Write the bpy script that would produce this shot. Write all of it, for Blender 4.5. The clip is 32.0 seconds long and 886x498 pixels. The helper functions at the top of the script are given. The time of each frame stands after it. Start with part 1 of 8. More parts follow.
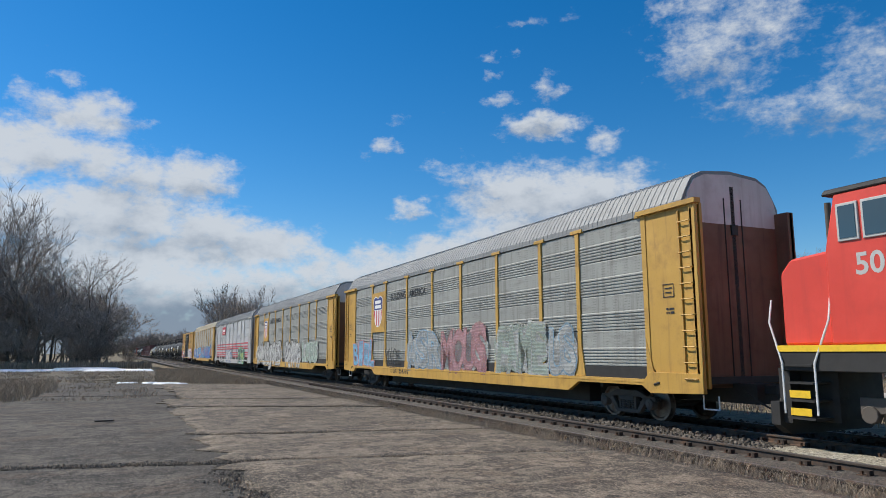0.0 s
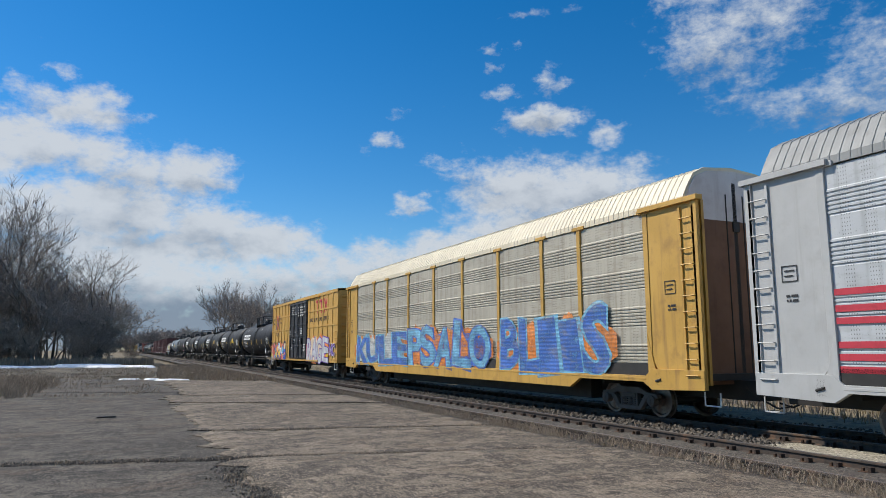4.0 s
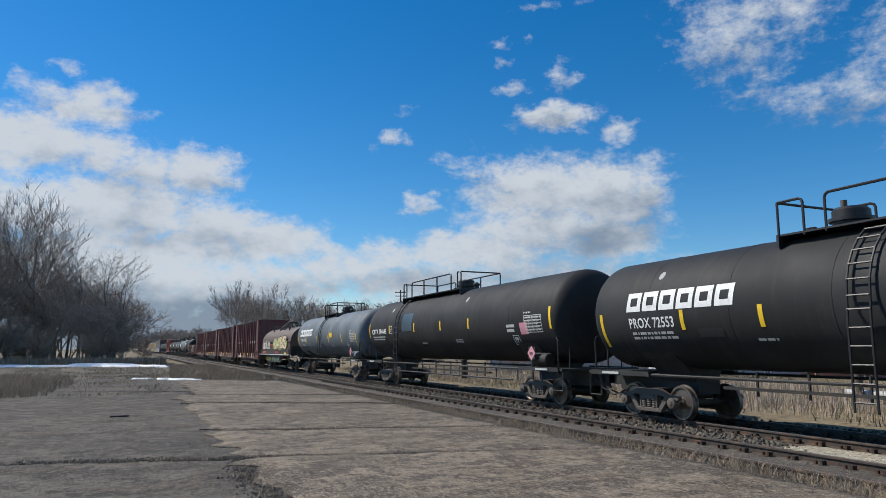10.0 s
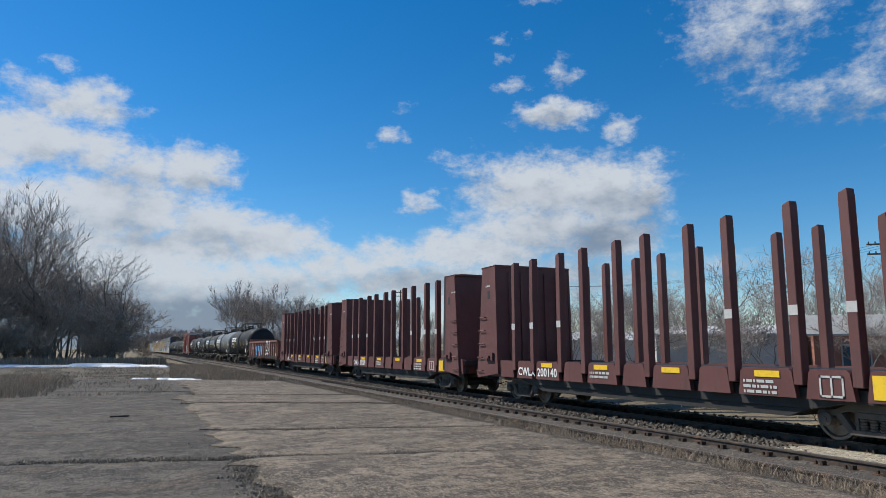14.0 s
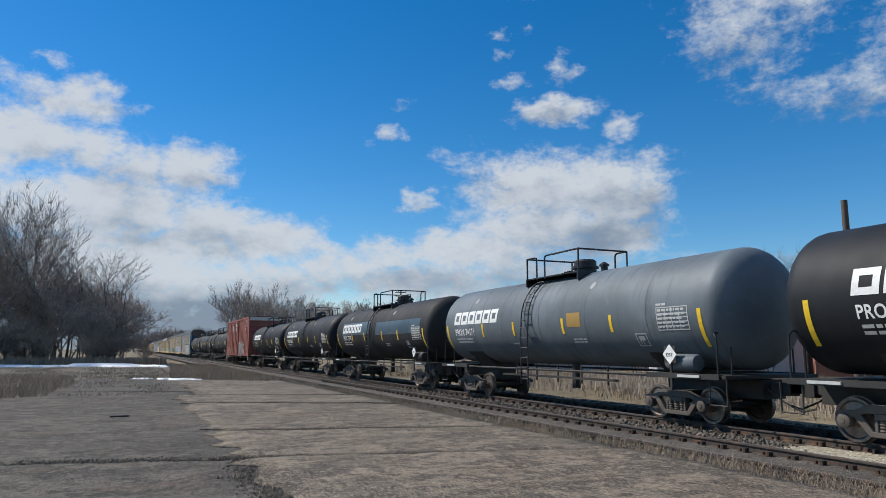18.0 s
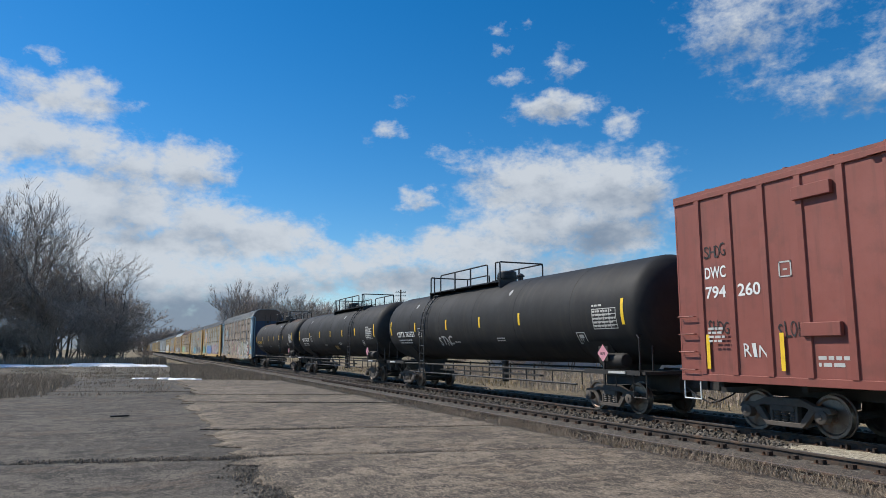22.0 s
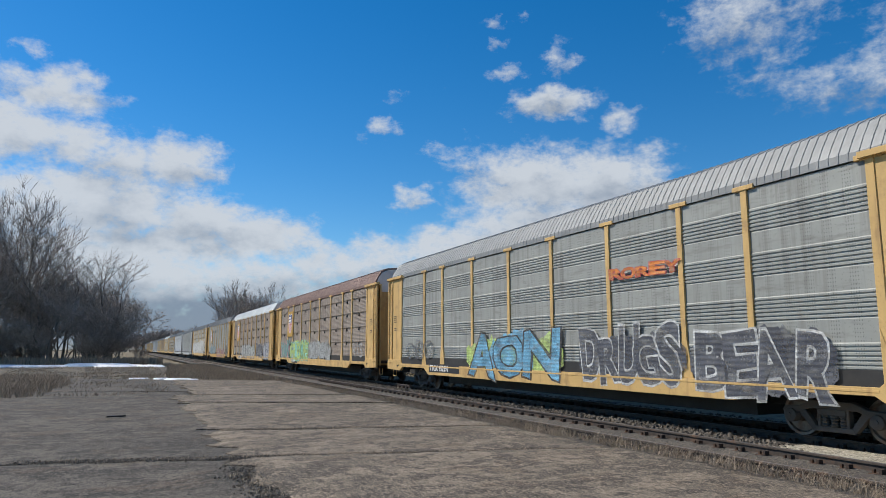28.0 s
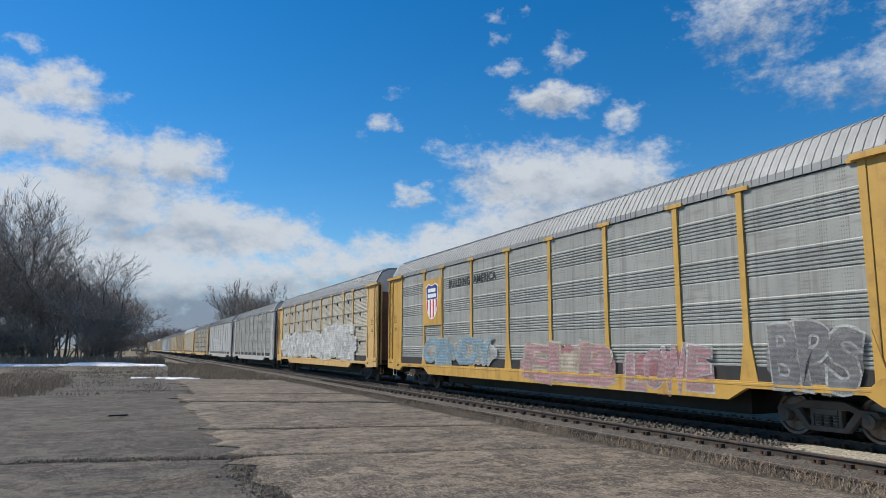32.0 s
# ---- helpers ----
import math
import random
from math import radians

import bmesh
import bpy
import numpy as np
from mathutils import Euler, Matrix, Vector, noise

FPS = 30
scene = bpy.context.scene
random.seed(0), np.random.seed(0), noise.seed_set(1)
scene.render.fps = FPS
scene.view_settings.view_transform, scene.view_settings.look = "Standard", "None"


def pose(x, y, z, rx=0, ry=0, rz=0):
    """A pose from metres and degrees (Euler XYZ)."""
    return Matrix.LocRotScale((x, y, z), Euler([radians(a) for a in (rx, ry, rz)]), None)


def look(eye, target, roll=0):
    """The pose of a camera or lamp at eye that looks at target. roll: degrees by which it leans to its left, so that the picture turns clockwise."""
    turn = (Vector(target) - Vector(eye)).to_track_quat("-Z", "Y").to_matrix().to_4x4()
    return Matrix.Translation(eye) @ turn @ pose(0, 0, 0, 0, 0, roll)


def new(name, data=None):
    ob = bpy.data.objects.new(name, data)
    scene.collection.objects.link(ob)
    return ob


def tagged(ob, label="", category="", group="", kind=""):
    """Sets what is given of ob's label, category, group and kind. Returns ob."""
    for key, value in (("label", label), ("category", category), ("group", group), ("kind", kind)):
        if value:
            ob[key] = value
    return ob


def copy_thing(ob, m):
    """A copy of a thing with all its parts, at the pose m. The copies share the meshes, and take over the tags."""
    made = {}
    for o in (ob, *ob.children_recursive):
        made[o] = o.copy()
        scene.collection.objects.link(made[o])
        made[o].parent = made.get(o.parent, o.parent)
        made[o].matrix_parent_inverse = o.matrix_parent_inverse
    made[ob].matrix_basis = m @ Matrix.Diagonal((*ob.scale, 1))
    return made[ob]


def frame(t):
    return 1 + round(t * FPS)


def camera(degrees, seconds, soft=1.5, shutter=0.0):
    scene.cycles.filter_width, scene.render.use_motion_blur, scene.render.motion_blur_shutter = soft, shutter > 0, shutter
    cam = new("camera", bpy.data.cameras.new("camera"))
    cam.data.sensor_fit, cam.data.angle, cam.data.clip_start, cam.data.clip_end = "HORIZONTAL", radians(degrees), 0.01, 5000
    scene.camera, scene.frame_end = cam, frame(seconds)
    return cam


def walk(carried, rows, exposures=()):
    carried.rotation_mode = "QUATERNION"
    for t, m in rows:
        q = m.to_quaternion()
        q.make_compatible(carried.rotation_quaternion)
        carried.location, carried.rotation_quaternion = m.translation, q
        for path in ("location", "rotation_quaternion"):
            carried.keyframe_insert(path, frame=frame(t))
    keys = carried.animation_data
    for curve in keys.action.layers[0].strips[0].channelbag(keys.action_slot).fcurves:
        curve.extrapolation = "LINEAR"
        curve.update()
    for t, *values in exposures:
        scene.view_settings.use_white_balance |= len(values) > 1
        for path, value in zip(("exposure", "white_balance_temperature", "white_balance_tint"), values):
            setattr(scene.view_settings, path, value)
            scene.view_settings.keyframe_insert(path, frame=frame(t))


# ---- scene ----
# ---------------- camera ----------------
EYE = (0.0, 0.0, 1.73)
cam = camera(64.8, 32.0, soft=0.7)
TURNS = (
    (0, 8.425, 24.968, -0.208), (0.5, 8.361, 25.152, -0.220), (1, 8.351, 25.272, -0.260), (1.5, 8.304, 25.403, -0.296),
    (2, 8.233, 25.359, -0.328), (2.5, 8.179, 25.424, -0.365), (3, 8.188, 25.398, -0.327), (3.5, 8.173, 25.146, -0.246),
    (5.5, 8.146, 24.370, -0.092), (6, 8.163, 24.476, -0.094), (6.5, 8.190, 24.564, -0.105), (7, 8.201, 24.356, -0.073),
    (7.5, 8.203, 24.144, -0.004), (8, 8.202, 23.941, 0.0), (13, 8.202, 23.941, 0.0), (18, 8.202, 23.925, 0.0),
    (23, 8.165, 23.946, -0.05), (24, 8.156, 24.012, -0.04), (25, 8.124, 24.163, -0.01), (25.5, 8.126, 24.205, -0.022),
    (27.5, 8.156, 24.220, -0.053), (28.5, 8.175, 24.130, -0.05), (30, 8.140, 24.117, -0.007), (32, 8.137, 24.043, 0.009))
walk(cam, [(t, pose(*EYE, 90 + tilt, 0, -turn) @ pose(0, 0, 0, 0, 0, lean)) for t, tilt, turn, lean in TURNS],
     exposures=[(0, 0.0), (32, 0.0)])

# ---------------- light ----------------
SUN_EL, SUN_AZ = 46.0, -45.0          # degrees; azimuth from +Y towards +X
sun_dir = Vector((math.sin(radians(SUN_AZ)) * math.cos(radians(SUN_EL)), math.cos(radians(SUN_AZ)) * math.cos(radians(SUN_EL)), math.sin(radians(SUN_EL))))
sun = new("sun", bpy.data.lights.new("sun", "SUN"))
sun.data.energy, sun.data.angle, sun.data.color = 5.0, radians(0.6), (1.0, 0.94, 0.84)
sun.matrix_world = look((-60, 40, 80), Vector((-60, 40, 80)) - sun_dir)
world = bpy.data.worlds.new("sky")
scene.world = world
world.use_nodes = True
wt = world.node_tree
sky = wt.nodes.new("ShaderNodeTexSky")
sky.sky_type, sky.sun_disc, sky.sun_elevation, sky.sun_rotation = "NISHITA", False, radians(SUN_EL), radians(SUN_AZ)
sky.air_density, sky.dust_density, sky.ozone_density = 1.0, 0.1, 5.0
clear = wt.nodes.new("ShaderNodeHueSaturation")
clear.inputs["Saturation"].default_value, clear.inputs["Hue"].default_value = 1.345, 0.499
wt.links.new(sky.outputs[0], clear.inputs["Color"])
wt.links.new(clear.outputs[0], wt.nodes["Background"].inputs[0])
wt.nodes["Background"].inputs[1].default_value = 0.118

# ---------------- the train's timetable ----------------
SPEED = 21.3                           # metres a second along -Y
TRACK_FAR, TRACK_NEAR = 13.4, 9.85     # centre lines
SIDE = 1.58                            # half width of a wagon


def along(tp):
    """Y at 0 s of the spot of the train that goes by the camera's side line at tp seconds."""
    return SPEED * tp - 5.24


# ---------------- node and mesh helpers ----------------
class Ex:
    """Arithmetic on node sockets."""

    def __init__(self, tree, s):
        self.tree, self.s = tree, s

    def op(self, kind, *others):
        n = self.tree.nodes.new("ShaderNodeMath")
        n.operation = kind
        for i, v in enumerate((self, *others)):
            if isinstance(v, Ex):
                self.tree.links.new(v.s, n.inputs[i])
            else:
                n.inputs[i].default_value = v
        return Ex(self.tree, n.outputs[0])

    def __add__(self, o): return self.op("ADD", o)
    def __sub__(self, o): return self.op("SUBTRACT", o)
    def __mul__(self, o): return self.op("MULTIPLY", o)
    def __truediv__(self, o): return self.op("DIVIDE", o)

    def ramp(self, a, b):
        n = self.tree.nodes.new("ShaderNodeMapRange")
        n.interpolation_type = "SMOOTHSTEP"
        n.inputs[1].default_value, n.inputs[2].default_value = a, b
        self.tree.links.new(self.s, n.inputs[0])
        return Ex(self.tree, n.outputs[0])


class Mat:
    """A Principled material whose colour is laid up in coats."""

    def __init__(self, name, colour, rough=0.6, metal=0.0, coord="Object"):
        self.m = bpy.data.materials.new(name)
        self.m.use_nodes = True
        self.t = self.m.node_tree
        self.p = self.t.nodes["Principled BSDF"]
        self.p.inputs["Roughness"].default_value, self.p.inputs["Metallic"].default_value = rough, metal
        self.rough = rough
        tc = self.t.nodes.new("ShaderNodeTexCoord")
        self.vec = tc.outputs[coord]
        rgb = self.t.nodes.new("ShaderNodeRGB")
        rgb.outputs[0].default_value = (*colour, 1)
        self.col = rgb.outputs[0]
        self.height = None

    def shifted(self):
        """Moves the pattern for each object by its own amount."""
        info = self.t.nodes.new("ShaderNodeObjectInfo")
        add = self.t.nodes.new("ShaderNodeVectorMath")
        add.operation = "MULTIPLY_ADD"
        self.t.links.new(info.outputs["Random"], add.inputs[0])
        add.inputs[1].default_value = (37, 53, 71)
        self.t.links.new(self.vec, add.inputs[2])
        self.vec = add.outputs[0]
        return self

    def noise(self, scale, stretch=(1, 1, 1), detail=5, rough=0.6):
        mp = self.t.nodes.new("ShaderNodeMapping")
        mp.inputs[3].default_value = stretch
        self.t.links.new(self.vec, mp.inputs[0])
        n = self.t.nodes.new("ShaderNodeTexNoise")
        n.inputs["Scale"].default_value, n.inputs["Detail"].default_value, n.inputs["Roughness"].default_value = scale, detail, rough
        self.t.links.new(mp.outputs[0], n.inputs[0])
        return Ex(self.t, n.outputs[0])

    def axis(self, i):
        s = self.t.nodes.new("ShaderNodeSeparateXYZ")
        self.t.links.new(self.vec, s.inputs[0])
        return Ex(self.t, s.outputs[i])

    def coat(self, colour, mask, amount=1.0):
        mx = self.t.nodes.new("ShaderNodeMix")
        mx.data_type = "RGBA"
        self.t.links.new((mask * amount).s, mx.inputs[0])
        self.t.links.new(self.col, mx.inputs[6])
        mx.inputs[7].default_value = (*colour, 1)
        self.col = mx.outputs[2]
        return self

    def blot(self, colour, scale, a, b, amount=1.0, stretch=(1, 1, 1), detail=5):
        return self.coat(colour, self.noise(scale, stretch, detail).ramp(a, b), amount)

    def bump(self, ex, strength=0.3, depth=0.02):
        bn = self.t.nodes.new("ShaderNodeBump")
        bn.inputs["Strength"].default_value, bn.inputs["Distance"].default_value = strength, depth
        self.t.links.new(ex.s, bn.inputs["Height"])
        if self.height:
            self.t.links.new(self.height, bn.inputs["Normal"])
        self.height = bn.outputs[0]
        return self

    def varied(self, amount=0.2):
        """Lighter and darker from object to object."""
        info = self.t.nodes.new("ShaderNodeObjectInfo")
        hsv = self.t.nodes.new("ShaderNodeHueSaturation")
        self.t.links.new((Ex(self.t, info.outputs["Random"]) * amount * 2 + (1 - amount)).s, hsv.inputs["Value"])
        self.t.links.new(self.col, hsv.inputs["Color"])
        self.col = hsv.outputs[0]
        return self

    def island(self, amount=0.2):
        g = self.t.nodes.new("ShaderNodeNewGeometry")
        hsv = self.t.nodes.new("ShaderNodeHueSaturation")
        self.t.links.new((Ex(self.t, g.outputs["Random Per Island"]) * amount * 2 + (1 - amount)).s, hsv.inputs["Value"])
        self.t.links.new(self.col, hsv.inputs["Color"])
        self.col = hsv.outputs[0]
        return self

    def gloss(self, ex, a, b):
        self.t.links.new((ex * (b - a) + a).s, self.p.inputs["Roughness"])
        return self

    def done(self):
        self.t.links.new(self.col, self.p.inputs["Base Color"])
        if self.height:
            self.t.links.new(self.height, self.p.inputs["Normal"])
        return self.m


def paint(name, colour, dirt, rough=0.55, metal=0.0, wear=0.5, streak=True, bump=0.1):
    """Weathered paint: broad fading, fine grime, and rain streaks down the side."""
    m = Mat(name, colour, rough, metal).shifted()
    light = tuple(min(1, c * 1.25 + 0.02) for c in colour)
    m.blot(light, 0.6, 0.4, 0.7, 0.5)
    m.blot(dirt, 2.2, 0.48, 0.75, wear * 0.7)
    if streak:
        m.blot(dirt, 1.0, 0.5, 0.78, wear, (5.0, 5.0, 0.35))
    m.blot(dirt, 24, 0.55, 0.8, wear * 0.5)
    m.gloss(m.noise(5), max(0.05, rough - 0.12), min(1, rough + 0.15))
    m.bump(m.noise(40), bump, 0.004)
    return m.done()


def plain(name, colour, rough=0.6, metal=0.0):
    m = Mat(name, colour, rough, metal).shifted()
    m.blot(tuple(c * 0.7 for c in colour), 9, 0.45, 0.75, 0.6)
    return m.done()


def box(bm, x0, x1, y0, y1, z0, z1):
    v = [bm.verts.new(p) for p in ((x0, y0, z0), (x1, y0, z0), (x1, y1, z0), (x0, y1, z0), (x0, y0, z1), (x1, y0, z1), (x1, y1, z1), (x0, y1, z1))]
    for f in ((3, 2, 1, 0), (4, 5, 6, 7), (0, 1, 5, 4), (1, 2, 6, 5), (2, 3, 7, 6), (3, 0, 4, 7)):
        bm.faces.new([v[i] for i in f])


def prism(bm, outline, axis, a, b):
    """Pushes a closed outline along an axis from a to b. axis 'x': outline in (y, z); 'y': (x, z); 'z': (x, y)."""
    def at(p, d):
        return {"x": (d, p[0], p[1]), "y": (p[0], d, p[1]), "z": (p[0], p[1], d)}[axis]
    va, vb = [bm.verts.new(at(p, a)) for p in outline], [bm.verts.new(at(p, b)) for p in outline]
    n = len(outline)
    for i in range(n):
        bm.faces.new((va[i], va[(i + 1) % n], vb[(i + 1) % n], vb[i]))
    bm.faces.new(va[::-1])
    bm.faces.new(vb)


def tube(bm, p, q, r, seg=6, r2=None):
    p, q = Vector(p), Vector(q)
    d = (q - p).normalized()
    u = d.orthogonal().normalized()
    w = d.cross(u)
    r2 = r if r2 is None else r2
    rings = []
    for c, rad in ((p, r), (q, r2)):
        rings.append([bm.verts.new(c + (u * math.cos(2 * math.pi * i / seg) + w * math.sin(2 * math.pi * i / seg)) * rad) for i in range(seg)])
    for i in range(seg):
        bm.faces.new((rings[0][i], rings[0][(i + 1) % seg], rings[1][(i + 1) % seg], rings[1][i]))
    bm.faces.new(rings[0][::-1])
    bm.faces.new(rings[1])


def pipe(bm, points, r, seg=6):
    for p, q in zip(points, points[1:]):
        tube(bm, p, q, r, seg)


def lathe(bm, profile, axis, seg=32, centre=(0, 0, 0)):
    """Turns (radius, distance) pairs about an axis through centre."""
    rings = []
    for r, d in profile:
        ring = []
        for i in range(seg):
            a = 2 * math.pi * i / seg
            c, s = r * math.cos(a), r * math.sin(a)
            q = {"y": (c, d, s), "x": (d, c, s), "z": (c, s, d)}[axis]
            ring.append(bm.verts.new(Vector(q) + Vector(centre)))
        rings.append(ring)
    for a, b in zip(rings, rings[1:]):
        for i in range(seg):
            bm.faces.new((a[i], a[(i + 1) % seg], b[(i + 1) % seg], b[i]))
    bm.faces.new(rings[0][::-1])
    bm.faces.new(rings[-1])


def finish(name, bm, material, smooth=False, bevel=0.0):
    bmesh.ops.recalc_face_normals(bm, faces=bm.faces)
    if bevel:
        bmesh.ops.bevel(bm, geom=[e for e in bm.edges if e.is_manifold and e.calc_face_angle(0) > 0.7], offset=bevel, segments=1, affect="EDGES", clamp_overlap=True)
    me = bpy.data.meshes.new(name)
    bm.to_mesh(me)
    bm.free()
    me.materials.append(material)
    if smooth:
        for f in me.polygons:
            f.use_smooth = True
        me.set_sharp_from_angle(angle=radians(35))
    return me


def put(name, me, parent=None, at=(0, 0, 0), label=""):
    ob = new(name, me)
    ob.location = at
    ob.parent = parent
    return tagged(ob, label)


def part(name, bm, material, parent, label="", smooth=False, bevel=0.0, at=(0, 0, 0)):
    return put(name, finish(name, bm, material, smooth, bevel), parent, at, label)


STORE = {}


def stored(key, build):
    """The mesh of that key, built once."""
    if key not in STORE:
        STORE[key] = build()
    return STORE[key]


def text_mesh(body, size, align="LEFT", offset=0.0, spacing=1.0):
    """Points and faces of a line of writing, in its own plane: u to the right, v up."""
    key = ("text", body, size, align, offset, spacing)
    if key not in STORE:
        cu = bpy.data.curves.new("writing", "FONT")
        cu.body, cu.size, cu.align_x, cu.offset, cu.space_character, cu.resolution_u = body, size, align, offset, spacing, 3
        ob = new("writing", cu)
        me = bpy.data.meshes.new_from_object(ob.evaluated_get(bpy.context.evaluated_depsgraph_get()))
        STORE[key] = ([(v.co.x, v.co.y) for v in me.vertices], [tuple(f.vertices) for f in me.polygons])
        bpy.data.objects.remove(ob)
        bpy.data.curves.remove(cu)
        bpy.data.meshes.remove(me)
    return STORE[key]


def flat(shapes, place):
    """One mesh from several (points, faces, du, dv), each point laid by place(u, v)."""
    verts, faces = [], []
    for pts, fs, du, dv in shapes:
        k = len(verts)
        verts += [place(u + du, v + dv) for u, v in pts]
        faces += [tuple(i + k for i in f) for f in fs]
    me = bpy.data.meshes.new("marking")
    me.from_pydata(verts, [], faces)
    return me


def rect(u0, u1, v0, v1, n=1):
    """A strip of n cells as a shape for flat()."""
    pts = [(u0 + (u1 - u0) * i / n, v) for i in range(n + 1) for v in (v0, v1)]
    return pts, [(2 * i, 2 * i + 2, 2 * i + 3, 2 * i + 1) for i in range(n)], 0, 0


def tall(u0, u1, v0, v1, n=6):
    """A shape cut into n cells upwards, to follow a round shell."""
    pts = [(u, v0 + (v1 - v0) * i / n) for i in range(n + 1) for u in (u0, u1)]
    return pts, [(2 * i, 2 * i + 1, 2 * i + 3, 2 * i + 2) for i in range(n)], 0, 0


def polygon(pts):
    return list(pts), [tuple(range(len(pts)))], 0, 0


def marks(name, shapes, place, material, parent, label=""):
    me = flat(shapes, place)
    me.materials.append(material)
    return put(name, me, parent, (0, 0, 0), label)


def beside(x, y, z):
    """Lays markings on a wagon's side wall: the reader looks along +X, so u runs to -Y."""
    return lambda u, v: (x, y - u, z + v)


def on_shell(radius, zc, y, phi):
    """Lays markings on the round shell, v along its girth from the angle phi (degrees above the middle)."""
    def lay(u, v):
        a = radians(phi) + v / radius
        return (-(radius + 0.008) * math.cos(a), y - u, zc + (radius + 0.008) * math.sin(a))
    return lay
# ---------------- drifting clouds ----------------
# A wide shallow dome of fair-weather cloud. Banks are set by compass angle and height angle, in degrees.
BANKS = []


def bank(az, el, wide, high, weight=1.0):
    BANKS.append((az, el, wide, high, weight))


# the big broken bank over the wood
bank(-8.1, 18.8, 1.5, 1.3, 0.62)
bank(-6.8, 18.1, 2, 1.2, 0.7)
bank(-5.6, 20.4, 1.2, 0.8, 0.62)
bank(-4.2, 17.5, 4.1, 1.9, 0.9)
bank(-2.5, 18.6, 2.2, 1.4, 0.7)
bank(-0.7, 17.5, 1.8, 0.8, 0.62)
bank(-7.3, 14.8, 5.3, 2.2, 1.05)
bank(-3.2, 14.4, 3.8, 1.9, 0.95)
bank(-11.3, 14, 5.7, 2.8, 1.05)
bank(0.4, 13.5, 3.8, 2.1, 0.95)
bank(4.1, 13.7, 3.6, 2.2, 1)
bank(6, 13.4, 1.9, 1.6, 0.8)
bank(-1.8, 10.4, 9, 2.9, 1.05)
bank(-7.9, 9.6, 6.1, 2.6, 1)
bank(-12.5, 9.7, 7.5, 4.2, 1)
bank(5.4, 9.4, 5.6, 2.2, 1.05)
bank(10, 8.7, 4.9, 2, 1.05)
bank(13.3, 8.2, 2.6, 1, 0.85)
bank(-0, 7.1, 14, 2.8, 1)
bank(-5.1, 4, 18.6, 3.2, 0.95)
bank(4.6, 4.3, 12.1, 2.8, 0.9)
bank(-13.2, 4.4, 9.3, 5.6, 1)
bank(-0.1, 1.2, 19.5, 2.1, 0.85)
bank(3.8, 2.5, 15.3, 3.2, 1)
bank(13.7, 1.3, 15.3, 2.3, 0.95)
bank(-4.2, 2, 15.3, 3.2, 1)
bank(10.1, 5.3, 7.4, 2.3, 0.95)
bank(0.9, 5, 9.3, 2.3, 1)
# the long low bank behind the train and the big heap above it
bank(19.6, 7.5, 3.7, 1.6, 0.95)
bank(16.3, 6.6, 6.1, 1.9, 0.9)
bank(22.1, 11.9, 1.8, 1.1, 0.75)
bank(20, 8.6, 1.2, 0.7, 0.6)
bank(25.4, 15.4, 2.9, 0.8, 0.58)
bank(27.1, 14.5, 2.4, 1.2, 0.7)
bank(32.2, 12.7, 6.7, 3.1, 1.05)
bank(37.9, 12.1, 4.7, 3.4, 1.05)
bank(34.1, 13.6, 8.1, 2, 0.9)
bank(40.2, 12.8, 2.3, 2.6, 0.9)
bank(31.2, 9.6, 7.1, 2.4, 1)
bank(37.1, 9.2, 4.9, 2.4, 1)
bank(26.6, 8, 7, 2.1, 1)
bank(22.8, 5.5, 8.9, 2.3, 0.9)
bank(31.6, 5.9, 12.1, 2.3, 0.8)
bank(42.7, 6.5, 9.3, 1.6, 0.5)
bank(17.3, 2.7, 15.3, 1.7, 0.7)
# small tufts above
bank(33.7, 18.8, 3.3, 1.3, 0.98)
bank(30.9, 18.9, 1.6, 0.9, 0.55)
bank(29.9, 18, 1, 0.6, 0.45)
bank(34, 21.8, 1.4, 1.3, 0.72)
bank(29.9, 21, 1.7, 0.7, 0.66)
bank(29.2, 23, 1.2, 0.6, 0.56)
bank(29, 24.6, 1.3, 0.5, 0.62)
bank(31.3, 24.9, 1.1, 0.4, 0.5)
bank(38.4, 17.2, 1.9, 1.1, 0.72)
bank(39.3, 17.9, 1.2, 0.7, 0.55)
bank(36.3, 15.7, 1.3, 0.6, 0.5)
bank(19.8, 17.2, 2.2, 0.8, 0.68)
bank(20.7, 19.3, 1.1, 0.7, 0.5)
bank(18.3, 16.4, 0.9, 0.6, 0.4)
bank(7.8, 13.5, 0.7, 0.6, 0.45)
bank(14.7, 15.3, 0.7, 0.4, 0.4)
bank(12.3, 10.2, 1, 0.6, 0.5)
bank(31.8, 27.2, 2.2, 0.6, 0.55)
bank(26.6, 16.4, 0.7, 0.6, 0.4)
bank(35, 27.4, 3.1, 0.5, 0.4)
bank(24.7, 14.3, 1.4, 0.6, 0.5)
# the high streaky bank
bank(46.5, 23.6, 4, 4.2, 0.66)
bank(49.1, 22, 4.3, 3.2, 0.6)
bank(50.7, 24.9, 5.6, 3.2, 0.67)
bank(47.6, 27, 6.2, 2.3, 0.59)
bank(49.3, 18.9, 2.5, 1.9, 0.52)
bank(52.5, 18, 3.7, 1.8, 0.59)
bank(55.8, 18.1, 3.9, 2.8, 0.64)
bank(58.2, 21.4, 3, 3.2, 0.59)
bank(51.3, 17, 2.4, 1.1, 0.42)
bank(42.7, 25, 1.5, 0.6, 0.29)
bank(60.2, 18, 5.9, 4.2, 0.63)
# more of the same sky round about
for k in range(12):
    q = random.Random(70 + k)
    bank(80 + 240 * k / 12 + q.uniform(-4, 4), q.uniform(5, 16), q.uniform(5, 9), q.uniform(1.5, 3.0), 0.9)

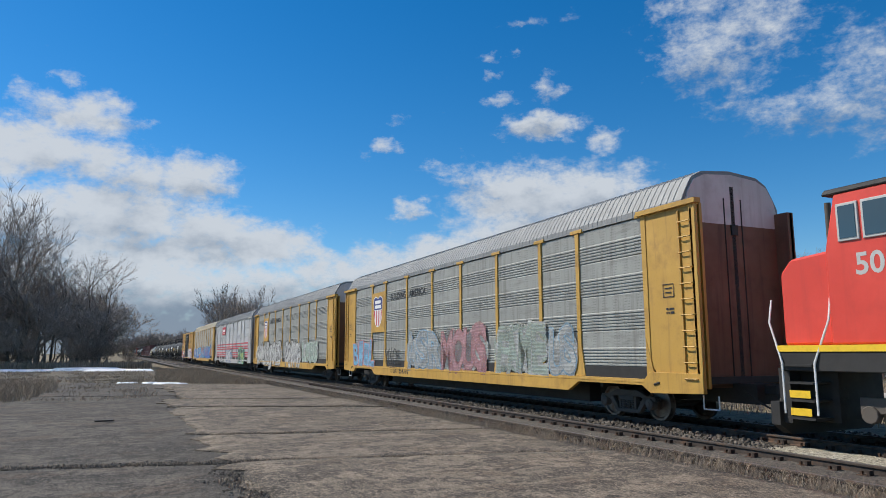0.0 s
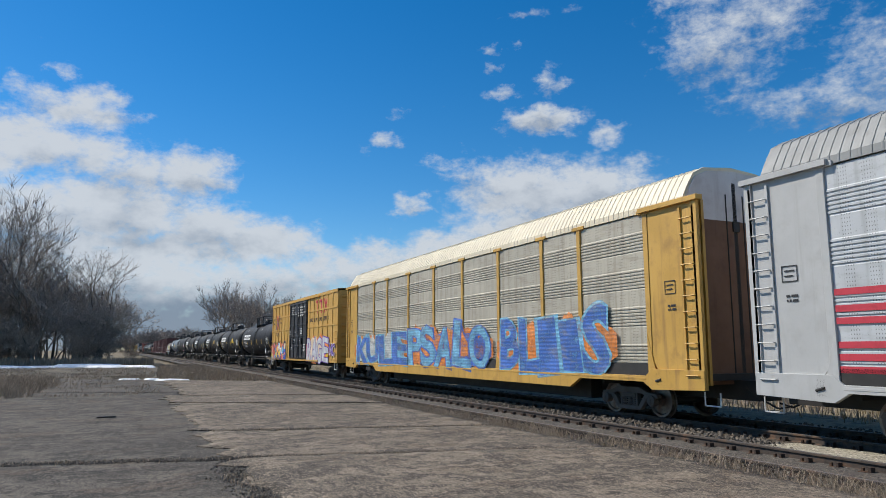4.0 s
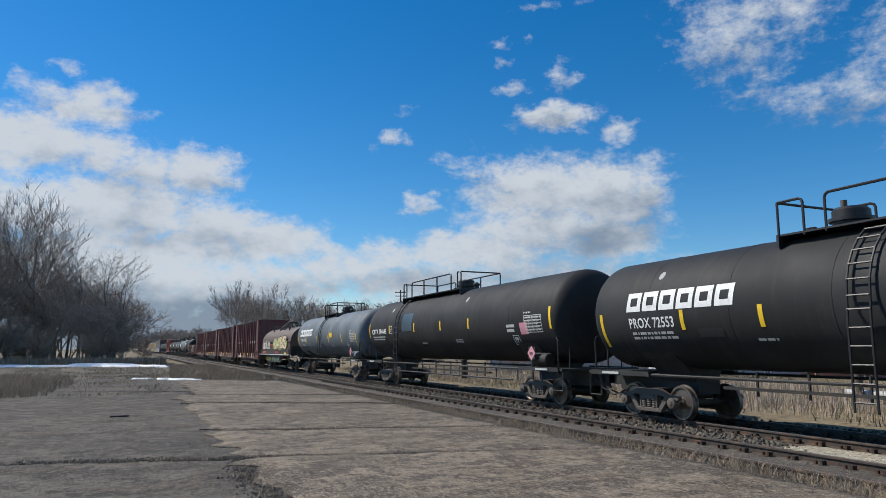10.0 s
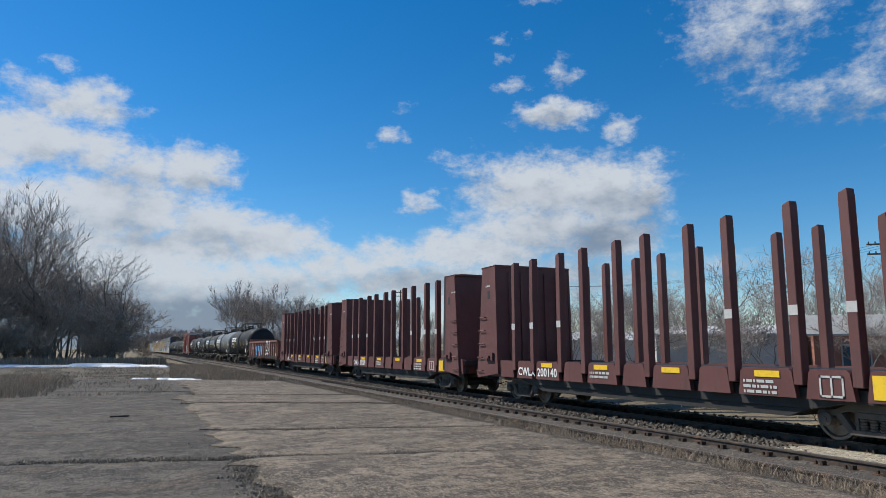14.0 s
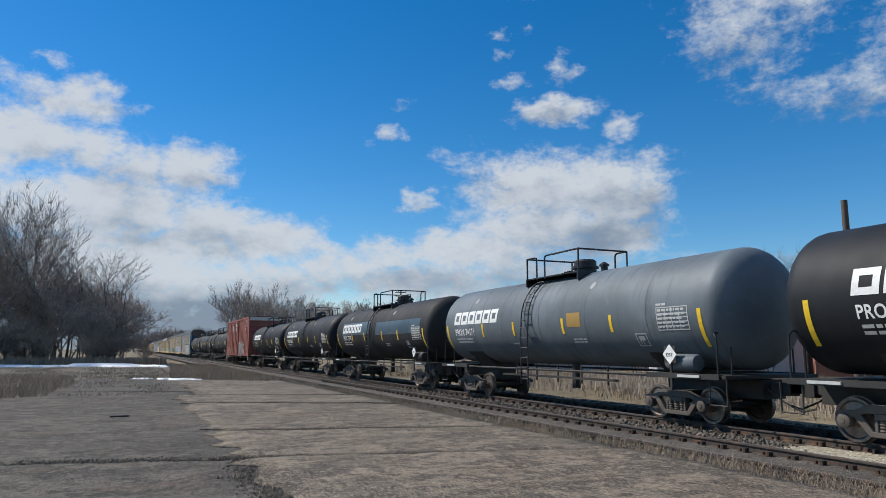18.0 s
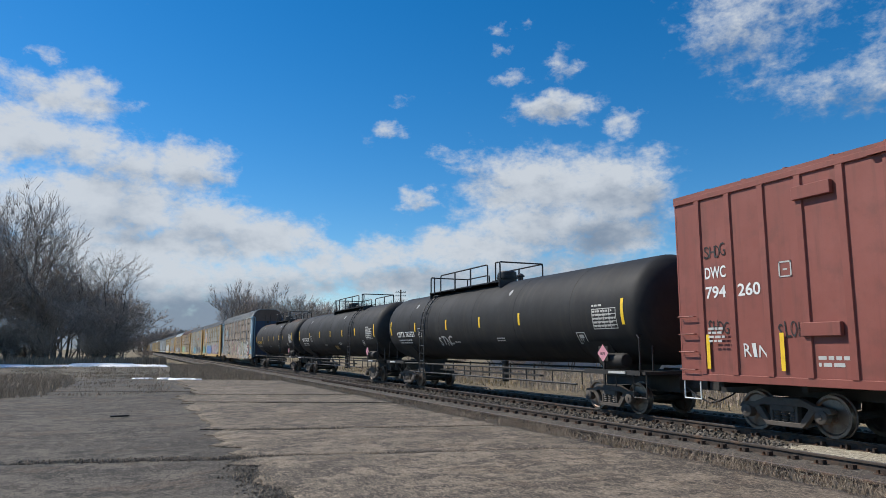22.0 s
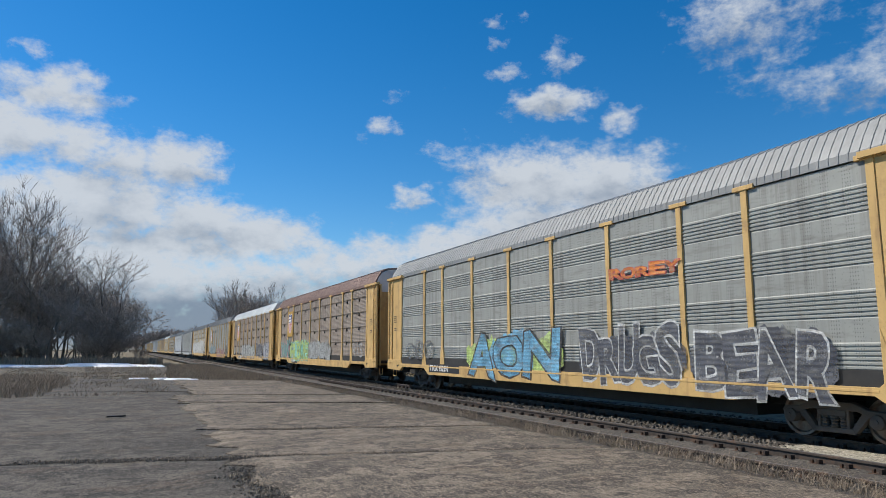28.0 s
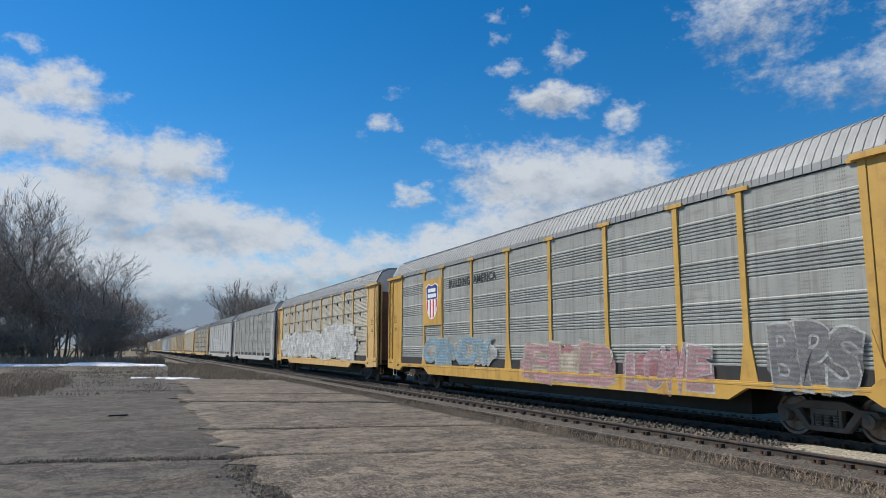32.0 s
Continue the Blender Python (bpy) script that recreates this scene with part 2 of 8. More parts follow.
# Unseen banks behind the camera, added to whiten the sky's fill in the shadows.
for k in range(9):
    q = random.Random(170 + k)
    bank(95 + 140 * k / 8 + q.uniform(-6, 6), q.uniform(22, 42), q.uniform(14, 24), q.uniform(5, 9), 1.0)


def cloud_material():
    mat = bpy.data.materials.new("cloud")
    mat.use_nodes = True
    t = mat.node_tree
    t.nodes.clear()
    tc = t.nodes.new("ShaderNodeTexCoord")
    sep = t.nodes.new("ShaderNodeSeparateXYZ")
    t.links.new(tc.outputs["Object"], sep.inputs[0])
    x, y, z = (Ex(t, sep.outputs[i]) for i in range(3))
    r = (x * x + y * y).op("SQRT")
    el = z.op("ARCTAN2", r) * 57.2958
    az = x.op("ARCTAN2", y) * 57.2958
    comb = t.nodes.new("ShaderNodeCombineXYZ")
    t.links.new(az.s, comb.inputs[0])
    t.links.new((el * 1.5).s, comb.inputs[1])

    def fbm(scale, detail, rough=0.55, shift=(0, 0, 0), warp=0.0):
        mp = t.nodes.new("ShaderNodeMapping")
        mp.inputs[1].default_value = shift
        t.links.new(comb.outputs[0], mp.inputs[0])
        n = t.nodes.new("ShaderNodeTexNoise")
        n.inputs["Scale"].default_value, n.inputs["Detail"].default_value, n.inputs["Roughness"].default_value = scale, detail, rough
        n.inputs["Distortion"].default_value = warp
        t.links.new(mp.outputs[0], n.inputs[0])
        return Ex(t, n.outputs[0]) - 0.5

    wx, wy = fbm(0.45, 6, 0.6) * 3.4, fbm(0.45, 6, 0.6, (31, 7, 0)) * 2.2
    total, lit = None, None
    for a, e, w, h, k in BANKS:
        da = (az - a if a < 180 else az - a + 360) + wx
        de = el - e + wy
        q = ((da / w) * (da / w) + (de / h) * (de / h)).op("POWER", 1.3).op("MULTIPLY", -0.8).op("EXPONENT") * k
        side = q * (de / h)
        total = q if total is None else total.op("SMOOTH_MAX", q, 0.12)
        lit = side if lit is None else lit + side
    lit = lit / total.op("MAXIMUM", 0.6)
    total = total.op("MINIMUM", 1.2)
    puff = fbm(0.55, 8, 0.55, (3, 11, 0), 0.2)
    fine = fbm(2.2, 6, 0.6, (17, 2, 0))
    dens = total + puff * 1.0 + fine * 0.40
    alpha = dens.ramp(0.30, 0.98)
    bands = fbm(0.30, 4, 0.5, (5, 40, 0))
    core = dens.ramp(0.5, 1.5)
    haze = (el * -1.0).ramp(-14.0, -3.0) * (az * -1.0).ramp(-20.0, -12.0)
    shade = lit * 0.55 + puff * 1.0 + fine * 0.35 + bands * 1.0 + 0.62 - core * 0.30 - haze * 0.52
    body = shade.ramp(-0.2, 0.8)
    mix = t.nodes.new("ShaderNodeMix")
    mix.data_type = "RGBA"
    t.links.new(body.s, mix.inputs[0])
    mix.inputs[6].default_value = (0.215, 0.275, 0.365, 1)
    mix.inputs[7].default_value = (0.60, 0.645, 0.70, 1)
    em = t.nodes.new("ShaderNodeEmission")
    t.links.new(mix.outputs[2], em.inputs[0])
    em.inputs[1].default_value = CLOUD_GLOW
    tr = t.nodes.new("ShaderNodeBsdfTransparent")
    ms = t.nodes.new("ShaderNodeMixShader")
    t.links.new((alpha * 0.96).s, ms.inputs[0])
    t.links.new(tr.outputs[0], ms.inputs[1])
    t.links.new(em.outputs[0], ms.inputs[2])
    out = t.nodes.new("ShaderNodeOutputMaterial")
    t.links.new(ms.outputs[0], out.inputs[0])
    return mat


CLOUD_GLOW = 1.0
DOME_R, DOME_H = 4500.0, 700.0
verts, faces = [], []
rings, seg = 24, 96
for j in range(rings + 1):
    rr = 120 + (DOME_R - 120) * (j / rings) ** 1.4
    for i in range(seg):
        b = 2 * math.pi * i / seg
        verts.append((rr * math.cos(b), rr * math.sin(b), DOME_H * (1 - (rr / DOME_R) ** 2) - 15))
for j in range(rings):
    for i in range(seg):
        faces.append((j * seg + i, j * seg + (i + 1) % seg, (j + 1) * seg + (i + 1) % seg, (j + 1) * seg + i))
dome_me = bpy.data.meshes.new("cloud_layer")
dome_me.from_pydata(verts, [], faces)
dome_me.materials.append(cloud_material())
for f in dome_me.polygons:
    f.use_smooth = True
clouds = tagged(new("cloud_layer", dome_me), "drifting white fair-weather clouds with grey bases", "clouds", "", "structure")
# ---------------- materials ----------------
def make_pavement(name, k, worn, tint):
    """Old asphalt over concrete: bare aggregate, oily dark stains, pale worn patches."""
    warm = lambda v: (v * k * tint[0], v * k * tint[1], v * k * tint[2])
    m = Mat(name, warm(0.14), 0.95)
    m.blot(warm(0.23), 0.35, 0.49, 0.53, worn, (0.8, 1.0, 1), 9)
    m.blot(warm(0.066), 0.5, 0.52, 0.56, 0.85, (0.8, 1.1, 1), 9)
    m.blot((0.105, 0.070, 0.042), 0.7, 0.53, 0.60, 0.6, (0.8, 1.1, 1), 9)
    m.blot(warm(0.29), 1.3, 0.555, 0.59, 0.8, (0.8, 1.0, 1), 10)
    m.blot(warm(0.050), 1.6, 0.545, 0.585, 0.85, (0.8, 1.0, 1), 10)
    m.blot(warm(0.036), 4.5, 0.54, 0.60, 0.75, (0.9, 0.6, 1), 8)
    m.blot(warm(0.31), 5.5, 0.56, 0.61, 0.65, (0.9, 0.6, 1), 8)
    m.blot(warm(0.34), 24, 0.55, 0.63, 0.45, (1.0, 0.35, 1), 3)
    m.blot(warm(0.025), 26, 0.52, 0.61, 0.55, (1.0, 0.35, 1), 3)
    m.blot(warm(0.48), 60, 0.56, 0.61, 0.5, (1.0, 0.3, 1), 2)
    m.blot(warm(0.016), 64, 0.54, 0.60, 0.6, (1.0, 0.3, 1), 2)
    m.bump(m.noise(30, (1, 0.5, 1), 3), 0.8, 0.03)
    m.bump(m.noise(3.0), 0.4, 0.05)
    return m.done()


def make_dirt():
    m = Mat("dirt", (0.085, 0.070, 0.050), 0.95)
    m.blot((0.14, 0.115, 0.075), 0.5, 0.46, 0.60, 0.8, detail=8)
    m.blot((0.045, 0.040, 0.026), 0.9, 0.52, 0.62, 0.8, detail=8)
    m.blot((0.17, 0.145, 0.105), 3, 0.55, 0.66, 0.6, detail=8)
    m.blot((0.24, 0.20, 0.15), 30, 0.58, 0.72, 0.6, detail=3)
    m.bump(m.noise(25), 0.6, 0.03)
    return m.done()


def make_field():
    m = Mat("winter_field", (0.165, 0.128, 0.073), 0.95)
    m.blot((0.255, 0.20, 0.115), 0.12, 0.42, 0.62, 0.8)
    m.blot((0.085, 0.072, 0.042), 0.35, 0.5, 0.7, 0.7)
    m.blot((0.10, 0.075, 0.048), 3, 0.45, 0.66, 0.8)
    m.blot((0.32, 0.26, 0.16), 14, 0.54, 0.75, 0.5)
    m.bump(m.noise(6), 0.8, 0.15)
    return m.done()


def make_ballast(name, a, b):
    m = Mat(name, a, 0.9)
    m.blot(b, 1.2, 0.4, 0.65, 0.7)
    m.blot(tuple(c * 0.4 for c in a), 14, 0.5, 0.62, 0.9, detail=2)
    m.blot(tuple(min(1, c * 1.7) for c in b), 20, 0.56, 0.68, 0.8, detail=2)
    m.bump(m.noise(16, detail=2), 1.0, 0.06)
    return m.done()


def make_stone():
    m = Mat("stone", (0.112, 0.094, 0.074), 0.9)
    m.island(0.65)
    m.blot((0.20, 0.175, 0.14), 6, 0.5, 0.7, 0.5)
    return m.done()


def make_rust(name, c, rough=0.65, metal=0.5):
    m = Mat(name, c, rough, metal)
    m.blot(tuple(x * 0.45 for x in c), 7, 0.45, 0.7, 0.8)
    m.blot((0.20, 0.10, 0.05), 3, 0.5, 0.72, 0.5)
    m.bump(m.noise(30), 0.2, 0.004)
    return m.done()


def make_twig(name, c, light):
    m = Mat(name, c, 0.9).shifted()
    m.blot(light, 1.5, 0.45, 0.7, 0.7)
    m.island(0.35)
    return m.done()


def make_tank(name, colour, soot, rough=0.42):
    """Tank paint: satin black or grey with a washed upper half, road dirt and rain runs."""
    m = Mat(name, colour, rough).shifted()
    m.p.inputs["Specular IOR Level"].default_value = 0.22
    m.blot(tuple(min(1, c * 1.5 + 0.006) for c in colour), 0.5, 0.42, 0.68, 0.7)
    m.blot(soot, 1.1, 0.5, 0.74, 0.6, (0.5, 4.0, 0.6))
    m.blot(tuple(min(1, c * 1.7 + 0.012) for c in colour), 5, 0.6, 0.8, 0.35)
    m.blot(soot, 30, 0.56, 0.8, 0.3)
    m.gloss(m.noise(1.2, (0.4, 1, 1)), rough - 0.1, rough + 0.18)
    m.bump(m.noise(1.3), 0.12, 0.03)
    return m.done()


PAVE, DIRT, FIELD = make_pavement("old_concrete_asphalt", 0.88, 0.85, (1.02, 0.82, 0.60)), make_dirt(), make_field()
PAVE_OLD = make_pavement("dark_worn_asphalt", 0.46, 0.9, (1.0, 0.85, 0.67))
TRACK_DIRT = make_ballast("oily_track_dirt", (0.080, 0.070, 0.058), (0.13, 0.112, 0.09))
BALLAST = make_ballast("ballast", (0.105, 0.098, 0.088), (0.15, 0.138, 0.12))
BALLAST_PALE = make_ballast("pale_ballast", (0.36, 0.32, 0.24), (0.42, 0.38, 0.30))
# Main track stone, coloured darker and warmer to deepen the train's shadow on it.
FAR_BED = make_ballast("shade_dark_ballast", (0.064, 0.047, 0.030), (0.10, 0.078, 0.054))
STONE = make_stone()
RAIL_TOP = make_rust("rail_head", (0.15, 0.135, 0.125), 0.55, 0.5)
RAIL_RUST = make_rust("rail_side", (0.065, 0.050, 0.040), 0.85, 0.1)
PLATE_RUST = make_rust("tie_plate_iron", (0.035, 0.028, 0.024), 0.8, 0.3)
TIE = paint("creosoted_tie", (0.062, 0.052, 0.044), (0.04, 0.035, 0.03), 0.9, wear=0.7, streak=False, bump=0.5)
IRON = paint("dark_running_gear", (0.030, 0.027, 0.025), (0.085, 0.068, 0.052), 0.7, 0.2, 0.7, False, 0.3)
DUSTY = paint("dusty_side_frame", (0.095, 0.08, 0.068), (0.04, 0.033, 0.03), 0.8, 0.1, 0.7, False, 0.3)
TREAD = make_rust("wheel_steel", (0.20, 0.17, 0.15), 0.45, 0.8)
BLACK = paint("black_underframe", (0.018, 0.017, 0.016), (0.05, 0.043, 0.037), 0.7, 0.0, 0.5, False)
YELLOW = paint("rack_yellow", (0.50, 0.29, 0.055), (0.20, 0.10, 0.04), 0.55, 0, 0.6)
YELLOW_OLD = paint("faded_rack_yellow", (0.56, 0.36, 0.13), (0.21, 0.11, 0.055), 0.65, 0, 0.65)
BOX_YELLOW = paint("box_yellow", (0.52, 0.30, 0.065), (0.36, 0.18, 0.04), 0.5, 0, 0.3)
def make_galv(name, colour, dirt, wear):
    """Galvanised rack sheet: rain runs, rust freckles and rows of punched holes."""
    m = Mat(name, colour, 0.6, 0.1).shifted()
    m.blot(tuple(c * 1.25 for c in colour), 0.5, 0.42, 0.68, 0.6)
    m.blot(dirt, 1.0, 0.46, 0.74, wear, (7.0, 7.0, 0.4))
    m.blot(dirt, 2.5, 0.5, 0.72, wear * 0.8, (1, 0.5, 2.5))
    m.blot(tuple(c * 0.5 for c in dirt), 18, 0.58, 0.74, 0.5)
    holes = (m.axis(1) * (6.2832 / 0.05)).op("SINE").ramp(0.45, 0.8) * (m.axis(2) * (6.2832 / 0.072)).op("SINE").ramp(0.3, 0.7)
    rows = (m.axis(1) * (6.2832 / 0.46)).op("SINE").ramp(-0.2, 0.3)
    m.coat((0.05, 0.05, 0.048), holes * rows, 0.75)
    m.gloss(m.noise(4), 0.5, 0.75)
    m.bump(m.noise(20), 0.15, 0.006)
    return m.done()


GALV = make_galv("galvanised_panel", (0.29, 0.295, 0.27), (0.15, 0.14, 0.125), 0.6)
GALV_BROWN = make_galv("rust_stained_panel", (0.285, 0.235, 0.19), (0.115, 0.075, 0.052), 0.85)
GALV_CREAM = make_galv("cream_panel", (0.40, 0.37, 0.30), (0.22, 0.175, 0.12), 0.55)
ROOF_GREY = paint("grey_roof_sheet", (0.215, 0.222, 0.22), (0.14, 0.137, 0.13), 0.6, 0.1, 0.5)
ROOF_BROWN = paint("rusted_roof_sheet", (0.20, 0.125, 0.10), (0.09, 0.04, 0.028), 0.7, 0.1, 0.9)
ROOF_WHITE = paint("white_roof_sheet", (0.64, 0.655, 0.63), (0.5, 0.47, 0.44), 0.5, 0.0, 0.3)
ROOF_CREAM = paint("cream_roof_sheet", (0.66, 0.58, 0.42), (0.4, 0.33, 0.24), 0.5, 0.0, 0.3)
END_BROWN = paint("rust_brown_end", (0.16, 0.085, 0.05), (0.07, 0.04, 0.03), 0.75, 0, 0.6)
END_WHITE = paint("white_end_cap", (0.55, 0.53, 0.52), (0.33, 0.28, 0.26), 0.6, 0, 0.5)
SILL_DIRTY = paint("dirty_cream_sill", (0.36, 0.27, 0.19), (0.13, 0.075, 0.05), 0.7, 0, 0.7)
BLUE_END = paint("faded_blue_steel", (0.23, 0.365, 0.45), (0.12, 0.13, 0.15), 0.6, 0, 0.6)
BLUE_DARK = paint("deep_blue_steel", (0.028, 0.05, 0.095), (0.06, 0.045, 0.04), 0.6, 0, 0.6)
SILVER = make_galv("light_grey_panel", (0.46, 0.475, 0.485), (0.25, 0.25, 0.245), 0.45)
GREY_STEEL = paint("grey_post_paint", (0.42, 0.42, 0.41), (0.30, 0.28, 0.26), 0.55, 0, 0.45)
MAROON = paint("maroon_steel", (0.112, 0.038, 0.034), (0.06, 0.03, 0.027), 0.65, 0, 0.55)
BROWN_RED = paint("oxide_red_steel", (0.235, 0.065, 0.048), (0.11, 0.045, 0.035), 0.6, 0, 0.5)
GON_RED = paint("brown_gondola_paint", (0.17, 0.068, 0.052), (0.085, 0.045, 0.038), 0.7, 0, 0.6)
LOCO_RED = paint("signal_red", (0.66, 0.058, 0.035), (0.38, 0.04, 0.03), 0.4, 0, 0.25)
DOOR_BLACK = paint("black_door_paint", (0.035, 0.036, 0.04), (0.075, 0.068, 0.06), 0.5, 0, 0.4)
TANK_BLACK = make_tank("tank_black", (0.0135, 0.0155, 0.0185), (0.026, 0.025, 0.025), 0.55)
TANK_DUSTY = make_tank("dusty_tank_black", (0.022, 0.0225, 0.0235), (0.044, 0.039, 0.034), 0.6)
TANK_GREY = make_tank("tank_grey", (0.115, 0.135, 0.15), (0.075, 0.078, 0.08), 0.5)
TANK_RUSTY = make_tank("rust_topped_tank", (0.024, 0.024, 0.025), (0.045, 0.033, 0.027), 0.6)
RUST_STAIN = make_tank("rust_stain", (0.075, 0.048, 0.035), (0.12, 0.06, 0.035), 0.75)
GLOSS_BLUE = make_tank("fresh_glossy_band", (0.055, 0.085, 0.11), (0.03, 0.035, 0.04), 0.28)
HOOD_BROWN = paint("brown_coil_hood", (0.095, 0.065, 0.052), (0.05, 0.038, 0.033), 0.6, 0.1, 0.5)
RAIL_BLACK = plain("black_hand_rail", (0.015, 0.015, 0.017), 0.5)
WHITE = plain("white_marking", (0.78, 0.78, 0.76), 0.6)
OFFWHITE = plain("dull_white_marking", (0.50, 0.50, 0.48), 0.7)
REFLECT = plain("yellow_reflector", (0.85, 0.55, 0.03), 0.4)
PANEL_GREY = plain("pale_grey_panel", (0.30, 0.31, 0.31), 0.6)
MUSTARD = plain("dull_orange_label", (0.36, 0.22, 0.06), 0.6)
ORANGE = plain("orange_marking", (0.80, 0.17, 0.04), 0.5)
RED = plain("red_marking", (0.50, 0.035, 0.055), 0.6)
PINK = plain("pink_marking", (0.62, 0.27, 0.33), 0.7)
NAVY = plain("navy_marking", (0.03, 0.045, 0.20), 0.5)
INK = plain("black_marking", (0.02, 0.02, 0.022), 0.6)
GREEN = plain("green_marking", (0.06, 0.22, 0.09), 0.5)
def spray(name, colour, ribbed=True, thin=1.0):
    """Sprayed paint, patchy and faded; ribbed adds the ribs' shading as dark lines and a bump."""
    m = Mat(name, tuple(c * 0.85 for c in colour), 0.75).shifted()
    m.blot(tuple(min(1, c * 1.3 + 0.04) for c in colour), 1.4, 0.42, 0.66, 0.6)
    m.blot((0.26, 0.255, 0.235), 2.2, 0.5, 0.7, 0.55 if ribbed else 0.15, (1, 0.6, 2.0))
    m.blot((0.14, 0.135, 0.12), 1.2, 0.52, 0.75, 0.5 if ribbed else 0.15, (6, 6, 0.5))
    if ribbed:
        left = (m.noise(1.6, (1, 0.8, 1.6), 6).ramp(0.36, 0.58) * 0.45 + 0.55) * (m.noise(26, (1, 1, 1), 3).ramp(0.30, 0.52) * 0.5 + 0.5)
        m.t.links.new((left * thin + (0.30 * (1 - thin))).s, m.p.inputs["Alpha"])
        # Broken dark lines at the rib spacing colour in the shading of the ribs.
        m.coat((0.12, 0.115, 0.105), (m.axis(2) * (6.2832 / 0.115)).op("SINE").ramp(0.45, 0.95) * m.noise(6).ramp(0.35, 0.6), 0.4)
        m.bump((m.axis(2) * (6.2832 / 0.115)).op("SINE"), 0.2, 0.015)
    return m.done()


SPRAY = {
    "white": spray("white_spray", (0.62, 0.62, 0.60)), "pale": spray("pale_spray", (0.52, 0.54, 0.52)), "sky": spray("sky_blue_spray", (0.17, 0.45, 0.66)),
    "blue": spray("blue_spray", (0.04, 0.14, 0.50)), "black": spray("black_spray", (0.02, 0.02, 0.022)), "grey": spray("dark_grey_spray", (0.065, 0.07, 0.09)),
    "silver": spray("silver_spray", (0.44, 0.46, 0.52)), "purple": spray("purple_spray", (0.11, 0.05, 0.24)), "red": spray("red_spray", (0.58, 0.075, 0.07)),
    "orange": spray("orange_spray", (0.78, 0.24, 0.04)), "pink": spray("pink_spray", (0.58, 0.27, 0.29)), "mint": spray("mint_spray", (0.25, 0.60, 0.50)),
    "lime": spray("lime_spray", (0.45, 0.60, 0.17)), "cream": spray("cream_spray", (0.64, 0.55, 0.34)), "sage": spray("sage_spray", (0.36, 0.46, 0.38)),
    "yellow": spray("yellow_spray", (0.7, 0.5, 0.05)), "teal": spray("teal_spray", (0.10, 0.38, 0.36))}
def faded(name, colour):
    return spray(name, tuple(c * 0.6 + 0.13 for c in colour), thin=0.8)


FADED = {
    "white": faded("worn_white_spray", (0.62, 0.62, 0.60)), "pale": faded("worn_pale_spray", (0.50, 0.52, 0.50)), "sky": faded("worn_sky_spray", (0.17, 0.42, 0.62)),
    "pink": faded("worn_pink_spray", (0.58, 0.22, 0.25)), "red": faded("worn_red_spray", (0.45, 0.06, 0.08)), "sage": faded("worn_sage_spray", (0.34, 0.46, 0.36)),
    "black": faded("worn_black_spray", (0.0, 0.0, 0.0)), "grey": faded("worn_grey_spray", (0.06, 0.06, 0.075)), "cream": faded("worn_cream_spray", (0.60, 0.50, 0.34)),
    "lime": faded("worn_lime_spray", (0.42, 0.60, 0.16)), "mint": faded("worn_mint_spray", (0.20, 0.58, 0.48)), "teal": faded("worn_teal_spray", (0.08, 0.38, 0.36))}
FLAT = {
    "red": spray("fresh_red_spray", (0.70, 0.06, 0.05), False), "orange": spray("fresh_orange_spray", (0.80, 0.22, 0.05), False), "pink": spray("fresh_pink_spray", (0.75, 0.22, 0.22), False),
    "blue": spray("fresh_blue_spray", (0.03, 0.10, 0.45), False), "sky": spray("fresh_sky_spray", (0.10, 0.42, 0.72), False), "purple": spray("fresh_purple_spray", (0.13, 0.05, 0.30), False),
    "lime": spray("fresh_lime_spray", (0.45, 0.62, 0.12), False), "white": spray("fresh_white_spray", (0.75, 0.75, 0.73), False), "black": spray("fresh_black_spray", (0.012, 0.012, 0.014), False),
    "yellow": spray("fresh_yellow_spray", (0.75, 0.52, 0.05), False), "silver": spray("fresh_silver_spray", (0.46, 0.47, 0.50), False), "cream": spray("fresh_cream_spray", (0.66, 0.52, 0.36), False),
    "grey": spray("fresh_grey_spray", (0.10, 0.11, 0.12), False)}
GLASS_DARK = Mat("cab_glass", (0.05, 0.09, 0.12), 0.08).done()
WOOD_POLE = paint("weathered_pole_wood", (0.085, 0.068, 0.053), (0.06, 0.05, 0.04), 0.9, 0, 0.6, True, 0.4)
BARK = make_twig("bark", (0.19, 0.16, 0.14), (0.36, 0.315, 0.28))
TWIG = make_twig("twigs", (0.28, 0.24, 0.215), (0.47, 0.42, 0.38))
BRUSH = make_twig("brush", (0.36, 0.29, 0.24), (0.54, 0.46, 0.39))
STRAW = make_twig("dry_grass", (0.25, 0.185, 0.095), (0.37, 0.29, 0.165))
WEED = make_twig("dead_weeds", (0.29, 0.225, 0.16), (0.42, 0.34, 0.25))
SNOW = Mat("old_snow", (0.80, 0.82, 0.85), 0.7)
SNOW = SNOW.blot((0.52, 0.50, 0.47), 0.8, 0.5, 0.75, 0.6).bump(SNOW.noise(3), 0.6, 0.1).done()
# ---------------- ground, tracks and pavement ----------------
def sheet(name, xs, ys, height, material, kind="structure", label="", category=""):
    """A ground sheet on the grid xs by ys."""
    verts = [(x, y, height(x, y)) for y in ys for x in xs]
    n = len(xs)
    faces = [(j * n + i, j * n + i + 1, (j + 1) * n + i + 1, (j + 1) * n + i) for j in range(len(ys) - 1) for i in range(n - 1)]
    me = bpy.data.meshes.new(name)
    me.from_pydata(verts, [], faces)
    me.materials.append(material)
    for f in me.polygons:
        f.use_smooth = True
    return tagged(new(name, me), label, category, "", kind)


